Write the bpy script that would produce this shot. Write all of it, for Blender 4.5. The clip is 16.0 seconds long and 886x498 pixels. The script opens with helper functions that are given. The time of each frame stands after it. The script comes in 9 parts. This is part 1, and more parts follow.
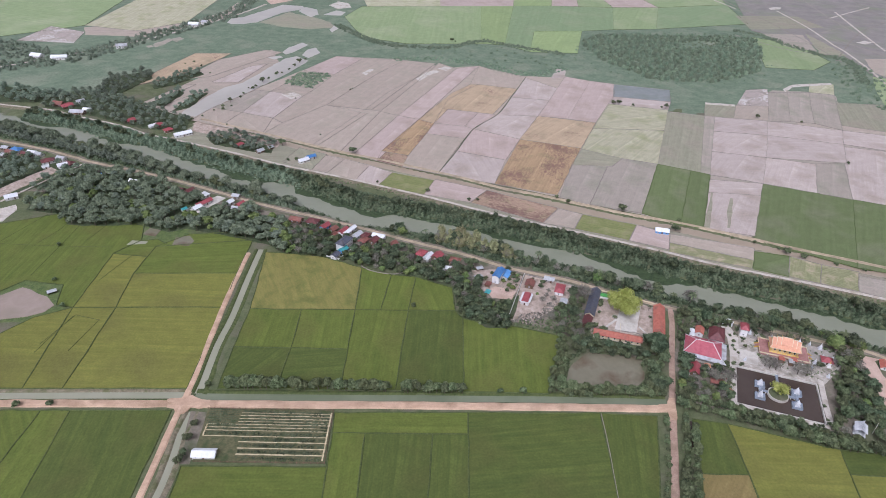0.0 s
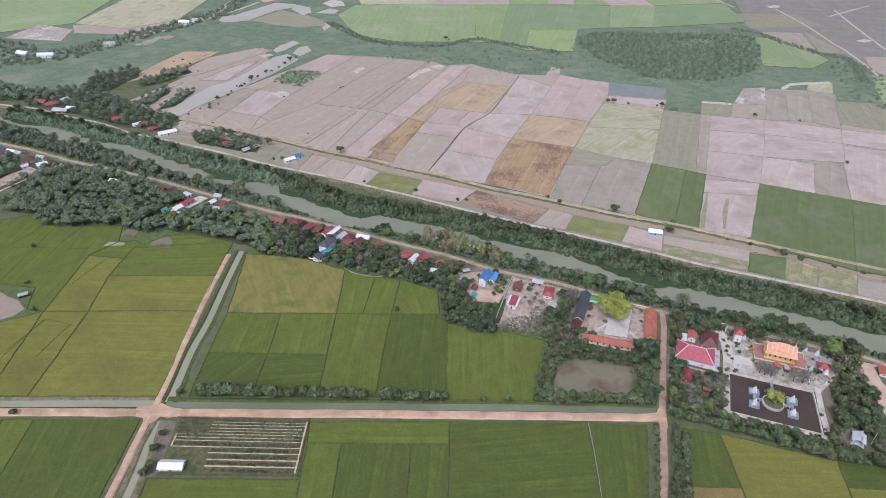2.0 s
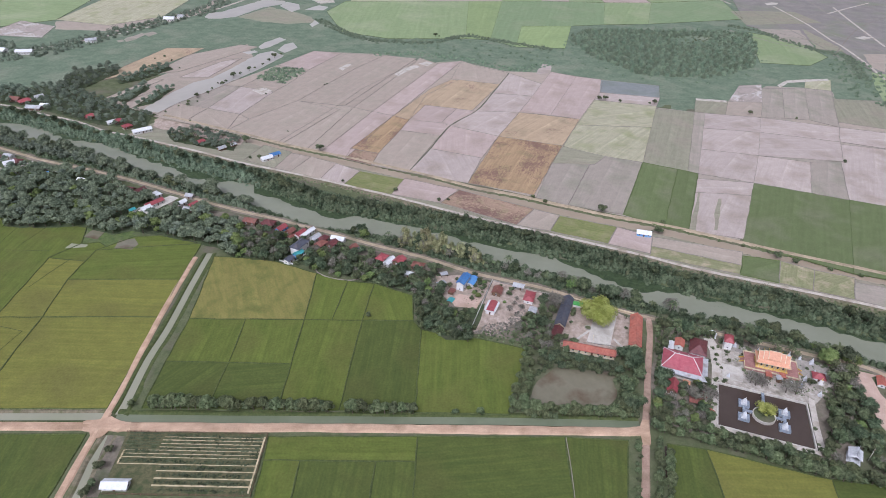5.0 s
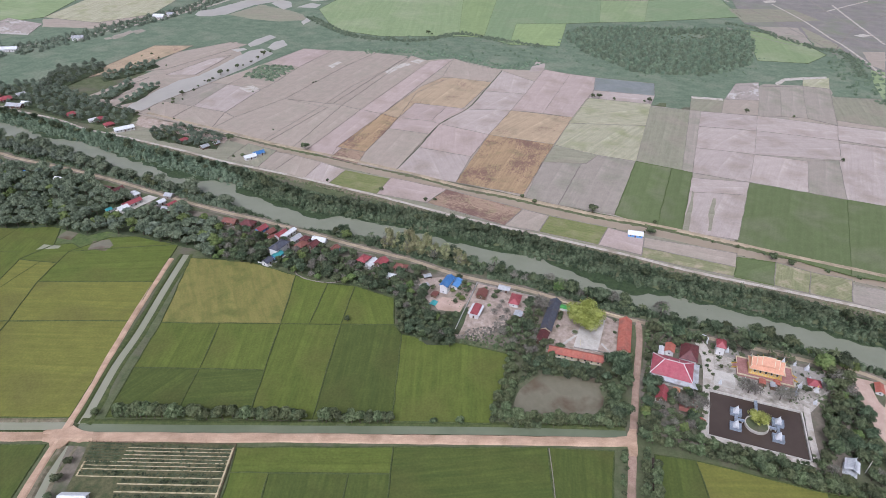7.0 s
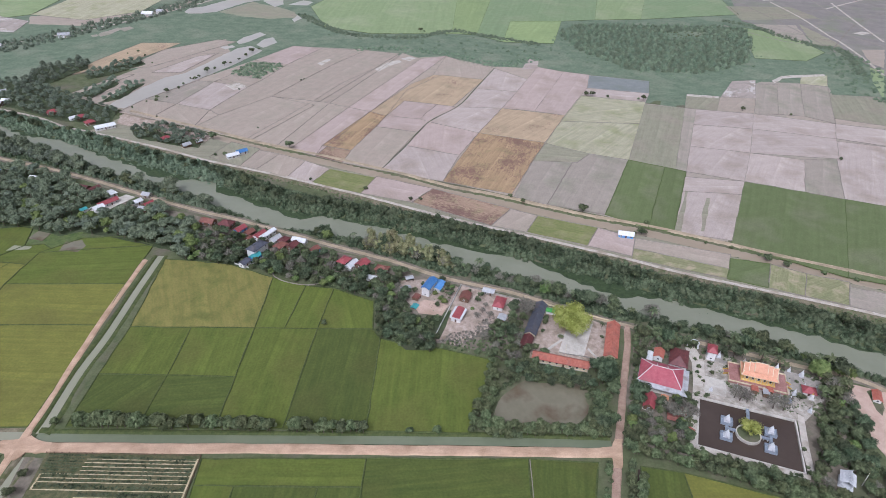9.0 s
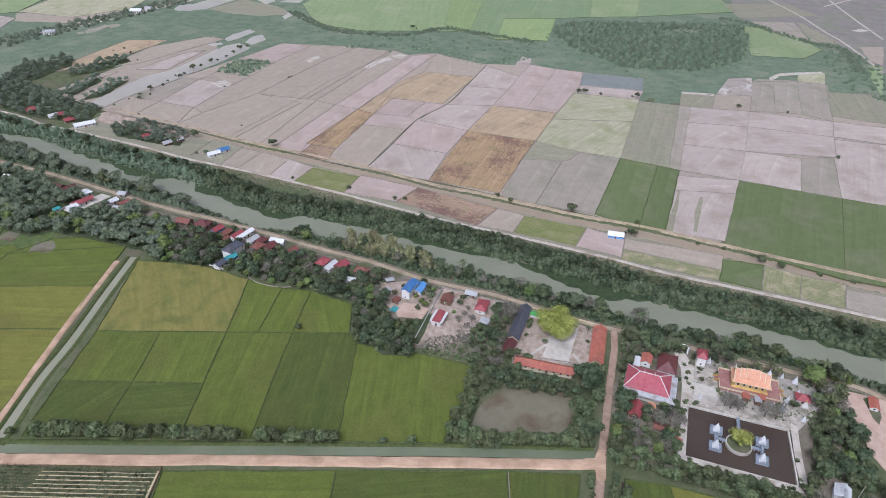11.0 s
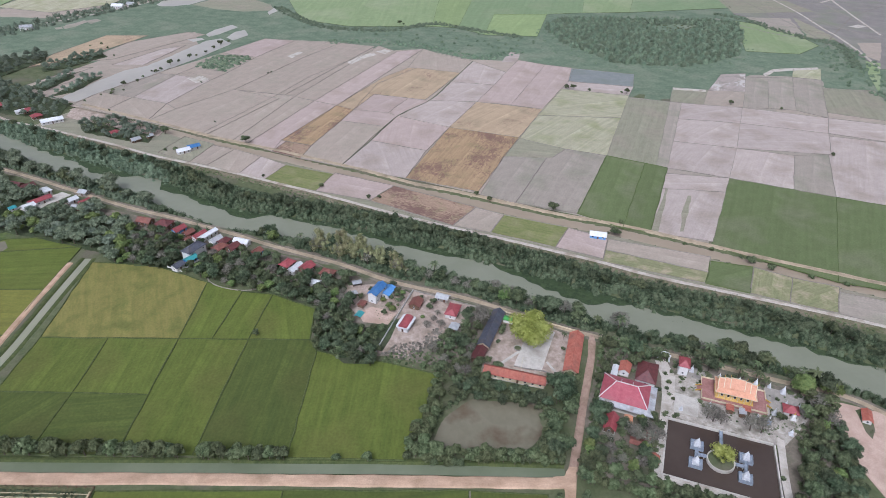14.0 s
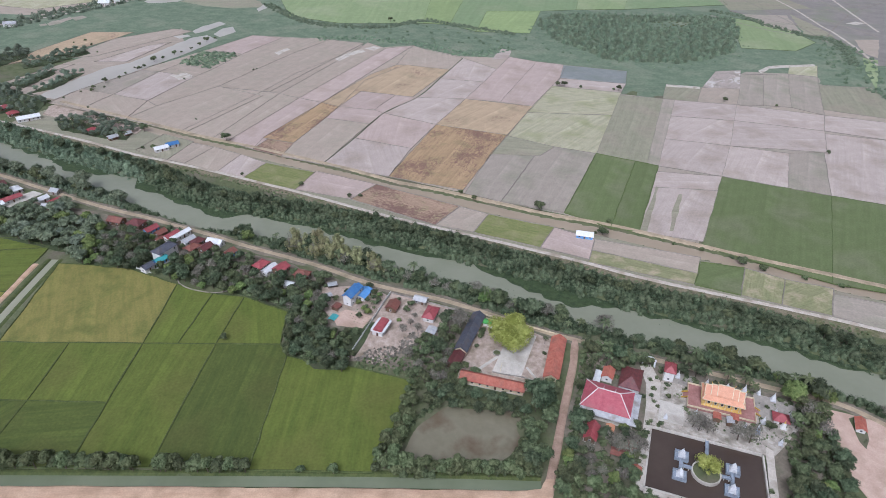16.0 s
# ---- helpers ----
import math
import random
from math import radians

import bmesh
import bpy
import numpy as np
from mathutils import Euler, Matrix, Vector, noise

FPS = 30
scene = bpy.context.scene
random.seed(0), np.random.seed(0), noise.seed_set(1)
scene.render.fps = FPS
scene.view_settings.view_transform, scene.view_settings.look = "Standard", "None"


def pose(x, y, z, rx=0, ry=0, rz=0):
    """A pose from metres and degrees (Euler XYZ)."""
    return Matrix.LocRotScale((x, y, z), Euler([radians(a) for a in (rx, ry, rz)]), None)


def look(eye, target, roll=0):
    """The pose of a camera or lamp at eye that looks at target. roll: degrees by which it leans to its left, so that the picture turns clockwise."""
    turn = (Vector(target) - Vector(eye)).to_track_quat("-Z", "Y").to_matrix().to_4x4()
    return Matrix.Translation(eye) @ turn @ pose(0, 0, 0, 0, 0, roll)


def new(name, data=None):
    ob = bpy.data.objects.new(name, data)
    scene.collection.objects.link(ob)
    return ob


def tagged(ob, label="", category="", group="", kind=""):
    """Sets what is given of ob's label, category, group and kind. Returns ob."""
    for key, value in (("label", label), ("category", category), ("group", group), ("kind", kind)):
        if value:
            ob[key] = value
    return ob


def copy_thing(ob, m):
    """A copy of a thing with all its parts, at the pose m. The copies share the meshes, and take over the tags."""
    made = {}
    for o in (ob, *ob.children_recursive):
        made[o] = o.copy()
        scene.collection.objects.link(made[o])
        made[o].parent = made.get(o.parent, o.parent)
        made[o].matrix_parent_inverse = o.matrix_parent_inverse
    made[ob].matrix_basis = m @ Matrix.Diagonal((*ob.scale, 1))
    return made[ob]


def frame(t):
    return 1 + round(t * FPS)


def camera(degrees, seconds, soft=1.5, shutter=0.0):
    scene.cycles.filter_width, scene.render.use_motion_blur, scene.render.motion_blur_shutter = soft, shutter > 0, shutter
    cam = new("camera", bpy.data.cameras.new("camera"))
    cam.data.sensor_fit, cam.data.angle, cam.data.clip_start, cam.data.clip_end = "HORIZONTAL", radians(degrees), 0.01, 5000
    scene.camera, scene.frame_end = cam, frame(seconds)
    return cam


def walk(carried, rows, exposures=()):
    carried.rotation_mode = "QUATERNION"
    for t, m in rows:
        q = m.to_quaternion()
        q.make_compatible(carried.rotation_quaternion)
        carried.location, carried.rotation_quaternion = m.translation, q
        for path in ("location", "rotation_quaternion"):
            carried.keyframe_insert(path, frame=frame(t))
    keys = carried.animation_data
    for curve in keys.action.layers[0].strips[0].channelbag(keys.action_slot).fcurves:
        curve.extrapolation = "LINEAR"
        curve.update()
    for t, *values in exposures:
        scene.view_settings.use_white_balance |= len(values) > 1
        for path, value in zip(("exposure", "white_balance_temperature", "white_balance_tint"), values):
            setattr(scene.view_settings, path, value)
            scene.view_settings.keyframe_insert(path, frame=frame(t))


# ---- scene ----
cam = camera(71.0, 16.0, soft=0.9)
walk(cam, [
    (0.0, look((0.00, 0.00, 260.00), (0.00, 251.43, 96.35), 1.670)),
    (1.0, look((5.18, 6.10, 256.81), (5.12, 257.58, 93.23), 1.668)),
    (2.0, look((10.40, 12.21, 253.57), (10.28, 263.74, 90.06), 1.666)),
    (3.0, look((15.66, 18.32, 250.28), (15.49, 269.90, 86.85), 1.663)),
    (4.0, look((20.97, 24.43, 246.96), (20.74, 276.05, 83.61), 1.660)),
    (5.0, look((26.32, 30.53, 243.61), (26.04, 282.20, 80.33), 1.658)),
    (6.0, look((31.71, 36.62, 240.23), (31.39, 288.33, 77.02), 1.655)),
    (7.0, look((37.14, 42.69, 236.84), (36.78, 294.45, 73.68), 1.652)),
    (8.0, look((42.61, 48.74, 233.42), (42.22, 300.53, 70.33), 1.649)),
    (9.0, look((48.13, 54.75, 230.00), (47.72, 306.58, 66.96), 1.646)),
    (10.0, look((53.69, 60.74, 226.57), (53.26, 312.60, 63.59), 1.644)),
    (11.0, look((59.29, 66.68, 223.15), (58.86, 318.57, 60.21), 1.641)),
    (12.0, look((64.92, 72.58, 219.73), (64.51, 324.49, 56.83), 1.638)),
    (13.0, look((70.61, 78.42, 216.32), (70.21, 330.36, 53.45), 1.635)),
    (14.0, look((76.33, 84.22, 212.94), (75.97, 336.17, 50.09), 1.633)),
    (15.0, look((82.09, 89.95, 209.57), (81.79, 341.91, 46.74), 1.630)),
    (16.0, look((87.89, 95.61, 206.24), (87.66, 347.57, 43.41), 1.628)),
], exposures=[(0.0, 0.06, 5585.0, 23.0), (16.0, 0.01, 5480.0, 18.5)])

# ---- world and light: a hazy, overcast day ----
SUN_EL, SUN_ROT = radians(52), radians(200)
world = bpy.data.worlds.new("overcast_sky")
world.use_nodes = True
scene.world = world
wn, wl = world.node_tree.nodes, world.node_tree.links
sky = wn.new("ShaderNodeTexSky")
sky.sky_type, sky.sun_disc, sky.sun_elevation, sky.sun_rotation = "NISHITA", False, SUN_EL, SUN_ROT
sky.air_density, sky.dust_density, sky.ozone_density = 1.0, 6.0, 0.6
pale = wn.new("ShaderNodeHueSaturation")
pale.inputs["Saturation"].default_value = 0.12
wl.new(sky.outputs[0], pale.inputs["Color"])
wl.new(pale.outputs[0], wn["Background"].inputs["Color"])
wn["Background"].inputs["Strength"].default_value = 0.14
sun_data = bpy.data.lights.new("sun", "SUN")
sun_data.energy, sun_data.angle, sun_data.color = 1.3, radians(14), (1.0, 0.985, 0.96)
sun = new("sun", sun_data)
sun.rotation_euler = (radians(90) - SUN_EL, 0, radians(180) - SUN_ROT)


# ---- materials ----
def rgb(r, g, b, k=0.8):
    """A base colour from the everyday 0..255 scale, scaled to a surface's own albedo."""
    return tuple(k * ((c / 255 + 0.055) / 1.055) ** 2.4 for c in (r, g, b)) + (1.0,)


def surface(name, a, b, size=12.0, c=None, patch=45.0, rough=0.9, bump=0.25, fine=1.2, streak=None, metal=0.0, vary=0.0, spec=0.3, grain=0.26, band=0.06, blot=0.1):
    """A ground-like or painted surface: colours a and b mixed by grain, c by larger patches; streak (angle, length) draws it out along rows."""
    m = bpy.data.materials.new(name)
    m.use_nodes = True
    n, l = m.node_tree.nodes, m.node_tree.links
    bsdf = n["Principled BSDF"]
    co = n.new("ShaderNodeTexCoord")
    mp = n.new("ShaderNodeMapping")
    l.new(co.outputs["Object"], mp.inputs["Vector"])
    if streak:
        mp.vector_type = "TEXTURE"
        mp.inputs["Rotation"].default_value = (0, 0, radians(streak[0]))
        mp.inputs["Scale"].default_value = (streak[1], 1, 1)
    n1 = n.new("ShaderNodeTexNoise")
    n1.inputs["Scale"].default_value, n1.inputs["Detail"].default_value = 1 / size, 6
    n1.inputs["Roughness"].default_value = 0.65
    l.new(mp.outputs[0], n1.inputs["Vector"])
    r1 = n.new("ShaderNodeValToRGB")
    r1.color_ramp.elements[0].position, r1.color_ramp.elements[1].position = (0.3, 0.7) if streak else (0.36, 0.64)
    r1.color_ramp.elements[0].color, r1.color_ramp.elements[1].color = a, b
    l.new(n1.outputs["Fac"], r1.inputs["Fac"])
    out = r1.outputs["Color"]
    if c:
        n2 = n.new("ShaderNodeTexNoise")
        n2.inputs["Scale"].default_value, n2.inputs["Detail"].default_value = 1 / patch, 5
        l.new(co.outputs["Object"], n2.inputs["Vector"])
        r2 = n.new("ShaderNodeValToRGB")
        r2.color_ramp.elements[0].position, r2.color_ramp.elements[1].position = 0.5, 0.68
        l.new(n2.outputs["Fac"], r2.inputs["Fac"])
        mx = n.new("ShaderNodeMix")
        mx.data_type = "RGBA"
        l.new(r2.outputs["Color"], mx.inputs[0])
        l.new(out, mx.inputs[6])
        mx.inputs[7].default_value = c
        out = mx.outputs[2]
    n3 = n.new("ShaderNodeTexNoise")
    n3.inputs["Scale"].default_value, n3.inputs["Detail"].default_value = 1 / fine, 4
    l.new(co.outputs["Object"], n3.inputs["Vector"])
    if streak:
        n4 = n.new("ShaderNodeTexNoise")
        n4.inputs["Scale"].default_value, n4.inputs["Detail"].default_value = 0.11, 4
        n4.inputs["Roughness"].default_value = 0.7
        l.new(co.outputs["Object"], n4.inputs["Vector"])
        r4 = n.new("ShaderNodeMapRange")
        r4.inputs["From Min"].default_value, r4.inputs["From Max"].default_value = 0.3, 0.7
        r4.inputs["To Min"].default_value, r4.inputs["To Max"].default_value = 1 - blot, 1 + blot
        l.new(n4.outputs["Fac"], r4.inputs["Value"])
        mp5 = n.new("ShaderNodeMapping")
        mp5.vector_type = "TEXTURE"
        mp5.inputs["Rotation"].default_value = (0, 0, radians(streak[0]))
        mp5.inputs["Scale"].default_value = (streak[1] * 2.5, 1, 1)
        l.new(co.outputs["Object"], mp5.inputs["Vector"])
        n5 = n.new("ShaderNodeTexNoise")
        n5.inputs["Scale"].default_value, n5.inputs["Detail"].default_value = 0.16, 3
        n5.inputs["Roughness"].default_value = 0.6
        l.new(mp5.outputs[0], n5.inputs["Vector"])
        r5 = n.new("ShaderNodeMapRange")
        r5.inputs["From Min"].default_value, r5.inputs["From Max"].default_value = 0.32, 0.68
        r5.inputs["To Min"].default_value, r5.inputs["To Max"].default_value = 1 - band, 1 + band
        l.new(n5.outputs["Fac"], r5.inputs["Value"])
        both = n.new("ShaderNodeMath")
        both.operation = "MULTIPLY"
        l.new(r4.outputs[0], both.inputs[0])
        l.new(r5.outputs[0], both.inputs[1])
        tone = n.new("ShaderNodeHueSaturation")
        l.new(both.outputs[0], tone.inputs["Value"])
        l.new(out, tone.inputs["Color"])
        out = tone.outputs[0]
    hsv = n.new("ShaderNodeHueSaturation")
    l.new(out, hsv.inputs["Color"])
    mr = n.new("ShaderNodeMapRange")
    mr.inputs["To Min"].default_value, mr.inputs["To Max"].default_value = 1 - grain, 1 + grain
    l.new(n3.outputs["Fac"], mr.inputs["Value"])
    if vary:
        inf = n.new("ShaderNodeObjectInfo")
        mv = n.new("ShaderNodeMapRange")
        mv.inputs["To Min"].default_value, mv.inputs["To Max"].default_value = 1 - vary, 1 + vary
        l.new(inf.outputs["Random"], mv.inputs["Value"])
        mu = n.new("ShaderNodeMath")
        mu.operation = "MULTIPLY"
        l.new(mr.outputs[0], mu.inputs[0])
        l.new(mv.outputs[0], mu.inputs[1])
        l.new(mu.outputs[0], hsv.inputs["Value"])
    else:
        l.new(mr.outputs[0], hsv.inputs["Value"])
    l.new(hsv.outputs[0], bsdf.inputs["Base Color"])
    bsdf.inputs["Roughness"].default_value, bsdf.inputs["Metallic"].default_value = rough, metal
    bsdf.inputs["Specular IOR Level"].default_value = spec
    if bump:
        bp = n.new("ShaderNodeBump")
        bp.inputs["Strength"].default_value, bp.inputs["Distance"].default_value = bump, 0.5
        l.new(n3.outputs["Fac"], bp.inputs["Height"])
        l.new(bp.outputs[0], bsdf.inputs["Normal"])
    return m


def scorched(m, char, size=5.0, low=0.5):
    """Adds the ragged charred or churned patches that lie over a stubble field."""
    n, l = m.node_tree.nodes, m.node_tree.links
    bsdf = n["Principled BSDF"]
    source = bsdf.inputs["Base Color"].links[0].from_socket
    co = n.new("ShaderNodeTexCoord")
    mp = n.new("ShaderNodeMapping")
    mp.vector_type = "TEXTURE"
    mp.inputs["Scale"].default_value = (2.2, 1, 1)
    l.new(co.outputs["Object"], mp.inputs["Vector"])
    rag = n.new("ShaderNodeTexNoise")
    rag.inputs["Scale"].default_value, rag.inputs["Detail"].default_value = 1 / size, 9
    rag.inputs["Roughness"].default_value, rag.inputs["Distortion"].default_value = 0.72, 1.6
    l.new(mp.outputs[0], rag.inputs["Vector"])
    wide = n.new("ShaderNodeTexNoise")
    wide.inputs["Scale"].default_value, wide.inputs["Detail"].default_value = 1 / 34, 2
    l.new(co.outputs["Object"], wide.inputs["Vector"])
    add = n.new("ShaderNodeMath")
    add.operation = "MULTIPLY_ADD"
    add.inputs[1].default_value = 0.7
    l.new(wide.outputs["Fac"], add.inputs[0])
    l.new(rag.outputs["Fac"], add.inputs[2])
    r = n.new("ShaderNodeMapRange")
    r.inputs["From Min"].default_value, r.inputs["From Max"].default_value = low + 0.37, low + 0.47
    r.inputs["To Max"].default_value = 0.85
    l.new(add.outputs[0], r.inputs["Value"])
    mx = n.new("ShaderNodeMix")
    mx.data_type = "RGBA"
    l.new(r.outputs[0], mx.inputs[0])
    l.new(source, mx.inputs[6])
    mx.inputs[7].default_value = char
    l.new(mx.outputs[2], bsdf.inputs["Base Color"])
    return m


def water(name, col, rough=0.08, murk=None):
    m = surface(name, col, murk or col, size=30, rough=rough, bump=0.015, fine=3.0, spec=0.4, grain=0.04)
    return m


def foliage(name, dark, light, vary=0.22):
    """Leaves: colour varies leaf by leaf, clump by clump and tree by tree."""
    m = bpy.data.materials.new(name)
    m.use_nodes = True
    n, l = m.node_tree.nodes, m.node_tree.links
    bsdf = n["Principled BSDF"]
    geo = n.new("ShaderNodeNewGeometry")
    co = n.new("ShaderNodeTexCoord")
    clump = n.new("ShaderNodeTexNoise")
    clump.inputs["Scale"].default_value, clump.inputs["Detail"].default_value = 0.55, 3
    l.new(co.outputs["Object"], clump.inputs["Vector"])
    wide = n.new("ShaderNodeMapRange")
    wide.inputs["From Min"].default_value, wide.inputs["From Max"].default_value = 0.32, 0.68
    l.new(clump.outputs["Fac"], wide.inputs["Value"])
    mix = n.new("ShaderNodeMix")
    mix.inputs[0].default_value = 0.66
    l.new(geo.outputs["Random Per Island"], mix.inputs[2])
    l.new(wide.outputs[0], mix.inputs[3])
    ramp = n.new("ShaderNodeValToRGB")
    ramp.color_ramp.elements[0].position, ramp.color_ramp.elements[1].position = 0.15, 0.85
    ramp.color_ramp.elements[0].color, ramp.color_ramp.elements[1].color = dark, light
    stand = n.new("ShaderNodeTexNoise")
    stand.inputs["Scale"].default_value, stand.inputs["Detail"].default_value = 0.13, 1
    l.new(co.outputs["Object"], stand.inputs["Vector"])
    sway = n.new("ShaderNodeMapRange")
    sway.inputs["From Min"].default_value, sway.inputs["From Max"].default_value = 0.3, 0.7
    sway.inputs["To Min"].default_value, sway.inputs["To Max"].default_value = -0.3, 0.3
    l.new(stand.outputs["Fac"], sway.inputs["Value"])
    both = n.new("ShaderNodeMath")
    l.new(mix.outputs[0], both.inputs[0])
    l.new(sway.outputs[0], both.inputs[1])
    l.new(both.outputs[0], ramp.inputs["Fac"])
    inf = n.new("ShaderNodeObjectInfo")
    hsv = n.new("ShaderNodeHueSaturation")
    mv = n.new("ShaderNodeMapRange")
    mv.inputs["To Min"].default_value, mv.inputs["To Max"].default_value = 1 - vary, 1 + vary
    l.new(inf.outputs["Random"], mv.inputs["Value"])
    mh = n.new("ShaderNodeMapRange")
    mh.inputs["To Min"].default_value, mh.inputs["To Max"].default_value = 0.475, 0.52
    l.new(inf.outputs["Random"], mh.inputs["Value"])
    l.new(mh.outputs[0], hsv.inputs["Hue"])
    l.new(mv.outputs[0], hsv.inputs["Value"])
    l.new(ramp.outputs[0], hsv.inputs["Color"])
    l.new(hsv.outputs[0], bsdf.inputs["Base Color"])
    bsdf.inputs["Roughness"].default_value = 0.8
    bsdf.inputs["Specular IOR Level"].default_value = 0.12
    return m


M = {}
# green rice at several stages; the far_ tones have distance haze painted in
M["rice"] = surface("rice_green", rgb(87, 101, 40), rgb(107, 116, 49), 2.6, rgb(100, 105, 48), 34, streak=(0, 16), vary=0.06, band=0.07, blot=0.12, grain=0.28)
M["rice_dark"] = surface("rice_dark_green", rgb(73, 86, 38), rgb(92, 102, 45), 2.6, rgb(85, 91, 43), 30, streak=(0, 16), vary=0.05, band=0.07, blot=0.12, grain=0.28)
M["rice_yellow"] = surface("rice_ripening", rgb(110, 113, 49), rgb(126, 125, 58), 2.6, rgb(110, 109, 53), 42, streak=(0, 16), vary=0.04, band=0.07, blot=0.12, grain=0.28)
M["rice_brown"] = surface("rice_browned", rgb(122, 108, 64), rgb(140, 124, 78), 2.6, rgb(112, 106, 58), 20, streak=(0, 10), vary=0.05)
M["rice_gold"] = surface("rice_golden", rgb(116, 116, 58), rgb(138, 130, 72), 3.0, rgb(106, 110, 54), 14, streak=(0, 8), vary=0.05)
M["far_lime"] = surface("far_rice_lime_hazed", rgb(140, 157, 104), rgb(149, 165, 112), 5, rgb(138, 155, 104), 60, streak=(0, 14), vary=0.06)
M["far_sage"] = surface("far_rice_sage_hazed", rgb(128, 147, 106), rgb(137, 154, 112), 5, rgb(142, 154, 116), 60, streak=(0, 14), vary=0.06)
M["far_green"] = surface("far_rice_green_hazed", rgb(134, 151, 106), rgb(146, 160, 114), 5, rgb(154, 163, 124), 80, streak=(0, 14), vary=0.08)
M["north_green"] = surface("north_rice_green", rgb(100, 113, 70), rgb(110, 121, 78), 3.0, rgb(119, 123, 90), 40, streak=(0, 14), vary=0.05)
# dry paddies
M["dry_pink"] = surface("dry_paddy_pink", rgb(177, 159, 147), rgb(189, 171, 159), 2.2, rgb(171, 154, 140), 30, streak=(0, 24), vary=0.05, grain=0.22, band=0.05)
M["dry_tan"] = surface("dry_paddy_tan", rgb(165, 152, 135), rgb(177, 163, 146), 2.2, rgb(167, 156, 138), 30, streak=(0, 24), vary=0.05, grain=0.22, band=0.05)
M["dry_pale"] = surface("dry_paddy_pale", rgb(178, 164, 152), rgb(193, 179, 167), 2.2, rgb(169, 155, 140), 30, streak=(0, 24), vary=0.05, grain=0.22, band=0.06)
M["dry_grey"] = surface("dry_paddy_grey", rgb(158, 148, 133), rgb(171, 160, 144), 2.2, rgb(150, 146, 126), 30, streak=(0, 24), vary=0.05, grain=0.22, band=0.06)
M["salt"] = scorched(surface("salt_crusted_paddy", rgb(166, 154, 141), rgb(182, 170, 158), 2.2, rgb(152, 142, 128), 14, streak=(0, 10), vary=0.05, grain=0.2), rgb(206, 198, 188), 9.0, 0.5)
M["stubble"] = scorched(surface("rice_stubble_orange", rgb(172, 151, 121), rgb(189, 167, 136), 2.4, rgb(164, 147, 118), 24, streak=(0, 26), vary=0.05, band=0.12), rgb(146, 120, 102), 3.2, 0.585)
M["burnt"] = scorched(surface("burnt_stubble", rgb(163, 138, 104), rgb(185, 157, 120), 2.0, rgb(154, 138, 100), 16, streak=(0, 26), vary=0.05, band=0.15), rgb(126, 96, 84), 3.0, 0.50)
M["churned"] = scorched(surface("churned_red_soil", rgb(158, 134, 110), rgb(178, 152, 128), 2.0, rgb(154, 142, 108), 10, streak=(0, 8), vary=0.05, band=0.08), rgb(118, 90, 80), 2.6, 0.455)
M["pale_green"] = surface("pale_green_stubble", rgb(164, 162, 130), rgb(190, 183, 154), 2.6, rgb(158, 160, 120), 24, streak=(0, 16), vary=0.05, band=0.09)
M["olive"] = surface("fallow_olive", rgb(140, 139, 114), rgb(156, 151, 128), 3.0, rgb(152, 144, 124), 36, streak=(0, 16), vary=0.06, band=0.07)
M["meadow"] = surface("green_meadow", rgb(112, 122, 70), rgb(140, 141, 90), 2.0, rgb(140, 138, 96), 12, streak=(0, 6), vary=0.05)
M["regrowth"] = surface("patchy_regrowth", rgb(122, 128, 86), rgb(158, 154, 116), 1.6, rgb(168, 156, 128), 9, streak=(0, 14), vary=0.05)
M["flooded"] = surface("flooded_paddy", rgb(126, 131, 126), rgb(144, 146, 139), 8, rgb(122, 129, 116), 26, rough=0.4, bump=0.05)
M["marsh"] = surface("marsh_grass", rgb(98, 114, 90), rgb(120, 134, 108), 14, rgb(130, 138, 114), 48, vary=0.03, grain=0.34, fine=3.0)
M["plain"] = surface("dry_plain", rgb(130, 125, 116), rgb(147, 140, 131), 26, rgb(132, 135, 112), 70, grain=0.3)
M["understorey"] = surface("shaded_undergrowth", rgb(64, 76, 48), rgb(86, 96, 64), 3.0, rgb(78, 82, 60), 14, fine=0.8, bump=0.8)
M["plot_soil"] = surface("dark_garden_soil", rgb(82, 86, 56), rgb(112, 108, 76), 2.0, rgb(70, 82, 48), 6, fine=0.5, bump=0.4)
M["straw_path"] = surface("straw_mulch", rgb(186, 170, 132), rgb(212, 196, 160), 1.2, rgb(150, 136, 100), 3, fine=0.4, bump=0.4)
M["ground"] = surface("village_ground", rgb(84, 94, 60), rgb(106, 110, 78), 7, rgb(112, 106, 88), 26)
M["earth"] = surface("village_earth", rgb(112, 104, 88), rgb(140, 130, 114), 5, rgb(92, 98, 70), 12, fine=0.7)
M["bund"] = surface("grassy_bund", rgb(68, 80, 42), rgb(92, 100, 56), 2.5, fine=0.8, bump=0.5, vary=0.1)
M["bund_dry"] = surface("dry_bund", rgb(134, 125, 113), rgb(154, 145, 132), 3, rgb(128, 126, 106), 14, fine=0.8, bump=0.5, vary=0.1)
M["bank"] = surface("bare_canal_bank", rgb(110, 103, 80), rgb(142, 132, 108), 2.5, rgb(92, 98, 60), 7, fine=0.6, bump=0.5)
M["dirt"] = surface("red_dirt_road", rgb(184, 152, 124), rgb(210, 180, 150), 3.5, rgb(170, 142, 114), 12, fine=0.6, streak=(2, 3))
M["dirt_lane"] = surface("reddish_lane_dirt", rgb(164, 136, 116), rgb(186, 159, 138), 3.5, rgb(150, 128, 106), 10, fine=0.6)
M["dirt_pale"] = surface("pale_dirt_road", rgb(180, 168, 152), rgb(204, 194, 180), 3, rgb(160, 146, 128), 10, fine=0.6)
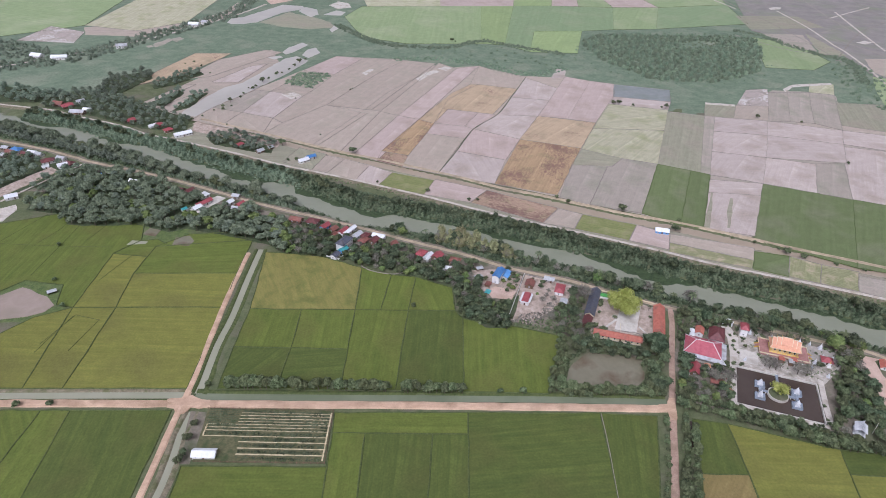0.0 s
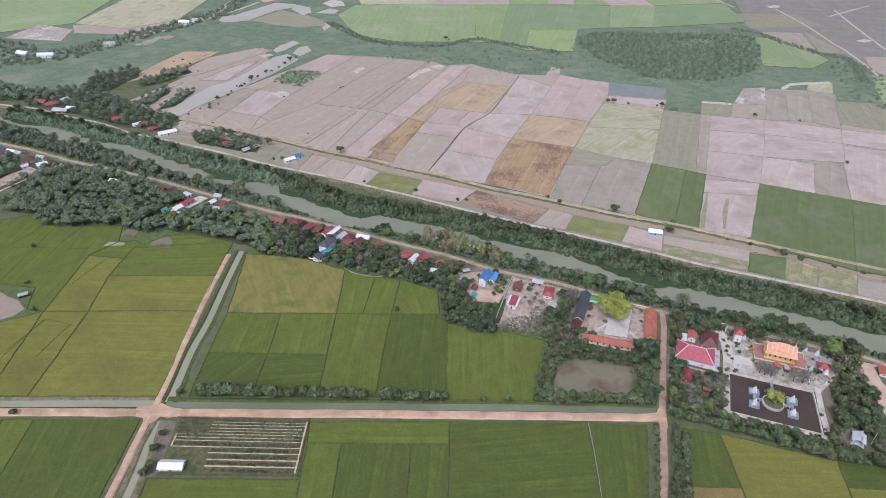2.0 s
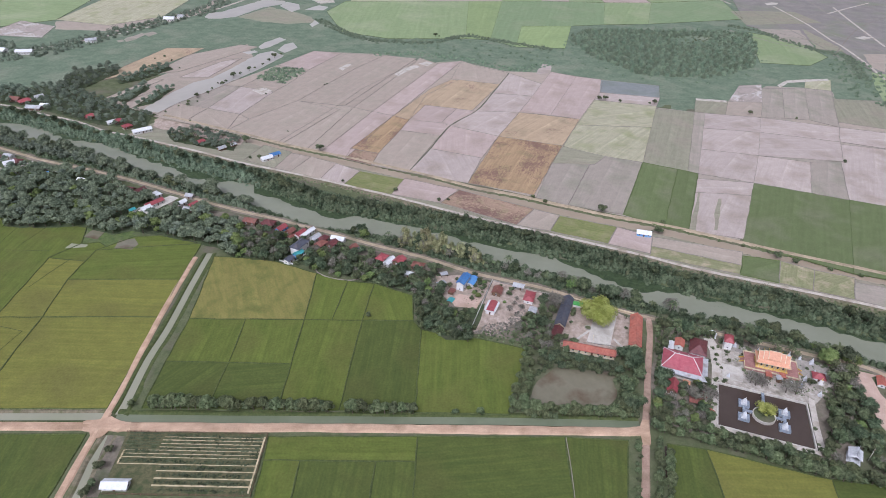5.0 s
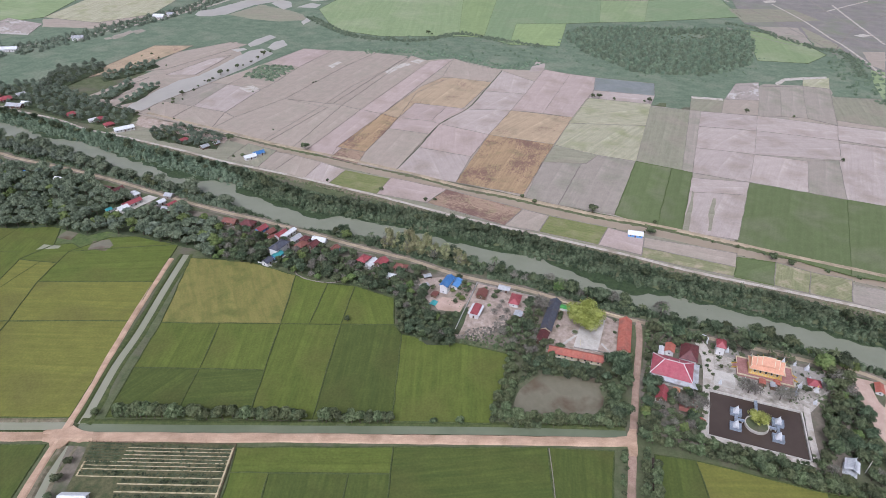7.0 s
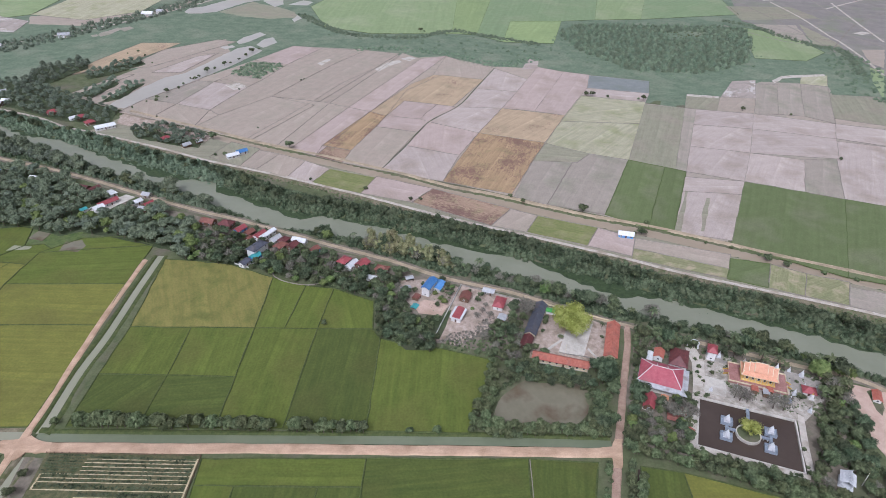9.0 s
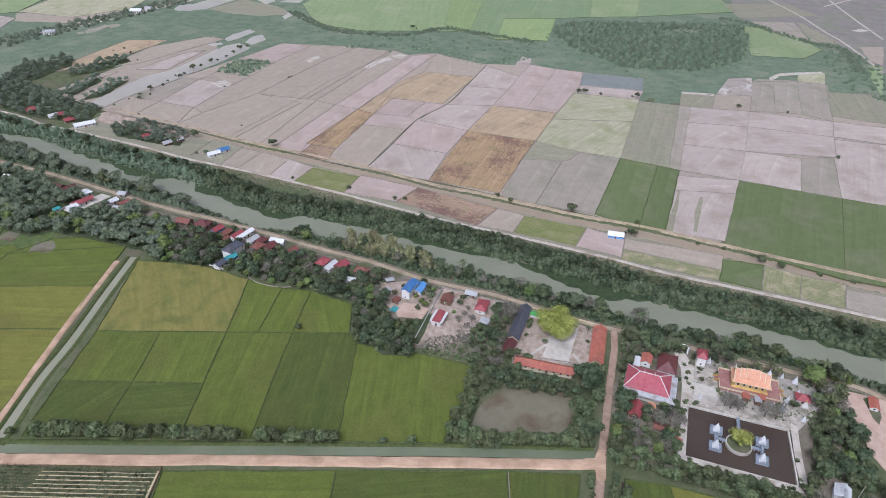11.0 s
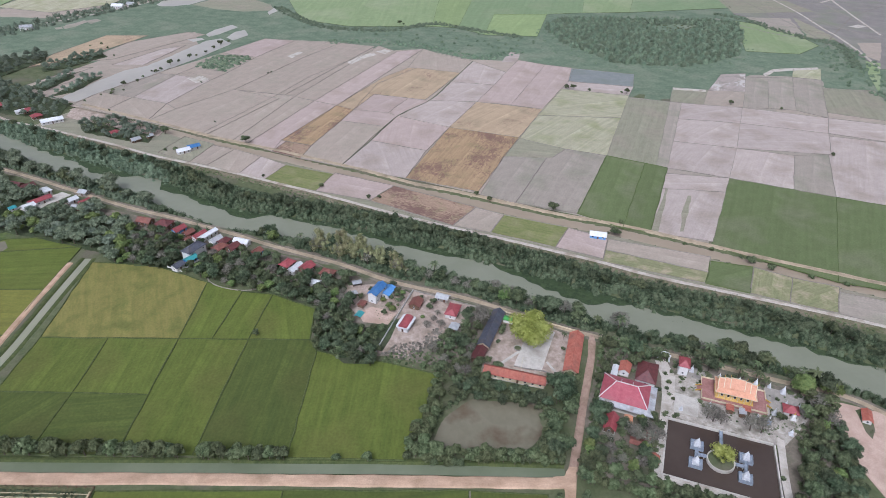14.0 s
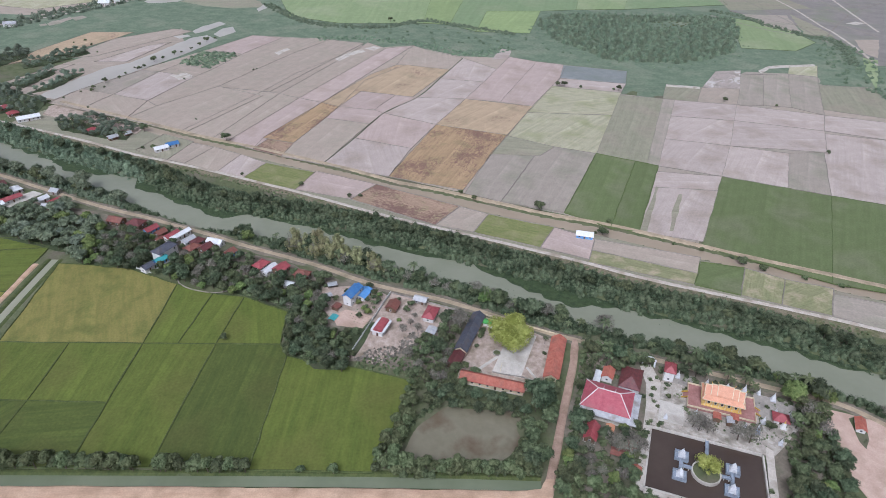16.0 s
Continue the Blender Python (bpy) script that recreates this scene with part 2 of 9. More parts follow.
M["dirt_tan"] = surface("sandy_village_road", rgb(164, 147, 120), rgb(188, 170, 142), 4, rgb(146, 132, 108), 12, fine=0.6)
M["yard"] = surface("bare_yard", rgb(160, 142, 125), rgb(196, 179, 163), 3.0, rgb(142, 128, 108), 7, fine=0.6)
M["red_yard"] = surface("bare_reddish_yard", rgb(192, 164, 145), rgb(208, 182, 162), 5, rgb(174, 148, 128), 14, fine=0.6)
M["sand"] = surface("pale_sand", rgb(190, 181, 166), rgb(212, 203, 188), 3.5, rgb(166, 156, 138), 8, fine=0.5)
M["concrete"] = surface("weathered_concrete", rgb(190, 184, 170), rgb(214, 207, 193), 4, rgb(168, 160, 146), 9, fine=0.4, bump=0.1)
M["pale_water"] = water("pale_creek_water", rgb(174, 168, 154), 0.42, rgb(184, 178, 164))
M["river"] = water("river_water", rgb(134, 137, 114), 0.24, rgb(142, 144, 122))
M["canal"] = water("canal_water", rgb(116, 124, 98), 0.2, rgb(128, 134, 108))
M["canal_pale"] = water("pale_canal_water", rgb(150, 150, 124), 0.35, rgb(160, 158, 134))
M["mud_water"] = surface("muddy_water", rgb(124, 119, 97), rgb(134, 128, 106), 9, rgb(104, 90, 70), 16, rough=0.12, bump=0.015, fine=3.0, spec=0.4, grain=0.04)
M["brown_water"] = water("brown_canal_water", rgb(168, 152, 128), 0.35, rgb(158, 142, 118))
M["temple_water"] = water("dark_pond_water", rgb(74, 62, 54), 0.1, rgb(84, 72, 62))
M["weedy"] = surface("wet_weeds", rgb(78, 96, 50), rgb(104, 116, 66), 4, rgb(98, 106, 72), 9, bump=0.6)
M["mud_pink"] = surface("pinkish_muddy_water", rgb(156, 140, 124), rgb(164, 148, 132), 9, rgb(148, 134, 116), 22, rough=0.25, bump=0.015, fine=3.0, spec=0.4, grain=0.04)
M["weed"] = surface("floating_weed", rgb(50, 66, 40), rgb(74, 88, 54), 2.5, rgb(62, 77, 48), 8, fine=0.6, bump=0.8)


# ---- helpers for meshes ----
def mesh_object(name, bm, material, parent=None, at=(0, 0, 0)):
    me = bpy.data.meshes.new(name)
    bm.to_mesh(me)
    bm.free()
    me.materials.append(material)
    ob = new(name, me)
    ob.location = at
    if parent:
        ob.parent = parent
    return ob


def part(name, bm, material, parent, label=""):
    ob = mesh_object(name, bm, material, parent)
    return tagged(ob, label) if label else ob


def thing(name, x, y, z=0.0, turn=0.0, label="", category="", group="", kind=""):
    ob = new(name)
    ob.matrix_basis = pose(x, y, z, 0, 0, turn)
    return tagged(ob, label, category, group, kind)


def raw_object(name, verts, faces, material, parent=None, at=(0, 0, 0), smooth=False):
    me = bpy.data.meshes.new(name)
    me.from_pydata(verts, [], faces)
    me.materials.append(material)
    if smooth:
        me.shade_smooth()
    ob = new(name, me)
    ob.location = at
    if parent:
        ob.parent = parent
    return ob


def resample(pts, step):
    """Points at about even steps along a smoothed polyline."""
    p = [Vector(q) for q in pts]
    out = []
    for i in range(len(p) - 1):
        a, b = p[max(i - 1, 0)], p[i]
        c, d = p[i + 1], p[min(i + 2, len(p) - 1)]
        n = max(1, int((c - b).length / step))
        for k in range(n):
            t = k / n
            out.append(0.5 * (2 * b + (c - a) * t + (2 * a - 5 * b + 4 * c - d) * t * t + (3 * b - a - 3 * c + d) * t ** 3))
    return out + [p[-1]]


def strip(name, pts, profile, material, step=4.0, wobble=0.0, parent=None):
    """Sweeps a cross profile of (offset, height) along a polyline on the ground."""
    line = resample(pts, step)
    verts, faces, n = [], [], len(profile)
    for i, q in enumerate(line):
        d = (line[min(i + 1, len(line) - 1)] - line[max(i - 1, 0)]).normalized()
        s = Vector((d.y, -d.x))
        for k, (o, z) in enumerate(profile):
            w = 1 + wobble * noise.noise((q.x * 0.09, q.y * 0.09, 3.1 + (o > 0) * 7))
            verts.append((q.x + s.x * o * w, q.y + s.y * o * w, z))
        if i:
            for k in range(n - 1):
                a = (i - 1) * n + k
                faces.append((a, a + n, a + n + 1, a + 1))
    return raw_object(name, verts, faces, material, parent)


def road(name, pts, width, material, label, height=0.35, side=0.7):
    h, w = height, width / 2
    prof = [(-w - side, -0.1), (-w, h - 0.08), (-w * 0.5, h), (0, h + 0.02), (w * 0.5, h), (w, h - 0.08), (w + side, -0.1)]
    return tagged(strip(name, pts, prof, material, 4.0, 0.16), label, "road", kind="structure")


def outline(pts, step, jitter):
    """A closed outline with its edges cut into short lengths that wander a little."""
    out = []
    for (ax, ay), (bx, by) in zip(pts, pts[1:] + pts[:1]):
        n = max(1, int(math.hypot(bx - ax, by - ay) / step))
        for k in range(n):
            x, y = ax + (bx - ax) * k / n, ay + (by - ay) * k / n
            j = jitter if k else 0
            out.append((x + j * noise.noise((x * 0.13, y * 0.13, 1.7)), y + j * noise.noise((x * 0.13, y * 0.13, 8.2))))
    return out


def long_side(pts):
    """The heading of the edges of a plot, its long sides counting most."""
    u = v = 0.0
    for (ax, ay), (bx, by) in zip(pts, pts[1:] + pts[:1]):
        a, w = 2 * math.atan2(by - ay, bx - ax), (bx - ax) ** 2 + (by - ay) ** 2
        u, v = u + w * math.cos(a), v + w * math.sin(a)
    return 0.5 * math.atan2(v, u)


def turned(x, y, a):
    return x * math.cos(a) + y * math.sin(a), y * math.cos(a) - x * math.sin(a)


def sheet(name, pts, z, material, step=6.0, jitter=0.6, drop=0.4, turn=0.0):
    """A flat piece of ground with sides, its outline slightly wandering."""
    cx, cy = sum(p[0] for p in pts) / len(pts), sum(p[1] for p in pts) / len(pts)
    ring = outline(pts, step, jitter)
    bm = bmesh.new()
    top = [bm.verts.new((*turned(x - cx, y - cy, turn), 0)) for x, y in ring]
    low = [bm.verts.new((*turned(x - cx, y - cy, turn), -drop)) for x, y in ring]
    f = bm.faces.new(top)
    for i in range(len(top)):
        bm.faces.new((top[i - 1], low[i - 1], low[i], top[i]))
    bm.normal_update()
    if f.normal.z < 0:
        bmesh.ops.reverse_faces(bm, faces=bm.faces)
    bmesh.ops.triangulate(bm, faces=[f], quad_method="BEAUTY", ngon_method="EAR_CLIP")
    ob = mesh_object(name, bm, material, at=(cx, cy, z))
    ob.rotation_euler.z = turn
    return ob


field_no = 0


def field(kind, *pts, label="", bund=None, width=0.4, heading=None):
    """A paddy: its sheet, and the low bund that runs round it as a part."""
    global field_no
    field_no += 1
    wet = kind.startswith("rice") or kind == "north_green"
    words = {"rice": "lush green rice paddy with grassy bunds", "rice_dark": "dark green rice paddy edged by grassy bunds",
             "rice_yellow": "yellow-green ripening rice paddy beside the canal", "rice_brown": "browned rice paddy close to harvest", "rice_gold": "golden patchy ripening rice paddy",
             "dry_pink": "bare pinkish dry rice paddy", "dry_tan": "bare tan dry rice paddy", "dry_pale": "pale dry ploughed rice paddy",
             "dry_grey": "grey dry fallow rice paddy", "stubble": "orange-brown harvested paddy with stubble rows",
             "burnt": "brown paddy with burnt stubble streaks", "churned": "churned reddish-brown plot of charred stubble", "salt": "dry paddy crusted with white salt", "meadow": "small green plot of fresh grass", "pale_green": "pale green paddy with sparse regrowth",
             "olive": "olive-grey fallow paddy with sparse grass", "far_green": "distant green rice field paled by painted haze", "far_lime": "distant lime-green rice field paled by painted haze", "far_sage": "distant sage-green rice field paled by painted haze", "north_green": "green rice paddy beyond the river",
             "regrowth": "half-green paddy with streaky regrowth", "flooded": "grey flooded paddy with shallow water", "yard": "bare sandy yard of trodden earth", "plain": "dry grey open plain far off"}
    pts = list(pts)
    s = sheet("field", pts, 0.12 + 0.012 * (field_no % 9), M[kind], turn=heading if heading is not None else 0.0 if kind == "rice_yellow" else long_side(pts))
    tagged(s, label or words.get(kind, "open field of short grass"), "field", kind="structure")
    if width and pts[0][1] > 480:
        width *= 0.5
    elif width:
        width *= 1.35
    if width:
        ring = outline(pts, 7.0, 0.6)
        cx, cy = s.location.x, s.location.y
        verts, faces, k = [], [], len(ring)
        for i, (x, y) in enumerate(ring):
            (ax, ay), (bx, by) = ring[i - 1], ring[(i + 1) % k]
            d = math.hypot(bx - ax, by - ay) or 1
            sx, sy = (by - ay) / d, -(bx - ax) / d
            w = width * (1 + 0.5 * noise.noise((x * 0.2, y * 0.2, 4.0)))
            h = 0.3 + 0.15 * noise.noise((x * 0.15, y * 0.15, 9.0))
            for o, z in ((-w, -0.2), (-w * 0.4, h), (w * 0.4, h), (w, -0.2)):
                verts.append((*turned(x - cx + sx * o, y - cy + sy * o, s.rotation_euler.z), z))
            j = (i + 1) % k
            faces += [(i * 4 + q, j * 4 + q, j * 4 + q + 1, i * 4 + q + 1) for q in range(3)]
        raw_object("bund", verts, faces, bund or M["weedy" if kind == "north_green" else "bund" if wet or kind.startswith("far_") else "bund_dry"], s)
    return s

# ---- the plan: watercourses, ponds and roads, as lines in metres ----
RIVER = [(-761.7, 721), (-603.6, 671.8), (-466, 624.2), (-407.3, 605.1), (-361.1, 583.2), (-313.2, 565.6), (-264.1, 540.1), (-200.8, 510.4), (-143.6, 487.3), (-109.5, 465.5), (-68.2, 444.8), (-39.6, 439), (-11.5, 431.6), (29.3, 418.3), (72.2, 400.9), (112.6, 384.6), (150, 366.3), (185.1, 349.2), (220.3, 338.8), (252.4, 325.1), (286.6, 307.5), (320.3, 286.6), (366.2, 258.2)]
CANAL_MAIN = [(-330.8, 234), (-241.5, 238.8), (-141.9, 243.1)]
CANAL_EAST = [(-135.4, 242.5), (-87, 243.6), (7.5, 246.4), (71.2, 248), (128.5, 248.2)]
CANAL_SIDE = [(-134.6, 244.7), (-134.4, 251.6), (-136.4, 284.9), (-135.6, 311), (-137.2, 356.1), (-137.8, 392.1)]
CANAL_LOW = [(-133.1, 231.5), (-133.8, 215.4), (-132.2, 201.2), (-131.4, 184.9), (-131.7, 175.8), (-131, 161.6)]
CANAL_NORTH = [(-274.5, 639.1), (-235.1, 621.2), (-167.5, 590.1), (-129.4, 571.8), (-93.4, 556.9), (-58.9, 543.9), (-20.1, 526.9), (16.9, 510.6), (47.1, 494.8), (81.3, 483.2), (122.9, 465.5), (149.5, 454.6), (192.8, 440.5), (232.9, 423.5), (270.5, 406.7), (299.6, 395), (330.2, 382.4), (373.3, 364.2)]
ROAD_MAIN = [(-327.2, 229.7), (-238, 233.1), (-141, 236.5), (-54.7, 239), (16, 240.9), (70.3, 242.1), (129.6, 243.2)]
LANE = [(155.3, 333.9), (150.9, 313.7), (141.1, 281.6), (130.5, 244), (122.7, 213.8), (115.1, 186.3), (108.6, 161)]
ROAD_SIDE = [(-139.9, 237.7), (-140.7, 260.4), (-142.5, 289.8), (-144.6, 328.4), (-145.5, 371.3), (-145.6, 386.2)]
ROAD_LOW = [(-140.2, 236.1), (-139.9, 211.5), (-139.1, 188.4), (-139, 177.9), (-138.4, 161.4)]
ROAD_VILLAGE = [(-668.5, 634.6), (-518.6, 595.1), (-447.3, 574.1), (-413.2, 564), (-378.5, 551.6), (-333, 531.6), (-280.4, 514.5), (-231.5, 494.8), (-190.2, 475.9), (-167.8, 466), (-135.5, 452.2), (-105.1, 441.7), (-85.2, 433.7), (-61.1, 424.4), (-37.6, 413.8), (-10.5, 402.9), (15.5, 392.4), (48.6, 376.1), (88.3, 363.2), (110.8, 353.5), (139.2, 340), (155.3, 333.9), (177.2, 325.9), (200.6, 318.2), (226.3, 309.2), (241.9, 303.9), (266.4, 296), (283.1, 282.6), (302.2, 260.1)]
ROAD_DIKE = [(-588.1, 695.9), (-508.8, 674.2), (-444, 661.5), (-411, 646.8), (-350.7, 623.5), (-311.4, 601.6), (-284, 591.8), (-243.9, 576.1), (-198.8, 557.5), (-155.3, 537.4), (-120.6, 525.1), (-76.1, 508.1), (-44, 494.6), (-13.2, 481.6), (40.2, 456.8), (76.7, 442), (124.4, 423.5), (169.1, 405.3), (199.4, 391.3), (236.5, 377.7), (272.2, 365.4), (311.7, 350.7), (352.2, 333.3)]
POND_LEFT = [(-295.1, 326.2), (-285.8, 336.1), (-263.5, 326.5), (-254.3, 317.8), (-257, 310.6), (-265.1, 305.6), (-280.3, 302.1), (-299.2, 303.5), (-312.8, 318.6)]
POND_A = [(-234.4, 407.9), (-232.5, 417.4), (-222.4, 414.5), (-223.1, 405.2)]
POND_B = [(-205.7, 394), (-207.1, 404.4), (-197.2, 407.5), (-191.2, 400.4), (-192.9, 393.1)]
POND_SCHOOL = [(72.4, 257.5), (73.7, 268.0), (77.7, 277.2), (83.0, 282.4), (87.9, 288.1), (92.6, 290.4), (99.2, 288.6), (108.8, 287.7), (117.7, 290.2), (122.8, 288.7), (124.2, 281.8), (121.9, 277.4), (123.8, 272.4), (120.9, 266.1), (115.7, 259.5), (94.1, 258.3)]
POND_TEMPLE = [(179.2, 279.5), (168.2, 249.1), (211.8, 234.8), (221.4, 265.9)]


# ---- the ground: one sheet to the horizon, with the channels and ponds cut into it ----
def line_distance(px, py, pts):
    """Distance of every place to a polyline."""
    best = np.full(px.shape, 1e9)
    for (ax, ay), (bx, by) in zip(pts[:-1], pts[1:]):
        vx, vy = bx - ax, by - ay
        t = np.clip(((px - ax) * vx + (py - ay) * vy) / (vx * vx + vy * vy), 0, 1)
        best = np.minimum(best, np.hypot(px - ax - t * vx, py - ay - t * vy))
    return best


def inside(px, py, pts):
    res = np.zeros(px.shape, bool)
    for (ax, ay), (bx, by) in zip(pts, pts[1:] + pts[:1]):
        if ay != by:
            res ^= ((ay > py) != (by > py)) & (px < (bx - ax) * (py - ay) / (by - ay) + ax)
    return res


def pond_depth(px, py, pts):
    d = line_distance(px, py, pts + pts[:1])
    return np.where(inside(px, py, pts), d, -d)


def smooth(a, b, v):
    t = np.clip((v - a) / (b - a), 0, 1)
    return t * t * (3 - 2 * t)


CHANNELS = [(RIVER, 14.0, 3.0), (CANAL_MAIN, 3.1, 2.0), (CANAL_EAST, 3.1, 2.0), (CANAL_SIDE, 2.9, 2.0), (CANAL_LOW, 2.6, 2.0),
            (CANAL_NORTH, 5.2, 2.0)]
PONDS = [POND_SCHOOL]


def terrain(px, py):
    wav = 0.5 * np.sin(px * 0.21 + 1.3 * np.sin(py * 0.17)) + 0.5 * np.sin(py * 0.29 + px * 0.11) + 0.6 * np.sin(px * 0.05 - py * 0.043)
    z = 0.06 * wav - 0.3 * smooth(700, 760, py)
    for pts, half, deep in CHANNELS:
        d = line_distance(px, py, pts) + wav * half * 0.07
        z = np.minimum(z, -deep * (1 - smooth(half * 0.72, half * 1.12, d)) + 0.06 * wav)
    for pts in PONDS:
        z = np.minimum(z, 0.06 * wav - 1.8 * smooth(-0.5, 3.0, pond_depth(px, py, pts) + 0.5 * wav))
    z = np.minimum(z, 0.02 - 2.5 * smooth(-1.2, -0.9, pond_depth(px, py, POND_TEMPLE)))
    return z


def ground_sheet():
    def steps(lo, hi, fine, edge):
        mid = np.arange(lo, hi + 0.1, fine)
        out = [hi]
        while out[-1] < edge:
            out.append(out[-1] + min(400, fine + (out[-1] - hi) * 0.35))
        low = [lo]
        while low[-1] > -edge:
            low.append(low[-1] - min(400, fine + (lo - low[-1]) * 0.35))
        return np.array(low[:0:-1] + list(mid) + out[1:])
    xs, ys = steps(-420, 360, 3.0, 4600), steps(150, 680, 3.0, 4600)
    gx, gy = np.meshgrid(xs, ys)
    gz = terrain(gx, gy)
    n, m = len(xs), len(ys)
    verts = np.stack([gx, gy, gz], -1).reshape(-1, 3)
    i = (np.arange(m - 1)[:, None] * n + np.arange(n - 1)).ravel()
    faces = np.stack([i, i + 1, i + n + 1, i + n], -1)
    ob = raw_object("ground", verts.tolist(), faces.tolist(), M["ground"], smooth=True)
    tagged(ob, "flat lowland ground of dull grass and bare earth", "ground", kind="structure")


ground_sheet()


def channel_water(name, pts, half, level, material, label):
    return tagged(strip(name, pts, [(-half, level), (0, level), (half, level)], material, 8.0), label, "water", kind="structure")


channel_water("river", RIVER, 16.0, -1.1, M["river"], "wide slow grey-green river between wooded banks")
channel_water("canal", CANAL_MAIN, 2.3, -0.45 - 0.00, M["canal_pale"], "straight pale irrigation canal beside the dirt road")
channel_water("canal", CANAL_EAST, 2.4, -0.45 - 0.00, M["canal"], "straight grey-green irrigation canal under a tree row")
channel_water("canal", CANAL_SIDE, 2.0, -0.45 - 0.02, M["canal_pale"], "straight pale irrigation canal between rice paddies")
channel_water("canal", CANAL_LOW, 1.7, -0.45 - 0.04, M["canal_pale"], "narrow pale irrigation canal beside a dirt track")
channel_water("canal", CANAL_NORTH, 5.4, -0.7, M["brown_water"], "shallow muddy brown canal along dry paddies")
for pts, mat_key, words in ((POND_SCHOOL, "mud_water", "muddy grey-brown pond ringed by trees"),
                            (POND_TEMPLE, "temple_water", "dark brown rectangular temple pond")):
    grown = outline(pts, 6.0, 0.0)
    cx, cy = sum(q[0] for q in pts) / len(pts), sum(q[1] for q in pts) / len(pts)
    grown = [(cx + (x - cx) * 1.03, cy + (y - cy) * 1.03) for x, y in grown]
    tagged(sheet("pond_water", grown, -0.8, M[mat_key], jitter=0, drop=0.3), words, "pond", kind="structure")

# ---- roads ----
road("road_main", ROAD_MAIN, 4.6, M["dirt"], "straight reddish dirt road along the canal", 0.5)
road("road_lane", LANE, 2.7, M["dirt_lane"], "reddish dirt lane between hedges", 0.45)
road("road_side", ROAD_SIDE, 2.6, M["dirt"], "pinkish dirt track on a canal bank", 0.5)
road("road_low", ROAD_LOW, 2.6, M["dirt"], "narrow dirt track beside a small canal", 0.5)
road("road_village", ROAD_VILLAGE, 3.1, M["dirt_tan"], "sandy village road along the river bank", 0.4)
tagged(strip("road_verge", ROAD_VILLAGE, [(-3.8, 0.05), (-2.6, 0.3), (2.6, 0.3), (3.8, 0.05)], M["earth"], 4.0, 0.5), "trodden earth verge of the village road", "ground", kind="structure")
tagged(strip("dike_slope", ROAD_DIKE, [(1.0, 0.3), (2.4, 0.42), (5.5, 0.2), (7.5, -0.05)], M["bank"], 4.0, 0.3), "bare brown slope of the river dike", "bank", kind="structure")
road("road_dike", ROAD_DIKE, 2.5, M["dirt_pale"], "pale dirt road on the river dike", 0.6)


def offset_line(pts, o):
    line = resample(pts, 12.0)
    out = []
    for i, q in enumerate(line):
        d = (line[min(i + 1, len(line) - 1)] - line[max(i - 1, 0)]).normalized()
        out.append((q.x + d.y * o, q.y - d.x * o))
    return out


tagged(strip("canal_bank", offset_line(CANAL_NORTH, -10.0), [(-2.4, -0.1), (-1.4, 0.5), (1.4, 0.5), (2.6, -0.2)], M["dirt_tan"], 5.0, 0.4), "raised sandy bank of a canal", "bank", kind="structure")
for pts, half, north in ((CANAL_MAIN, 2.3, "bank"), (CANAL_EAST, 2.4, "bund"), (CANAL_SIDE, 2.0, "bund"), (CANAL_LOW, 1.7, "bank")):
    for sign, key in ((-1, north), (1, "bank" if pts is CANAL_LOW else "bund")):
        prof = [(sign * (half - 0.5), -1.2), (sign * (half + 0.1), -0.42), (sign * (half + 0.9), 0.12), (sign * (half + 1.9), 0.16), (sign * (half + 3.2), -0.15)]
        tagged(strip("canal_bank", pts, prof if sign < 0 else prof, M[key], 2.5, 0.12), "bare brown earth bank of a canal" if key == "bank" else "grassy bank of a canal", "bank", kind="structure")
road("road_far", [(-688, 697), (-636.1, 765.4), (-590.8, 807.8), (-544.1, 859.5), (-493.4, 919.8), (-440.3, 997.6), (-374.8, 1138.1), (-347.2, 1225.3)], 4.5, M["dirt_pale"], "distant pale road through the marsh")
tagged(strip("footpath", [(89.5, 238), (89.1, 218), (87.3, 185.4), (86.4, 163)], [(-0.25, 0.1), (-0.16, 0.5), (0.16, 0.5), (0.25, 0.1)], M["bund_dry"], 3.0, 0.5), "thin pale footpath on a paddy bund", "path", kind="structure")
tagged(sheet("ditch_water", [(137.2, 234.6), (138.8, 234.6), (136.7, 223.4), (133.1, 213.4), (131.4, 213.3), (134, 223.3)], 0.05, M["temple_water"], 3.0, 0.8), "dark ditch water beside the lane", "water", kind="structure")

tagged(sheet("road_junction", [(-147.9, 239.9), (-139.1, 241.5), (-137.1, 242.9), (-132.5, 240.5), (-125.9, 239.5), (-124.1, 233.9), (-130, 233.2), (-134.5, 233.9), (-136.9, 229.4), (-140.8, 229.2), (-143.3, 232.7), (-147.2, 233.4), (-149.4, 239)], 0.5, M["dirt"], 2.0, 0.8, 0.6), "trampled dirt crossing of two tracks", "road", kind="structure")
tagged(sheet("road_junction", [(123.1, 245.8), (128, 246.4), (130.5, 250.8), (134.1, 250.9), (130.2, 234.7), (126.5, 234.6), (127, 240.6), (121.6, 240.4)], 0.5, M["dirt"], 2.0, 0.8, 0.6), "trampled dirt junction of road and lane", "road", kind="structure")


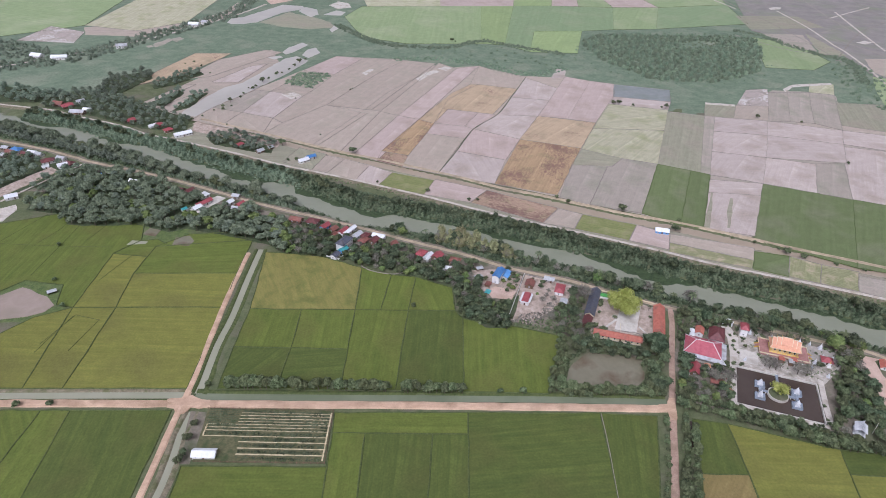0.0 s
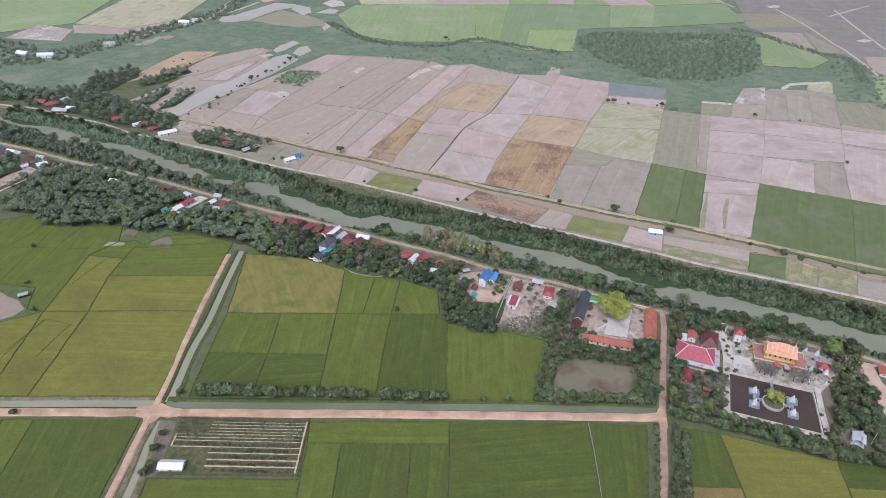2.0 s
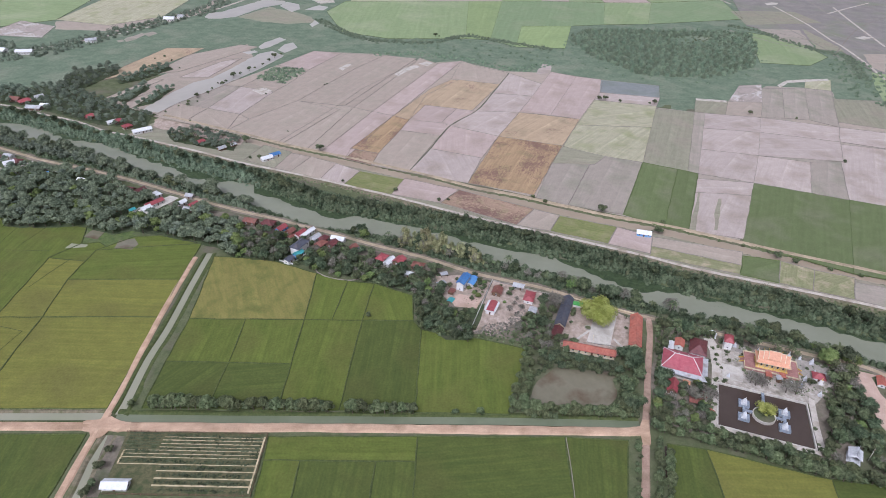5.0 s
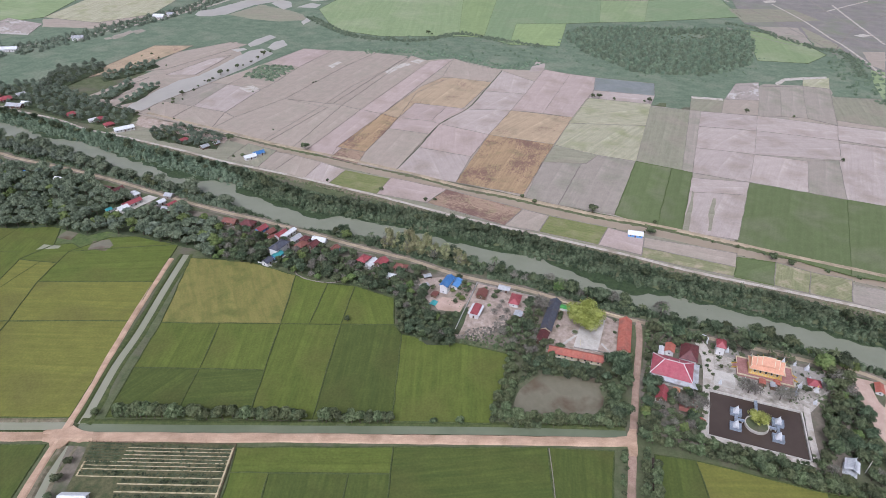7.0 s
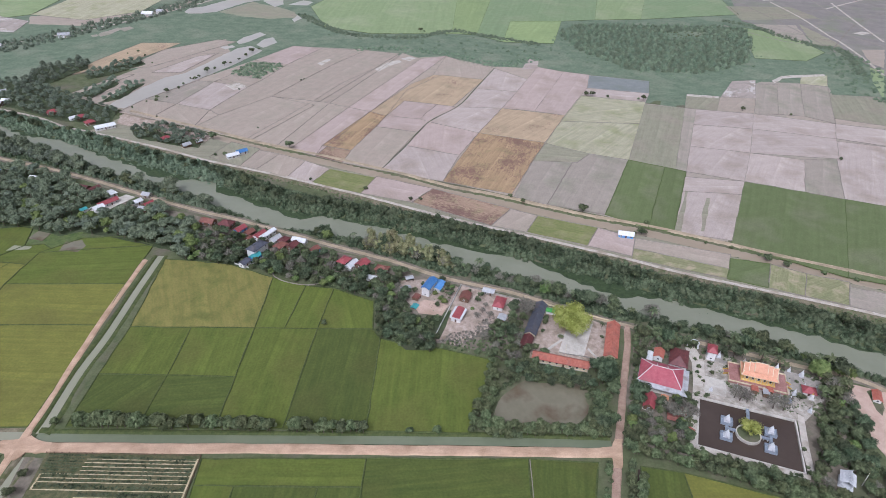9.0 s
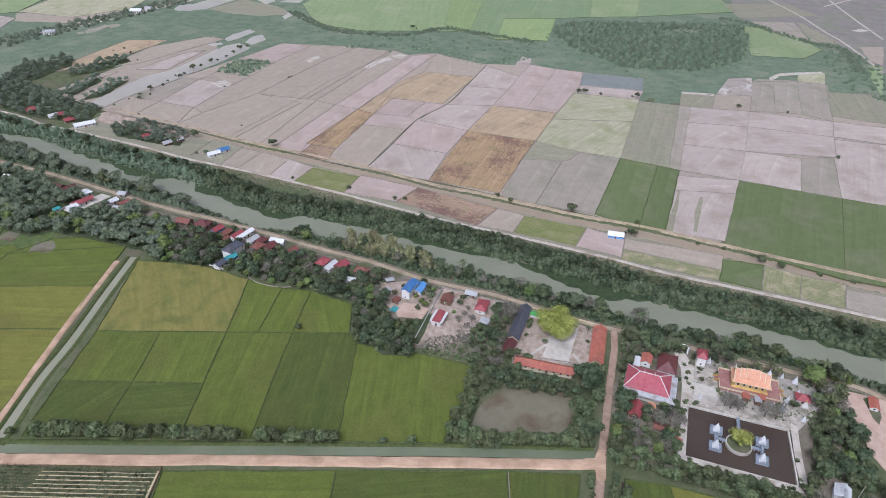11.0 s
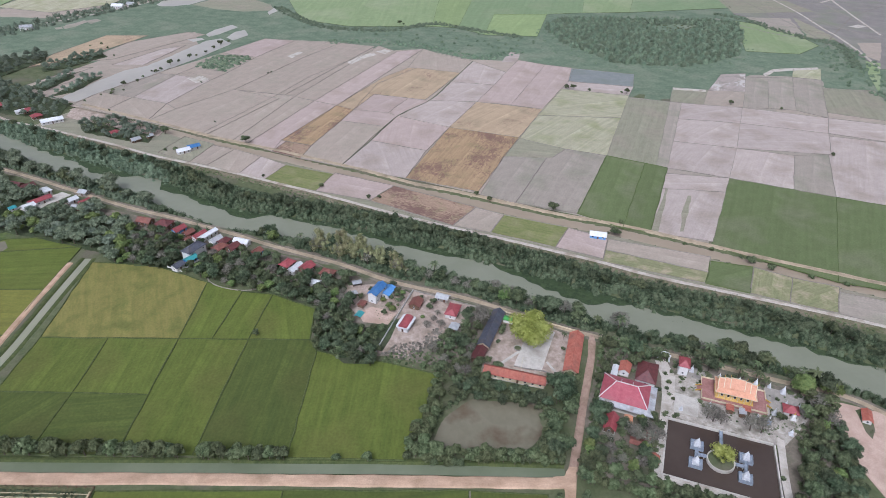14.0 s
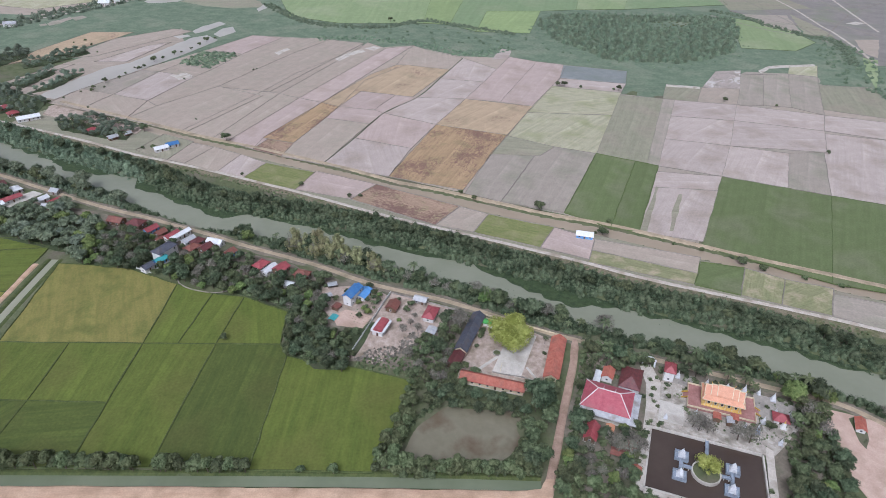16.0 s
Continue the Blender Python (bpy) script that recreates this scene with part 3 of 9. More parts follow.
def weed_mats(name, pts, start, reach, seed, label):
    """Mats of floating weed that grow out from one bank, wider here and narrower there."""
    line = resample(pts, 3.0)
    sign = 1 if start > 0 else -1
    verts, faces = [], []
    for i, q in enumerate(line):
        d = (line[min(i + 1, len(line) - 1)] - line[max(i - 1, 0)]).normalized()
        w = reach * max(0.05, 0.55 + 1.0 * noise.noise((q.x * 0.017, q.y * 0.017, seed)) + 0.4 * noise.noise((q.x * 0.11, q.y * 0.11, seed + 3)))
        for k in range(4):
            o = start - sign * w * k / 3 * (1 + 0.15 * noise.noise((q.x * 0.4, q.y * 0.4, k)))
            verts.append((q.x + d.y * o, q.y - d.x * o, -1.06 + (0.05 if k < 3 else -0.06)))
        if i:
            b = (i - 1) * 4
            faces += [(b + k, b + 4 + k, b + 5 + k, b + 1 + k) for k in range(3)]
    return tagged(raw_object(name, verts, faces, M["weed"]), label, "water weed", kind="stuff")


weed_mats("floating_weed", [q for q in RIVER if -480 < q[0] < 340], -16.5, 14.0, 2.0, "mats of green weed floating along the north bank")
weed_mats("floating_weed", [q for q in RIVER if -300 < q[0] < 340], 15.5, 4.5, 11.0, "mats of green weed floating along the south bank")

for pts in ([(-131.4, 483.7), (-106.6, 474.9), (-92.0, 469.3), (-81.7, 462.8), (-70.3, 450.4), (-57.5, 445.3), (-41.0, 452.2), (-25.2, 445.5), (-10.0, 440.7), (4.4, 437.5), (3.1, 452.2), (-39.8, 471.6), (-88.6, 492.3), (-136.2, 499.2)], [(21.7, 430.5), (44.3, 419.6), (64.1, 411.9), (77.6, 406.9), (100.6, 403.9), (101.7, 414.6), (72.5, 426.5), (39.9, 440.3), (21.0, 444.1)]):
    tagged(sheet("floating_weed", pts, -1.0, M["weed"], 3.0, 1.6, 0.3), "broad green mat of weed floating off the north bank", "water weed", kind="stuff")

# ---- the fields, plot by plot ----
# south of the river
field("rice_yellow", (-213.6, 317.6), (-144, 320.8), (-142, 247.8), (-210.6, 245.1))
field("rice", (-217.1, 391), (-147.5, 403.9), (-146.5, 359.8), (-218.6, 355.9), (-217.7, 377.1))
field("rice_yellow", (-218.6, 355.9), (-146.5, 359.8), (-144, 320.8), (-213.6, 317.6))
field("rice", (-198.5, 409.9), (-171.1, 414), (-147.5, 403.9), (-217.1, 391))
field("rice_yellow", (-244.2, 380), (-217.7, 377.1), (-218.6, 355.9), (-213.6, 317.6), (-241.1, 316))
field("rice_yellow", (-241.1, 316), (-213.6, 317.6), (-210.6, 245.1), (-232.5, 244.2))
field("rice_yellow", (-260.6, 305.2), (-241.1, 316), (-232.5, 244.2), (-262.9, 243), (-283, 273.5))
field("rice", (-378, 404.1), (-315.3, 434.1), (-239, 422.2), (-231.3, 398.6), (-244.2, 380), (-241.1, 316), (-253.2, 318.4), (-260.1, 340), (-288.4, 343.9), (-302.1, 325.2), (-329.2, 320.9), heading=1.58)
field("rice", (-244.2, 380), (-231.3, 398.6), (-219.4, 401.3), (-206.6, 392.9), (-217.1, 391), (-217.7, 377.1))
field("rice_gold", (-133.2, 387.7), (-94.6, 385.9), (-58.7, 371), (-57.1, 322.2), (-92.4, 321.2), (-126.2, 320.2))
field("rice", (-58.7, 371), (-36.4, 363.3), (-40.3, 322.8), (-57.1, 322.2))
field("rice", (-36.4, 363.3), (-18.8, 361.4), (-21.9, 323.4), (-40.3, 322.8))
field("rice", (-18.8, 361.4), (7.1, 349.8), (9.3, 324.4), (-21.9, 323.4))
field("rice", (-126.2, 320.2), (-92.4, 321.2), (-91.1, 283.6), (-126, 283))
field("rice", (-92.4, 321.2), (-57.1, 322.2), (-56.5, 283.8), (-91.1, 283.6))
field("rice_dark", (-126, 283), (-91.1, 283.6), (-91.9, 249.8), (-124.7, 248.5))
field("rice_dark", (-91.1, 283.6), (-56.5, 283.8), (-56, 250.4), (-91.9, 249.8))
field("rice", (-57.1, 322.2), (-40.3, 322.8), (-21.9, 323.4), (-24.9, 251.2), (-56, 250.4), (-56.5, 283.8))
field("rice_dark", (-21.9, 323.4), (9.3, 324.4), (14.3, 316.4), (14.2, 251.4), (-24.9, 251.2))
field("rice", (14.3, 316.4), (23.7, 313.8), (43.5, 310.8), (64.7, 305.3), (76.2, 301.8), (70.7, 281.6), (66.8, 265.8), (62.1, 252.1), (14.2, 251.4))
field("rice", (-264.6, 227.3), (-213.5, 228.8), (-215.2, 181.9), (-238.3, 181.3))
field("rice", (-213.5, 228.8), (-198, 229.4), (-191.5, 154.4), (-216.3, 153.6), (-215.2, 181.9))
field("rice_dark", (-198, 229.4), (-144.4, 231.5), (-143.1, 177.8), (-142.9, 155.9), (-191.5, 154.4))
field("rice", (-126.1, 196.1), (-54.4, 198.2), (-52.8, 158.7), (-123.8, 156.5))
field("rice", (-56.3, 233.2), (16.2, 236), (16.1, 221.2), (-2.5, 220.7), (-38.1, 219.8), (-55.2, 219.4))
field("rice", (-55.2, 219.4), (-38.1, 219.8), (-37, 159.2), (-52.8, 158.7), (-54.4, 198.2))
field("rice_dark", (-38.1, 219.8), (-2.5, 220.7), (-4.5, 160.2), (-37, 159.2))
field("rice_dark", (-2.5, 220.7), (16.1, 221.2), (15.6, 160.8), (-4.5, 160.2))
field("rice_dark", (16.2, 236), (89, 238.4), (87.3, 185.5), (86.6, 163), (15.6, 160.8), (16.1, 221.2))
field("rice_dark", (89, 238.4), (120.2, 237.5), (107.5, 186.1), (102.2, 163.5), (86.6, 163))
field("rice_dark", (139, 236.2), (157.1, 233.4), (156.2, 200.7), (132.5, 200.7))
field("rice_brown", (132.5, 200.7), (156.2, 200.7), (155.4, 187.4), (153.8, 165.1), (122.2, 164.1))
field("rice_yellow", (157.1, 233.4), (210.7, 218), (207.8, 202.7), (205.2, 188.5), (196.6, 166.4), (153.8, 165.1), (156.2, 200.7))
field("rice_dark", (210.7, 218), (233.3, 215.9), (252.6, 213), (250.6, 201.1), (207.8, 202.7))
field("rice_yellow", (207.8, 202.7), (250.6, 201.1), (239.1, 167.7), (196.6, 166.4), (205.2, 188.5))
# north of the river
field("dry_tan", (-279.2, 647.1), (-269.7, 683), (-232.5, 670.5), (-244, 628.5))
field("dry_grey", (-269.7, 683), (-237.5, 746.7), (-217.6, 743.5), (-232.5, 670.5))
field("dry_pale", (-217.6, 743.5), (-205.6, 753.7), (-175.8, 728.7), (-193.6, 656.1), (-232.5, 670.5))
field("dry_tan", (-244, 628.5), (-232.5, 670.5), (-193.6, 656.1), (-193.6, 608.9))
field("dry_tan", (-208.2, 770.9), (-165.8, 757.3), (-175.8, 728.7), (-217.6, 743.5))
field("dry_pink", (-195.3, 831), (-162.3, 901.2), (-122.4, 895.4), (-151.2, 817.9))
field("dry_tan", (-165.8, 757.3), (-151.2, 817.9), (-122.4, 895.4), (-62.8, 890.2), (-94.2, 827), (-142.1, 701.6), (-179.9, 643.2), (-193.6, 656.1), (-175.8, 728.7))
field("dry_tan", (-142.1, 701.6), (-94.2, 827), (-62.8, 890.2), (-18, 879.5), (-88.1, 689.6))
field("dry_tan", (-193.6, 608.9), (-179.9, 643.2), (-142.1, 701.6), (-91.2, 679.4), (-131.1, 584.2))
field("dry_tan", (-136.2, 586.7), (-94.6, 691.8), (-77, 686), (-106, 570.7))
field("dry_tan", (-106, 570.7), (-77, 686), (-55.3, 675.2), (-91.9, 566.3))
field("dry_pink", (-91.9, 566.3), (-55.3, 675.2), (-31.6, 664.9), (-67, 553.6))
field("dry_tan", (-94.6, 691.8), (-74.5, 752.5), (-19.8, 855.6), (-14.1, 882.7), (-42.1, 790.4), (-77, 686))
field("dry_tan", (-77, 686), (-42.1, 790.4), (-14.1, 882.7), (11.5, 858.6), (-55.3, 675.2))
field("dry_pink", (-55.3, 675.2), (11.5, 858.6), (43.4, 874.8), (-31.6, 664.9))
field("stubble", (-31.6, 664.9), (5.6, 757.4), (29, 792.3), (39.3, 793.2), (0.9, 734.4), (-14.1, 654.4))
field("stubble", (0.9, 734.4), (39.3, 793.2), (89.5, 779.8), (52.9, 687.4), (1.2, 699.6), (-14.1, 654.4))
field("burnt", (-31.6, 664.9), (-14.1, 654.4), (-21.2, 624.9), (-37.5, 567.4), (-64.8, 576.4))
field("churned", (-64.8, 576.4), (-37.5, 567.4), (-41.3, 541.3), (-67, 553.6))
field("dry_tan", (29, 792.3), (43.4, 874.8), (64.5, 853.4), (104.2, 827.3), (89.5, 779.8), (39.3, 793.2))
field("dry_pink", (-14.1, 654.4), (1.2, 699.6), (36.1, 691.5), (19.7, 648.7))
field("dry_pink", (19.7, 648.7), (36.1, 691.5), (52.9, 687.4), (58.1, 686), (29.5, 641.3))
field("dry_pink", (-14.1, 654.4), (19.7, 648.7), (29.5, 641.3), (19.3, 614.1), (-21.2, 624.9))
field("dry_tan", (-21.2, 624.9), (19.3, 614.1), (-6.9, 528.9), (-41.3, 541.3), (-37.5, 567.4))
field("dry_pale", (-6.9, 528.9), (10.8, 581.7), (59.4, 563.5), (45.5, 511.3))
field("dry_pink", (10.8, 581.7), (29.5, 641.3), (78.1, 616.9), (59.4, 563.5))
field("dry_pale", (29.5, 641.3), (58.1, 686), (105.1, 686.2), (78.1, 616.9))
field("dry_pale", (58.1, 686), (79.1, 747.1), (125.1, 740.9), (105.1, 686.2))
field("dry_pale", (79.1, 747.1), (104.2, 827.3), (141.1, 786.6), (125.1, 740.9))
field("burnt", (45.5, 511.3), (78.1, 616.9), (139.6, 597.9), (100.5, 492.8))
field("stubble", (78.1, 616.9), (105.1, 686.2), (169.9, 670.4), (139.6, 597.9))
field("dry_pink", (105.1, 686.2), (125.1, 740.9), (158.9, 837.2), (189.7, 820.8), (138.7, 680))
field("dry_pink", (138.7, 680), (189.7, 820.8), (222, 809.7), (207.9, 758.1), (169.9, 670.4))
field("flooded", (219.3, 809.4), (288.1, 793), (276.3, 747.6), (207.9, 760.6))
field("dry_pale", (207.9, 760.6), (276.3, 747.6), (264.7, 718.3), (196.1, 733.6))
field("pale_green", (169.8, 673.2), (196.1, 733.6), (264.7, 718.3), (261.9, 710.5), (241.6, 653), (162.1, 653.4))
field("pale_green", (140, 596.2), (162.1, 653.4), (241.6, 653), (210, 564.3), (177.3, 575.3))
field("olive", (132.3, 578.4), (140, 596.2), (177.3, 575.3), (162.9, 556), (158.8, 556.1), (123.1, 556.7))
field("dry_grey", (102, 488.6), (123.1, 556.7), (158.8, 556.1), (126.7, 477.2))
field("dry_grey", (126.7, 477.2), (158.8, 556.1), (162.9, 556), (177.3, 575.3), (210, 564.3), (169.1, 464.3))
field("olive", (210, 564.3), (241.6, 653), (261.9, 710.5), (303.3, 703.2), (246.9, 547.8), (238.6, 551.5))
field("dry_grey", (246.9, 547.8), (303.3, 703.2), (314.3, 700.6), (297.1, 655.2), (276, 599.5), (254.8, 543.7))
field("north_green", (169.1, 464.3), (210, 564.3), (238.6, 551.5), (196.5, 445.6))
field("north_green", (196.5, 445.6), (238.6, 551.5), (246.9, 547.8), (254.8, 543.7), (240, 506.6), (214.2, 441.7))
field("dry_pale", (254.8, 543.7), (276, 599.5), (327.7, 587.7), (299.1, 528))
field("dry_pale", (314.3, 700.6), (335.6, 697.3), (372.8, 691.4), (353.8, 648.1), (297.1, 655.2))
field("dry_pale", (297.1, 655.2), (353.8, 648.1), (327.7, 587.7), (276, 599.5))
field("dry_pale", (250.7, 533.5), (299.1, 528), (287.3, 503.7), (240, 506.6))
field("dry_pale", (240, 506.6), (287.3, 503.7), (252.6, 431.8), (214.2, 441.7))
field("dry_pale", (372.8, 691.4), (447.6, 668.7), (427.7, 628.3), (353.8, 648.1))
field("dry_pale", (353.8, 648.1), (427.7, 628.3), (424.8, 621.9), (405.5, 579.8), (403.1, 580), (327.7, 587.7))
field("dry_pale", (327.7, 587.7), (371.9, 575.6), (342, 511.3), (299.1, 528))
field("dry_grey", (371.9, 575.6), (403.1, 580), (369.1, 500.7), (342, 511.3))
field("dry_pale", (447.6, 668.7), (506.9, 651.5), (480.5, 608.2), (427.7, 628.3))
field("dry_pale", (424.8, 621.9), (480.5, 608.2), (490.8, 605.6), (428.9, 478.4), (369.1, 500.7), (403.1, 580), (405.5, 579.8))
field("north_green", (299.1, 528), (342, 511.3), (369.1, 500.7), (313.1, 389.6), (249.8, 426.1), (287.3, 503.7))
field("north_green", (369.1, 500.7), (428.9, 478.4), (378.2, 371.3), (313.1, 389.6))
field("dry_tan", (335.6, 697.3), (355.4, 742.2), (395.2, 741.8), (372.8, 691.4))
field("salt", (355.4, 742.2), (390.7, 802), (421.9, 809.2), (415.9, 794.2), (395.2, 741.8))
field("dry_grey", (372.8, 691.4), (395.2, 741.8), (415.9, 794.2), (442.2, 795.4), (399.2, 691.7))
field("dry_grey", (399.2, 691.7), (442.2, 795.4), (472, 799.5), (425.3, 688.5))
field("dry_grey", (425.3, 688.5), (472, 799.5), (501.5, 791.8), (447.6, 668.7))
field("pale_green", (488.9, 833.7), (523.4, 836.9), (501.5, 791.8), (472, 799.5))
field("olive", (303.3, 703.2), (317.4, 743), (355.4, 742.2), (335.6, 697.3), (314.3, 700.6))
field("olive", (454.5, 684.3), (488.5, 762.2), (543, 757.8), (523.1, 657.5))
tagged(strip("field_ditch", [(-6.9, 530.1), (10.8, 581.7), (29.5, 641.3), (58.2, 687.8), (79.2, 749.2), (104.2, 827.3)], [(-0.7, 0.1), (-0.35, 0.42), (0.3, 0.4), (0.7, 0.1)], M["understorey"], 4.0, 0.5), "weedy ditch bank between dry paddies", "bund", kind="structure")
tagged(sheet("ground_patch", ROAD_DIKE[6:] + offset_line(CANAL_NORTH[1:], 6.5)[::-1], 0.09, M["olive"], 9.0, 0.6), "rough olive grass between dike road and canal", "ground", kind="structure")
# between dike road and second canal
field("olive", (-157, 544.8), (-147.8, 578.8), (-117.9, 564.5), (-118.4, 562.4), (-125.9, 528.9))
field("dry_tan", (-125.9, 528.9), (-118.4, 562.4), (-98.1, 555.3), (-110.6, 523.9))
field("dry_tan", (-110.6, 523.9), (-98.1, 555.3), (-73.2, 542.9), (-81.7, 511.1))
field("dry_pale", (-81.7, 511.1), (-73.2, 542.9), (-49.5, 528.5), (-60.7, 501.2))
field("meadow", (-60.7, 501.2), (-49.5, 528.5), (-9.9, 514.8), (-18.4, 486.5))
field("dry_pink", (-18.4, 486.5), (-9.9, 514.8), (-9.2, 517), (37.9, 498.1), (22.6, 474.5))
field("churned", (22.6, 474.5), (37.9, 498.1), (98, 469), (81.9, 442.8))
field("dry_tan", (81.9, 442.8), (98, 469), (117.5, 459.4), (106.6, 435.2))
field("meadow", (106.6, 435.2), (117.5, 459.4), (159.9, 444.4), (147.6, 419.3))
field("dry_pink", (147.6, 419.3), (159.9, 444.4), (183.6, 431.1), (179.3, 418.1), (175.8, 407.6))
field("dry_tan", (183.6, 431.1), (244.7, 413.4), (242.6, 408.3), (237.7, 396), (179.3, 418.1))
field("regrowth", (179.3, 418.1), (237.7, 396), (231.4, 384.4), (174.2, 404.8), (175.8, 407.6))
field("north_green", (242.6, 408.3), (267.7, 403), (255, 375.7), (231.4, 384.4), (237.7, 396))
field("regrowth", (267.7, 403), (287.1, 392.8), (274.4, 367.9), (255, 375.7))
field("regrowth", (287.1, 392.8), (311, 384.3), (308.4, 379.3), (297.7, 359.2), (274.4, 367.9))
field("dry_grey", (308.4, 379.3), (349.5, 365.1), (334.1, 341), (297.7, 359.2))
# far: the green plots wear the haze-paled rice colours
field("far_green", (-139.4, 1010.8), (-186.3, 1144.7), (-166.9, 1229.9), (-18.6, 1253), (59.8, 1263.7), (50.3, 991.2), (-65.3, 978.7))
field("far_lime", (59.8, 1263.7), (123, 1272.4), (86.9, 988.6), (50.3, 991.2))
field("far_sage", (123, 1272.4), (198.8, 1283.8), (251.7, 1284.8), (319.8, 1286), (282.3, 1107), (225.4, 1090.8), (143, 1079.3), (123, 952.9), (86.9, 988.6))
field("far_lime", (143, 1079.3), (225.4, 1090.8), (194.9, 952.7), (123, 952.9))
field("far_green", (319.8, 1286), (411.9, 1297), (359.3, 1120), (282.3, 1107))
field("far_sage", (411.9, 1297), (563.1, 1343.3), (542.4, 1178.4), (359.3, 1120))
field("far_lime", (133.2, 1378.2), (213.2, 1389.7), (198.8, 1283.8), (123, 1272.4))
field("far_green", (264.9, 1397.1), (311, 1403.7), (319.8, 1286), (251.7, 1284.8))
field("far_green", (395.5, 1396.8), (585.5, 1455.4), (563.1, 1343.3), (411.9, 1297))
field("dry_pink", (213.2, 1389.7), (264.9, 1397.1), (251.7, 1284.8), (198.8, 1283.8))
field("pale_green", (-181.3, 1344.4), (-21.1, 1361.8), (-18.6, 1253), (-156.4, 1231.5))
field("dry_pink", (311, 1403.7), (392.4, 1415.4), (411.9, 1297), (319.8, 1286))
field("dry_pink", (-21.1, 1361.8), (133.2, 1378.2), (123, 1272.4), (59.8, 1263.7), (-18.6, 1253))
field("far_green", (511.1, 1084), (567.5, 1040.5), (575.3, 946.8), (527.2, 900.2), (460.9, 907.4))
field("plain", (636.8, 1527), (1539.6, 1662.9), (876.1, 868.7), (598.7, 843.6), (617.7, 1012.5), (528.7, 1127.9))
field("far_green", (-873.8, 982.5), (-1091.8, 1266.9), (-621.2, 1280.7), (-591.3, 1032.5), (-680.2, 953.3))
field("pale_green", (-591.3, 1032.5), (-593.1, 1284.8), (-446.6, 1306), (-440.5, 1071.9), (-498.5, 1008.6))
field("salt", (-643.5, 934.7), (-640, 1021.1), (-571.6, 993), (-556.1, 928.5))
field("stubble", (-384.3, 755), (-384.5, 808), (-364.2, 894.8), (-313.1, 900.1), (-322, 866.9), (-351.5, 789.6))
field("dry_tan", (-340.3, 779.1), (-322, 866.9), (-269.8, 922.4), (-242.7, 913.3), (-279.7, 845.8), (-308.9, 793.6))
field("dry_tan", (-353.3, 694.7), (-330.3, 757.7), (-315.9, 761.2), (-328.4, 728.3), (-340.4, 680.8))
field("dry_tan", (-334.3, 659.8), (-331.3, 674.3), (-309.6, 719.8), (-298.3, 708.9), (-312.3, 665.1))
field("dry_pale", (-300.1, 771.5), (-271.5, 838.9), (-249, 859.4), (-266.6, 774.5))

tagged(strip("paddy_ridge", [(-57.9, 380.6), (-60.0, 377.2), (-58.2, 372.3), (-50.2, 367.1), (-37.0, 364.1), (-28.5, 366.4), (-24.8, 370.2)], [(-0.4, 0.1), (-0.2, 0.5), (0.2, 0.5), (0.4, 0.1)], M["bund_dry"], 2.0, 0.4), "curved pale bund beside village trees", "bund", kind="structure")

# ---- marsh and scrub ground behind the paddies ----
def patch(kind, pts, z, label, jitter=4.0):
    return tagged(sheet("marsh" if kind == "marsh" else "ground_patch", pts, z, M[kind], 9.0, jitter), label, "ground", kind="structure")


tagged(sheet("marsh", [(-1011.2, 719.5), (-498.3, 723.7), (-356.5, 779.9), (-138.8, 777.2), (205.9, 705.1), (567.2, 648.1), (936.6, 644), (2901.5, 2366.8), (-1875.1, 1472.1)], -0.02, M["marsh"], 400.0, 0.0), "dull green grassland reaching into the haze", "ground", kind="structure")
patch("marsh", [(-849.5, 950.8), (-614.6, 928.4), (-521.9, 981.4), (-367.4, 1049.7), (-362.7, 1166.4), (-190.6, 1246.5), (-138.5, 1004), (-64.8, 972.2), (48.8, 984.5), (124, 945.4), (200.8, 947.3), (217.8, 1019.5), (514.9, 1069.8), (524.5, 894.7), (576.7, 941.2), (571.2, 806.6), (629.4, 739.3), (584.5, 673.5), (545.5, 762), (491.6, 767.7), (523.4, 836.9), (455.4, 830.7), (357.6, 744.4), (317.4, 743), (277.9, 745.7), (288.8, 793), (220.5, 809.5), (162.4, 835.1), (101.2, 836.8), (41, 874.6), (5.2, 863.2), (-63.8, 894.3), (-123.7, 899.5), (-162.8, 904.1), (-223, 828.4), (-263.1, 929.1), (-313.9, 903), (-365.2, 897.6), (-389.9, 737.4), (-416.1, 681.9), (-482.2, 695.2), (-679.1, 728.5)], 0.05, "dull green marsh grass in shallow wet ground")
patch("dry_pale", [(138.2, 825.6), (152.2, 872.1), (163.5, 868), (159.7, 832.4)], 0.3, "pale sandy spit at the marsh edge")
patch("dry_tan", [(-280.4, 643.6), (-272.9, 684.5), (-238.6, 750.8), (-196.8, 830.9), (-162.3, 901.2), (-59.8, 894.7), (40.9, 871.9), (101, 834.3), (162, 832.6), (220.5, 809.5), (211.3, 760.5), (173.2, 674), (127.6, 477.8), (106.7, 486.8), (45.5, 512.5), (-48.3, 547.1), (-194.5, 608.9)], 0.04, "dry bare earth between harvested paddies", 1.0)
patch("dry_grey", [(170.5, 667), (199.7, 729.3), (266.5, 713.8), (314.5, 701.1), (354, 744.1), (421.5, 804.7), (508.9, 801.2), (450, 668.3), (534.4, 645.7), (444.7, 468.7), (367.7, 497.4), (295.1, 524.9), (249.3, 430.4), (211.8, 441.5), (168.1, 462.3), (127.6, 477.8)], 0.045, "dry grey earth between harvested paddies", 1.0)
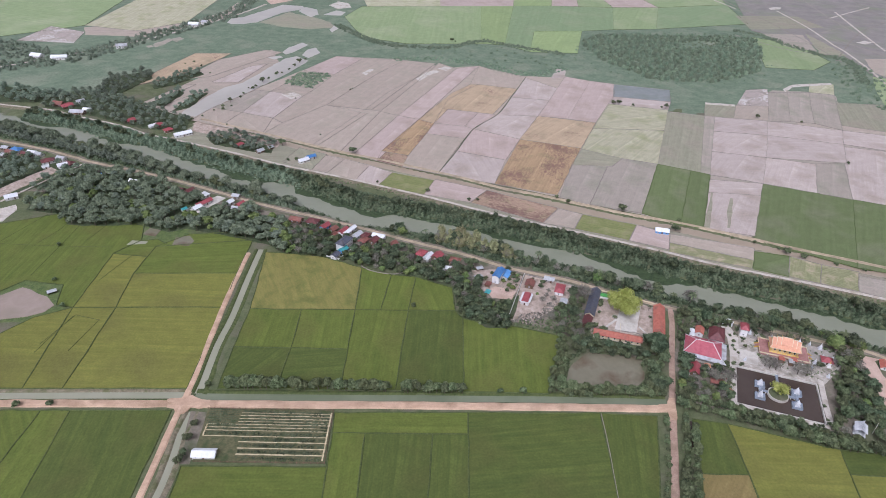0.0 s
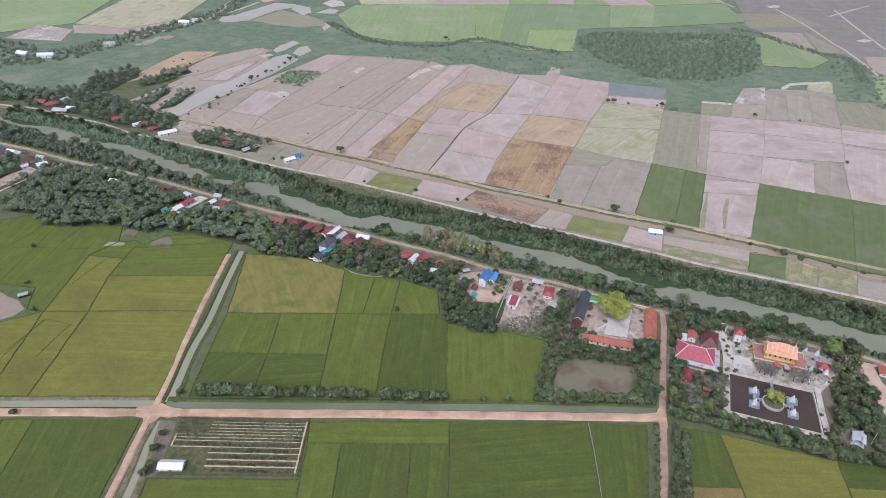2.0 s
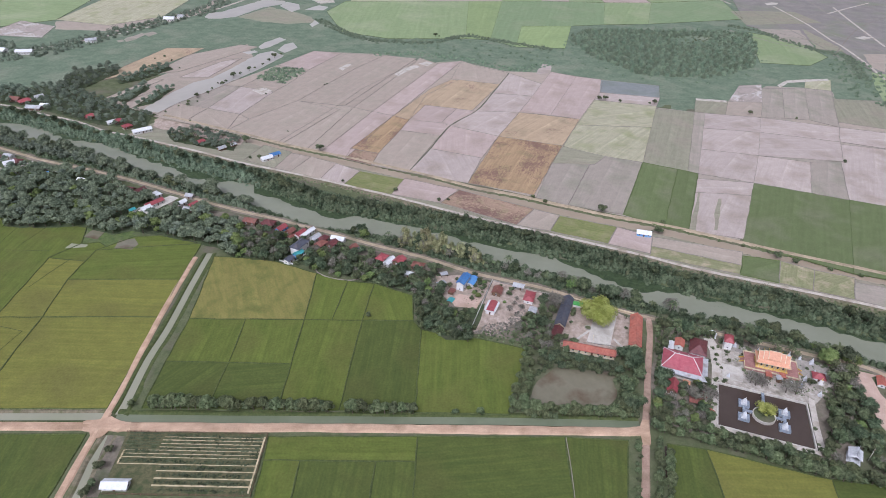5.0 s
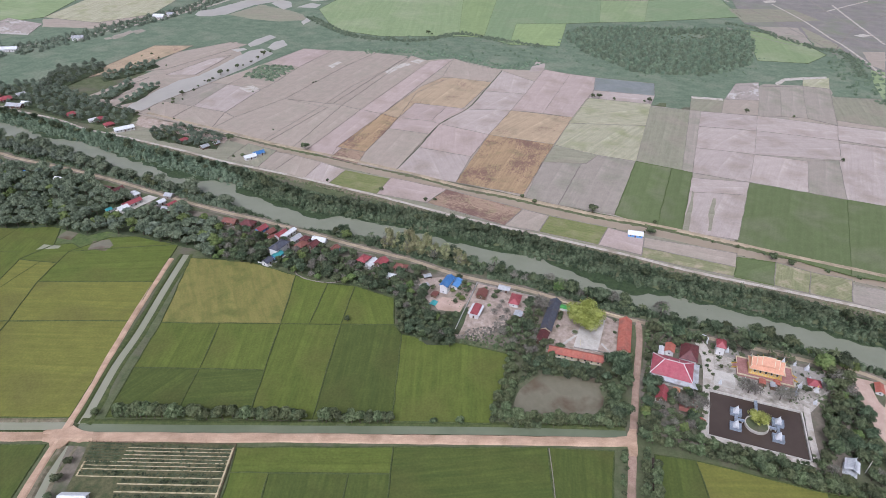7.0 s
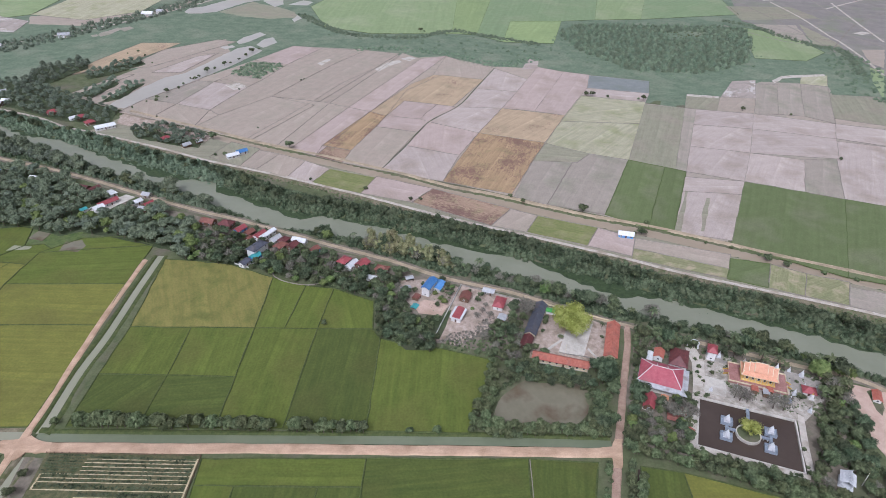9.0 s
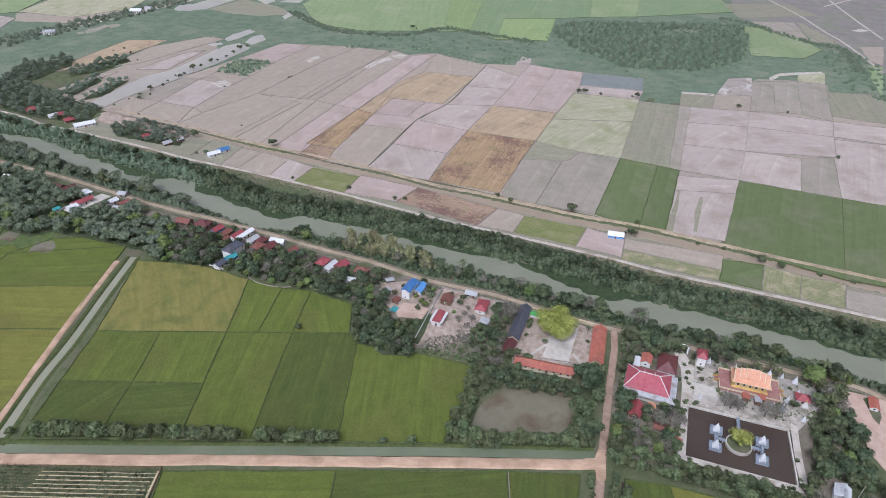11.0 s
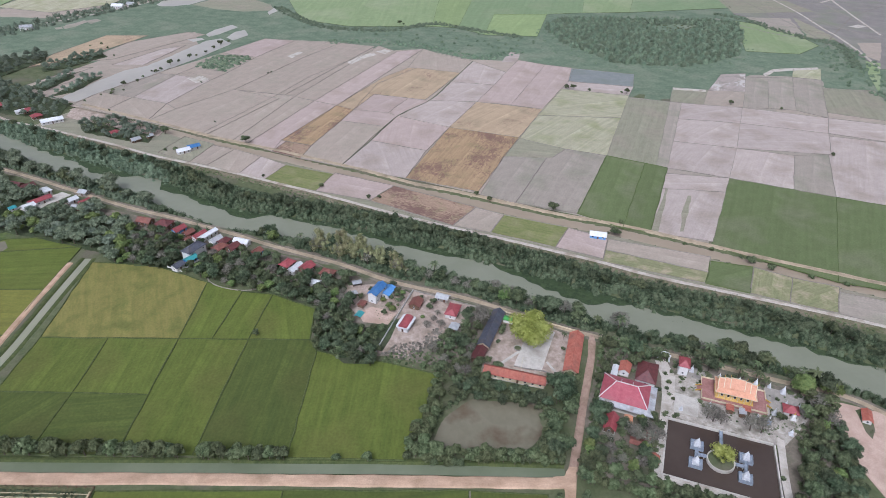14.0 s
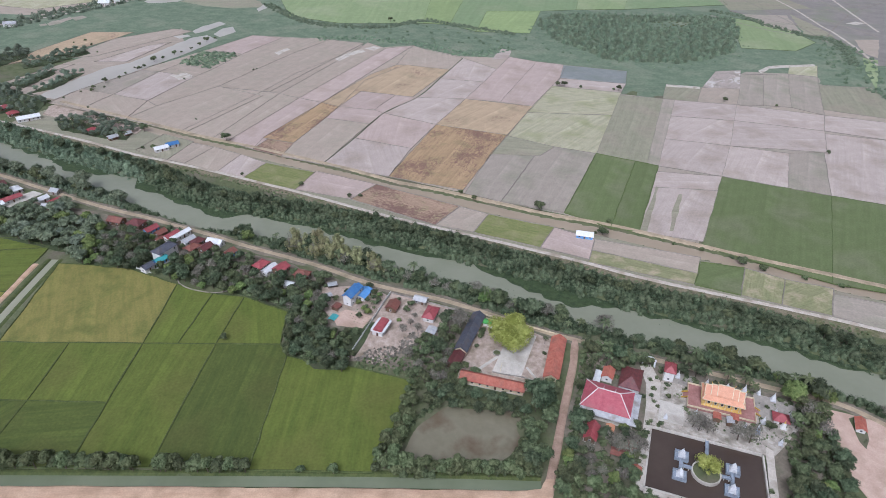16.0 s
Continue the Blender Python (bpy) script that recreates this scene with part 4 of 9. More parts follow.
for pts in ([(-42.3, 808.9), (-29.3, 839.3), (-16.5, 850.7), (-11.6, 841), (-27.8, 819.8), (-37.4, 800)], [(-14.3, 856.1), (-4.3, 867.5), (5.2, 860.6), (-2.5, 847)], [(-202.2, 733.1), (-189.1, 742.5), (-177, 731.2), (-187.2, 718.4)], [(-116.1, 826.1), (-107.1, 847.1), (-101.2, 842.6), (-109, 817.1)]):
    patch("sand", pts, 0.3, "pale salt-crusted patch of bare soil", 2.0)
for pts in ([(243.2, 468.7), (256.2, 495.9), (258.8, 496.1), (236.9, 443.8), (234.5, 443.7)], [(215.6, 444.5), (228.4, 473.7), (243.2, 508.1), (244.5, 506), (225.2, 456.1), (218.4, 439.2)]):
    patch("olive", pts, 0.28, "darker damp patch in a paddy", 1.5)
patch("dry_tan", [(-347, 657.1), (-349.6, 696.9), (-329.2, 764.4), (-293.2, 860.3), (-262.4, 926.2), (-219.1, 918.7), (-251.5, 767), (-277.9, 648.9), (-305.2, 646.7)], 0.03, "dry bare earth beside a pale creek", 1.5)
patch("earth", [(-133.7, 231.5), (-124.3, 231), (-123.3, 213.9), (-122.4, 197.5), (-127.1, 197.4), (-130, 208.3)], 0.06, "bare trampled earth beside a small canal", 1.2)
patch("dry_tan", [(-586.9, 1023.7), (-437.8, 1064.3), (-401.9, 1161.3), (-402.5, 1232.7), (-377.9, 1221.1), (-386.4, 1111.1), (-466.2, 974.1), (-563.4, 976.7)], 0.06, "distant dry open ground", 2.0)
patch("dry_tan", [(406.7, 692.3), (461.7, 684.4), (520.3, 673.6), (503.9, 646.6), (439.6, 654.5), (397.0, 664.3)], 0.06, "dry bare earth along a far field edge", 1.0)
patch("olive", [(-323.1, 1086.2), (-289.4, 1166.8), (-233.7, 1130.1), (-203.9, 1100.7), (-191, 1063), (-232.7, 1050.6), (-276.9, 1060.5)], 0.1, "distant bare reddish ground", 3.0)
patch("olive", [(-271.2, 629.6), (-219.3, 608.5), (-166.2, 584.5), (-137.2, 568.5), (-156.1, 541.1), (-199.1, 558.8), (-285.1, 594.7)], 0.05, "dry grassy ground of a small hamlet", 2.0)
for pts in ([(573.4, 1394.4), (585, 1241.6), (593.6, 1097), (593.3, 948.6)], [(598.6, 1243.3), (637.9, 1128.8), (682.5, 987.6)], [(621.4, 1179.7), (746.1, 1261.9), (897, 1356.1)], [(587.5, 953.9), (717.9, 1130.1), (821, 1225.4)], [(487, 1096.1), (542, 1004.6), (599.2, 985.2)]):
    tagged(strip("track_far", pts, [(-1.3, 0.1), (-0.7, 0.35), (0.7, 0.35), (1.3, 0.1)], M["bund_dry"], 12.0, 0.3), "distant pale track across a dry plain", "road", kind="structure")

patch("olive", [(543.5, 1245.7), (665.0, 1251.7), (676.0, 1165.3), (532.0, 1136.2)], 0.3, "distant greenish fallow land", 3.0)
patch("dry_tan", [(638.0, 967.8), (673.1, 971.4), (618.4, 877.5), (613.0, 900.4)], 0.3, "distant pale bare field", 2.0)
patch("far_green", [(599.0, 875.7), (613.7, 869.5), (545.3, 751.9), (564.9, 806.1)], 0.3, "distant green field paled by painted haze", 2.0)
patch("dry_grey", [(541.0, 1109.9), (609.4, 1110.0), (581.1, 1002.3), (544.9, 1031.3)], 0.3, "distant grey dry field", 3.0)
patch("olive", [(618.4, 1118.7), (621.8, 1029.4), (619.0, 981.1), (580.9, 992.7)], 0.3, "distant olive fallow field", 3.0)
for pts in ([(678.4, 1066.4), (699.8, 1079.5), (709.6, 1069.8), (688.3, 1057.0)], [(640.6, 1322.2), (659.9, 1335.1), (669.6, 1331.2), (660.0, 1314.5), (638.5, 1306.6)]):
    patch("sand", pts, 0.4, "distant pale sandy clearing", 2.0)
for pts in ([(441.9, 808.7), (462.2, 829.0), (492.5, 836.4), (521.9, 841.5), (519.7, 834.1), (487.7, 826.6), (459.4, 819.4), (441.6, 799.8)], [(319.5, 749.2), (354.0, 744.1), (351.7, 737.9), (317.4, 743.0)]):
    patch("sand", pts, 0.45, "white sandy rim of a dry paddy", 1.0)
for pts in ([(553.4, 1391.6), (569.1, 1307.6)], [(647.0, 1297.6), (643.6, 1161.5), (631.0, 1047.3), (627.8, 997.6), (613.4, 908.5), (598.7, 843.6)], [(765.0, 1303.0), (731.1, 1163.5), (698.2, 1014.5)], [(724.6, 1245.2), (785.9, 1295.8), (862.5, 1356.8)]):
    tagged(strip("track_far", pts, [(-2.2, 0.1), (-1.6, 0.45), (1.6, 0.45), (2.2, 0.1)], M["dirt_pale"], 12.0, 0.3), "distant pale road across a dry plain", "road", kind="structure")

# pale creek and marsh pools
def pool(name, key, pts, label):
    return tagged(sheet(name, pts, 0.2565, M[key], 7.0, 2.0, 0.3), label, "water", kind="structure")


pool("creek", "pale_water", [(-297.4, 655.9), (-298.1, 669.8), (-288.5, 717.7), (-277.4, 753.8), (-260.4, 772.9), (-251.3, 806.1), (-238.3, 860.5), (-231.6, 882.9), (-218.3, 895.5), (-198, 875.3), (-204.2, 848), (-217.4, 804.5), (-238.6, 750.8), (-247.9, 729.2), (-260.8, 704.4), (-273.7, 673.6), (-279.7, 653.8)], "broad pale muddy creek between dry paddies")
pool("pond_water", "pale_water", [(-242.7, 913.3), (-239.9, 937.7), (-225, 967.8), (-213.2, 956.2), (-225.6, 918), (-235.3, 902.4)], "pale marsh pool in wet grass")
pool("pond_water", "pale_water", [(-212.3, 901.9), (-209.2, 931.8), (-200.2, 941.9), (-187.9, 916), (-199.9, 888.9)], "pale marsh pool in wet grass")
pool("pond_water", "pale_water", [(-257.3, 885.9), (-242.7, 895.9), (-236, 888.1), (-246, 875.9)], "small pale marsh pool")
pool("pond_water", "pale_water", [(-374.8, 1079.9), (-375.7, 1108.2), (-359.2, 1118.7), (-315.1, 1224.7), (-276.9, 1220.1), (-267.1, 1197.4), (-300.3, 1160.9), (-325.9, 1085.8), (-345.8, 1071.6), (-364, 1069.4)], "long pale sandy pool far off")
pool("pond_water", "pale_water", [(-275.4, 1177.7), (-269.9, 1211.3), (-245.9, 1195.5), (-234.4, 1156), (-244.1, 1133.1)], "pale marsh pool far off")
pool("pond_water", "pale_water", [(-225.8, 1152.7), (-208.7, 1191), (-189.4, 1179.7), (-193.5, 1152.4)], "pale shallow pool far off")
pool("pond_water", "pale_water", [(-197.5, 1051), (-195, 1081.8), (-184, 1060), (-189.9, 1033.5)], "small pale pool at a marsh edge")
patch("sand", [(-229.1, 1231.4), (-217.8, 1268.3), (-196.3, 1255.9), (-184.4, 1217.9), (-207.8, 1205.2)], 0.2, "distant pale sandy workings", 2.0)
patch("red_yard", [(-357.2, 1264.6), (-332.7, 1300.2), (-289.1, 1306.4), (-307.2, 1261.1), (-336.9, 1226.7)], 0.2, "distant bare pinkish ground", 2.0)
patch("weedy", [(-318.4, 321.4), (-303.2, 327), (-289.1, 345.2), (-260, 341.3), (-245.1, 315.8), (-258.7, 301.9), (-301.5, 296.1)], 0.0337, "green weedy margin of a fish pond", 1.0)
patch("weedy", [(-243.9, 381.8), (-242.4, 399.2), (-242, 423.8), (-219.2, 423.4), (-196.2, 416), (-188.6, 403), (-194, 391.4), (-206.9, 391.5), (-215.4, 393.5), (-220.3, 378.5)], 0.03, "wet grassy corner with shallow ditches", 1.0)
pool("ditch_water", "canal_pale", [(-239.7, 392.1), (-238.2, 398.6), (-225.7, 397.7), (-226.1, 394.5)], "thin pale ditch in wet grass")
for pts in ([(-440.1, 931.7), (-435.3, 951.2), (-430.3, 971.4), (-421.3, 959.2), (-424, 933.5), (-431.4, 920.4)], [(-427.8, 965.1), (-417.6, 979.6), (-407.3, 970.7), (-412, 950.6)], [(-447.3, 924.8), (-441.8, 931.5), (-434.9, 923), (-440.5, 916.3)]):
    patch("dry_grey", pts, 0.2, "pale salt-crusted patch of bare soil", 5.0)
for pts in ([(754.7, 1419.7), (721.1, 1213.3), (706.3, 1028.4)], [(876.5, 1466.5), (846.2, 1323.5), (829.5, 1183.4)], [(640.1, 1348.4), (761.8, 1409.2), (907.1, 1477)], [(630, 1112.4), (724.1, 1179.3), (869.5, 1249.4)]):
    tagged(strip("track_far", pts, [(-1.1, 0.1), (-0.6, 0.35), (0.6, 0.35), (1.1, 0.1)], M["bund_dry"], 12.0, 0.3), "distant thin track across a dry plain", "road", kind="structure")
for pts, words in ((POND_LEFT, "muddy brown fish pond among rice paddies"), (POND_A[:], "small muddy pool beside the trees"), (POND_B, "small muddy pool at a paddy corner")):
    pool("pond_water", "mud_pink" if pts is POND_LEFT else "mud_water", pts, words)
# thin grassy ridges across the ripening paddies
for pts in ([(-236.4, 307.5), (-239.5, 289.7), (-242.1, 272.8)], [(-335.4, 391.7), (-329.5, 411.1), (-322.0, 433.7)], [(-306.3, 391.7), (-299.9, 413.6), (-301.0, 433.1)], [(-287.9, 349.9), (-288.0, 383.3), (-288.2, 421.2)], [(-333.5, 388.7), (-290.5, 387.8), (-248.3, 388.5)], [(-272.0, 397.6), (-266.6, 423.3)], [(-238.7, 346.3), (-234.2, 362.4), (-229.2, 378.8)], [(-235.5, 308.7), (-218.1, 304.4)], [(-235.5, 308.7), (-238.3, 297.3), (-242.9, 280.3)], [(-218.1, 304.4), (-220.6, 290.6), (-223.1, 275.1)], [(-213.8, 309.7), (-212.8, 294.7), (-212.2, 280.6)]):
    tagged(strip("paddy_ridge", pts, [(-0.26, 0.1), (-0.1, 0.36), (0.1, 0.36), (0.26, 0.1)], M["bund"], 3.0, 0.5), "thin grassy ridge inside a rice paddy", "bund", kind="structure")


# ---- trees: trunk with limbs, and a crown of many small leaf clumps ----
rng = random.Random(7)
M["bark"] = surface("tree_bark", rgb(84, 74, 62), rgb(112, 100, 86), 0.6, fine=0.2, bump=0.4)
M["leaf_dark"] = foliage("leaves_dark_green", rgb(59, 71, 50), rgb(108, 119, 90))
# Leaves of far woods: distance haze is mixed into the green.
M["leaf_far"] = foliage("leaves_far_hazed", rgb(104, 117, 100), rgb(137, 148, 124))
# Paler copy of leaf_dark: haze in the colour for the farther river reach.
M["leaf_bank_hazed"] = foliage("leaves_bank_hazed", rgb(80, 94, 74), rgb(123, 135, 108))
# Wood and marsh leaves, likewise lightened to stand for haze.
M["leaf_wood"] = foliage("leaves_wood_hazed", rgb(92, 105, 84), rgb(138, 149, 119))
M["leaf_marsh"] = foliage("leaves_marsh_scrub_hazed", rgb(106, 123, 100), rgb(132, 147, 118))
M["leaf_mid"] = foliage("leaves_mid_green", rgb(64, 75, 52), rgb(117, 126, 91))
M["leaf_grey"] = foliage("leaves_grey_green", rgb(74, 86, 56), rgb(124, 133, 95))
M["leaf_bright"] = foliage("leaves_bright_green", rgb(86, 104, 58), rgb(134, 149, 90), 0.12)
M["leaf_lime"] = foliage("leaves_yellow_green", rgb(130, 138, 62), rgb(180, 186, 104), 0.05)
M["leaf_straw"] = foliage("leaves_straw_bamboo", rgb(112, 114, 78), rgb(168, 165, 122), 0.1)
M["leaf_dry"] = foliage("leaves_dry_twigs", rgb(104, 101, 88), rgb(150, 145, 130), 0.1)


def leaf_cards(centres, normals, sizes, rnd):
    """Small pointed cards, one clump of leaves each; arrays of vertices and faces."""
    n = len(centres)
    nn = normals + rnd.normal(0, 0.36, (n, 3))
    nn /= np.linalg.norm(nn, axis=1, keepdims=True) + 1e-9
    ref = rnd.normal(0, 1, (n, 3))
    u = np.cross(nn, ref)
    u /= np.linalg.norm(u, axis=1, keepdims=True) + 1e-9
    v = np.cross(nn, u)
    s = sizes[:, None]
    a, b = rnd.uniform(0.6, 1.2, (n, 1)), rnd.uniform(0.5, 1.0, (n, 1))
    tri = np.stack([centres - u * s * a - v * s * b * 0.6, centres + u * s * a - v * s * b * 0.6 - nn * s * 0.2, centres + v * s * b * 1.25], 1)
    return tri.reshape(-1, 3), (np.arange(n)[:, None] * 3 + np.arange(3)).tolist()


def crown_mesh(lobes, leaves, size, seed, low=-0.45, core=0.68):
    """Leaf clumps over several lobes (x, y, z, radius, flatness), with dark inner masses so that gaps stay small."""
    rnd = np.random.default_rng(seed)
    cs, ns = [], []
    area = sum(l[3] ** 2 for l in lobes)
    for x, y, z, r, flat in lobes:
        k = int(leaves * r * r / area)
        d = rnd.normal(0, 1, (k * 3, 3))
        d /= np.linalg.norm(d, axis=1, keepdims=True)
        d = d[d[:, 2] > low][:k]
        rad = r * rnd.uniform(0.72, 1.12, (len(d), 1))
        cs.append(np.array([x, y, z]) + d * rad * np.array([1, 1, flat]))
        ns.append(d * np.array([1, 1, 1 / flat]))
    c, nrm = np.concatenate(cs), np.concatenate(ns)
    verts, faces = leaf_cards(c, nrm, rnd.uniform(0.6, 1.35, len(c)) * size, rnd)
    verts = verts.tolist()
    for x, y, z, r, flat in lobes:
        bm = bmesh.new()
        bmesh.ops.create_icosphere(bm, subdivisions=1, radius=r * core)
        base = len(verts)
        for v in bm.verts:
            w = 1 + 0.22 * noise.noise(v.co * 0.9 + Vector((x, y, seed)))
            verts.append((x + v.co.x * w, y + v.co.y * w, z + v.co.z * w * flat))
        bm.verts.index_update()
        faces += [tuple(base + v.index for v in f.verts) for f in bm.faces]
        bm.free()
    return verts, faces


def tube(verts, faces, path, radii, sides=6):
    base = len(verts)
    for i, (q, r) in enumerate(zip(path, radii)):
        for k in range(sides):
            a = 2 * math.pi * k / sides
            verts.append((q[0] + r * math.cos(a), q[1] + r * math.sin(a), q[2]))
        if i:
            for k in range(sides):
                o, p = base + (i - 1) * sides, base + i * sides
                faces.append((o + k, o + (k + 1) % sides, p + (k + 1) % sides, p + k))


def trunk_mesh(height, radius, limbs, spread, seed):
    r = random.Random(seed)
    verts, faces = [], []
    lean = (r.uniform(-0.4, 0.4), r.uniform(-0.4, 0.4))
    tube(verts, faces, [(lean[0] * t, lean[1] * t, -0.3 + t * (height + 0.3)) for t in (0, 0.15, 0.5, 1.0)], [radius * 1.5, radius, radius * 0.8, radius * 0.5])
    for i in range(limbs):
        a = 2 * math.pi * i / limbs + r.uniform(-0.3, 0.3)
        z0 = height * r.uniform(0.45, 0.8)
        l = spread * r.uniform(0.6, 0.95)
        tube(verts, faces, [(lean[0] * 0.6 + math.cos(a) * l * t, lean[1] * 0.6 + math.sin(a) * l * t, z0 + l * 0.75 * t ** 0.8) for t in (0, 0.5, 1)], [radius * 0.5, radius * 0.35, radius * 0.15], 5)
    return verts, faces


def make_tree(name, height, spread, leaf, leaves, size, seed, lobes=6, clear=0.3, flat=0.8, label="", category="tree", group="", core=0.68):
    """A master tree, kept with its parts at the origin and then copied."""
    r = random.Random(seed)
    parts = [(0, 0, height - spread * 0.62, spread * 0.62, flat)]
    for i in range(lobes):
        a = 2 * math.pi * i / lobes + r.uniform(-0.4, 0.4)
        d = spread * r.uniform(0.4, 0.66)
        parts.append((d * math.cos(a), d * math.sin(a), height * r.uniform(clear + 0.18, 0.8), spread * r.uniform(0.34, 0.52), flat * r.uniform(0.85, 1.1)))
        a, d = a + r.uniform(0.3, 0.9), spread * r.uniform(0.15, 0.85)
        parts.append((d * math.cos(a), d * math.sin(a), height * (0.98 - 0.42 * (d / spread) ** 1.5) - spread * 0.22, spread * r.uniform(0.16, 0.28), r.uniform(0.8, 1.15)))
    root = new(name)
    tagged(root, label, category, group)
    v, f = trunk_mesh(height * 0.72, 0.028 * height, 4, spread * 0.7, seed)
    raw_object("trunk", v, f, M["bark"], root)
    v, f = crown_mesh(parts, leaves, size, seed, core=core)
    raw_object("crown", v, f, M[leaf], root)
    return root


def make_palm(name, height, seed, label, leaf="leaf_mid"):
    r = random.Random(seed)
    root = new(name)
    tagged(root, label, "palm tree", "palms")
    verts, faces = [], []
    bend = r.uniform(-0.8, 0.8)
    tube(verts, faces, [(bend * t * t, 0.3 * t, -0.3 + (height + 0.3) * t) for t in (0, 0.1, 0.5, 1.0)], [0.32, 0.2, 0.16, 0.13])
    raw_object("trunk", verts, faces, M["bark"], root)
    verts, faces = [], []
    for i in range(17):
        a, up = 2 * math.pi * i / 17 * 2.4, r.uniform(-0.1, 1.1)
        l, w = r.uniform(3.0, 3.9), 0.5
        prev = None
        for k in range(6):
            t = k / 5
            x = l * t * math.cos(up * 0.7)
            z = height + l * (math.sin(up * 0.7) * t - 0.55 * t * t)
            ww = w * math.sin(math.pi * (0.12 + 0.85 * t))
            c, s = math.cos(a), math.sin(a)
            n0 = len(verts)
            verts += [(bend + c * x - s * ww, 0.3 + s * x + c * ww, z - 0.18), (bend + c * x, 0.3 + s * x, z), (bend + c * x + s * ww, 0.3 + s * x - c * ww, z - 0.18)]
            if prev is not None:
                faces += [(prev, n0, n0 + 1, prev + 1), (prev + 1, n0 + 1, n0 + 2, prev + 2)]
            prev = n0
    raw_object("crown", verts, faces, M[leaf], root)
    return root


def make_bamboo(name, seed, label, leaf):
    rnd = random.Random(seed)
    lobes = []
    for i in range(11):
        a, d = rnd.uniform(0, 6.28), rnd.uniform(0.3, 2.8)
        h = rnd.uniform(3.5, 8.0) * (1 - d * 0.1)
        lobes += [(d * math.cos(a), d * math.sin(a), h, rnd.uniform(0.9, 1.4), 1.5), (d * 0.7 * math.cos(a), d * 0.7 * math.sin(a), h * 0.5, 1.1, 1.6)]
    root = new(name)
    tagged(root, label, "bamboo", "bamboo clumps")
    verts, faces = [], []
    for i in range(9):
        a, d = rnd.uniform(0, 6.28), rnd.uniform(0.4, 2.0)
        tube(verts, faces, [(0.3 * d * math.cos(a), 0.3 * d * math.sin(a), -0.2), (d * math.cos(a), d * math.sin(a), 6.5)], [0.08, 0.05], 5)
    raw_object("culms", verts, faces, M["bark"], root)
    v, f = crown_mesh(lobes, 1300, 0.31, seed, low=-0.8)
    raw_object("crown", v, f, M[leaf], root)
    return root


BROAD = [make_tree("broadleaf_tree", 8.5, 4.2, "leaf_dark", 1280, 0.39, 11, label="dense dark green broadleaf tree in the village"),
         make_tree("broadleaf_tree", 10.0, 4.6, "leaf_dark", 1450, 0.4, 12, 7, label="tall spreading dark green broadleaf tree"),
         make_tree("broadleaf_tree", 7.2, 3.6, "leaf_mid", 1120, 0.38, 13, 5, label="rounded mid-green broadleaf tree beside houses"),
         make_tree("broadleaf_tree", 9.0, 3.8, "leaf_mid", 1200, 0.38, 14, 6, flat=1.0, label="upright mid-green broadleaf tree with uneven crown")]
ROW = [make_tree("canal_tree", 6.0, 2.6, "leaf_grey", 850, 0.36, 21, 5, 0.2, 0.9, "grey-green bushy tree on the canal bank", group="trees along the canal"),
       make_tree("canal_tree", 6.8, 2.8, "leaf_grey", 900, 0.36, 22, 6, 0.2, 0.9, "rounded grey-green tree on the canal bank", group="trees along the canal"),
       make_tree("canal_tree", 5.2, 2.3, "leaf_mid", 700, 0.34, 23, 5, 0.15, 0.9, "low mid-green tree on the canal bank", group="trees along the canal")]
# FAR and WOODS trees use the leaf colours paled for haze.
FAR = [make_tree("far_tree", 8.5, 4.2, "leaf_far", 460, 0.46, 15, label="green tree of a wood, paled by painted haze"),
       make_tree("far_tree", 10.0, 4.4, "leaf_far", 480, 0.48, 16, 7, label="tall green tree of a wood, paled by painted haze"),
       make_tree("far_tree", 7.5, 3.6, "leaf_far", 440, 0.45, 17, 5, flat=1.0, label="upright green tree of a wood, paled by painted haze")]
WOODS = [make_tree("wood_tree", 8.5, 4.2, "leaf_wood", 560, 0.42, 18, label="mid-green tree of a village wood, slightly paled by painted haze"),
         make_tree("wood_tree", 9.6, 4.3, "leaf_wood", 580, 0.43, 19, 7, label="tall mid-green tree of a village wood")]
SPARSE = [make_tree("dry_tree", 8.0, 3.6, "leaf_dry", 620, 0.26, 31, 7, label="thin grey-brown tree with half-bare twigs", core=0.3),
          make_tree("dry_tree", 6.5, 3.0, "leaf_grey", 640, 0.33, 32, 6, label="thin grey-green tree with an open crown", core=0.42)]
BRIGHT = [make_tree("bright_tree", 7.0, 3.4, "leaf_bright", 1000, 0.42, 41, 6, label="fresh bright green broadleaf tree")]
SMALL = [make_tree("field_tree", 3.8, 1.9, "leaf_mid", 420, 0.32, 51, 5, 0.15, 0.9, "small lone green tree at a paddy edge"),
         make_tree("field_tree", 4.6, 2.3, "leaf_grey", 440, 0.36, 52, 5, 0.15, 0.9, "small lone grey-green tree at a paddy edge")]
PALM = [make_palm("palm_tree", 8.0, 61, "tall feathery green palm tree"), make_palm("palm_tree", 6.5, 62, "feathery grey-green palm tree", "leaf_grey")]
BAMBOO = [make_bamboo("bamboo_clump", 71, "straw-coloured bamboo clump on the river bank", "leaf_straw")]
MASTERS = FAR + WOODS + BROAD + ROW + SPARSE + BRIGHT + SMALL + PALM + BAMBOO
used = set()


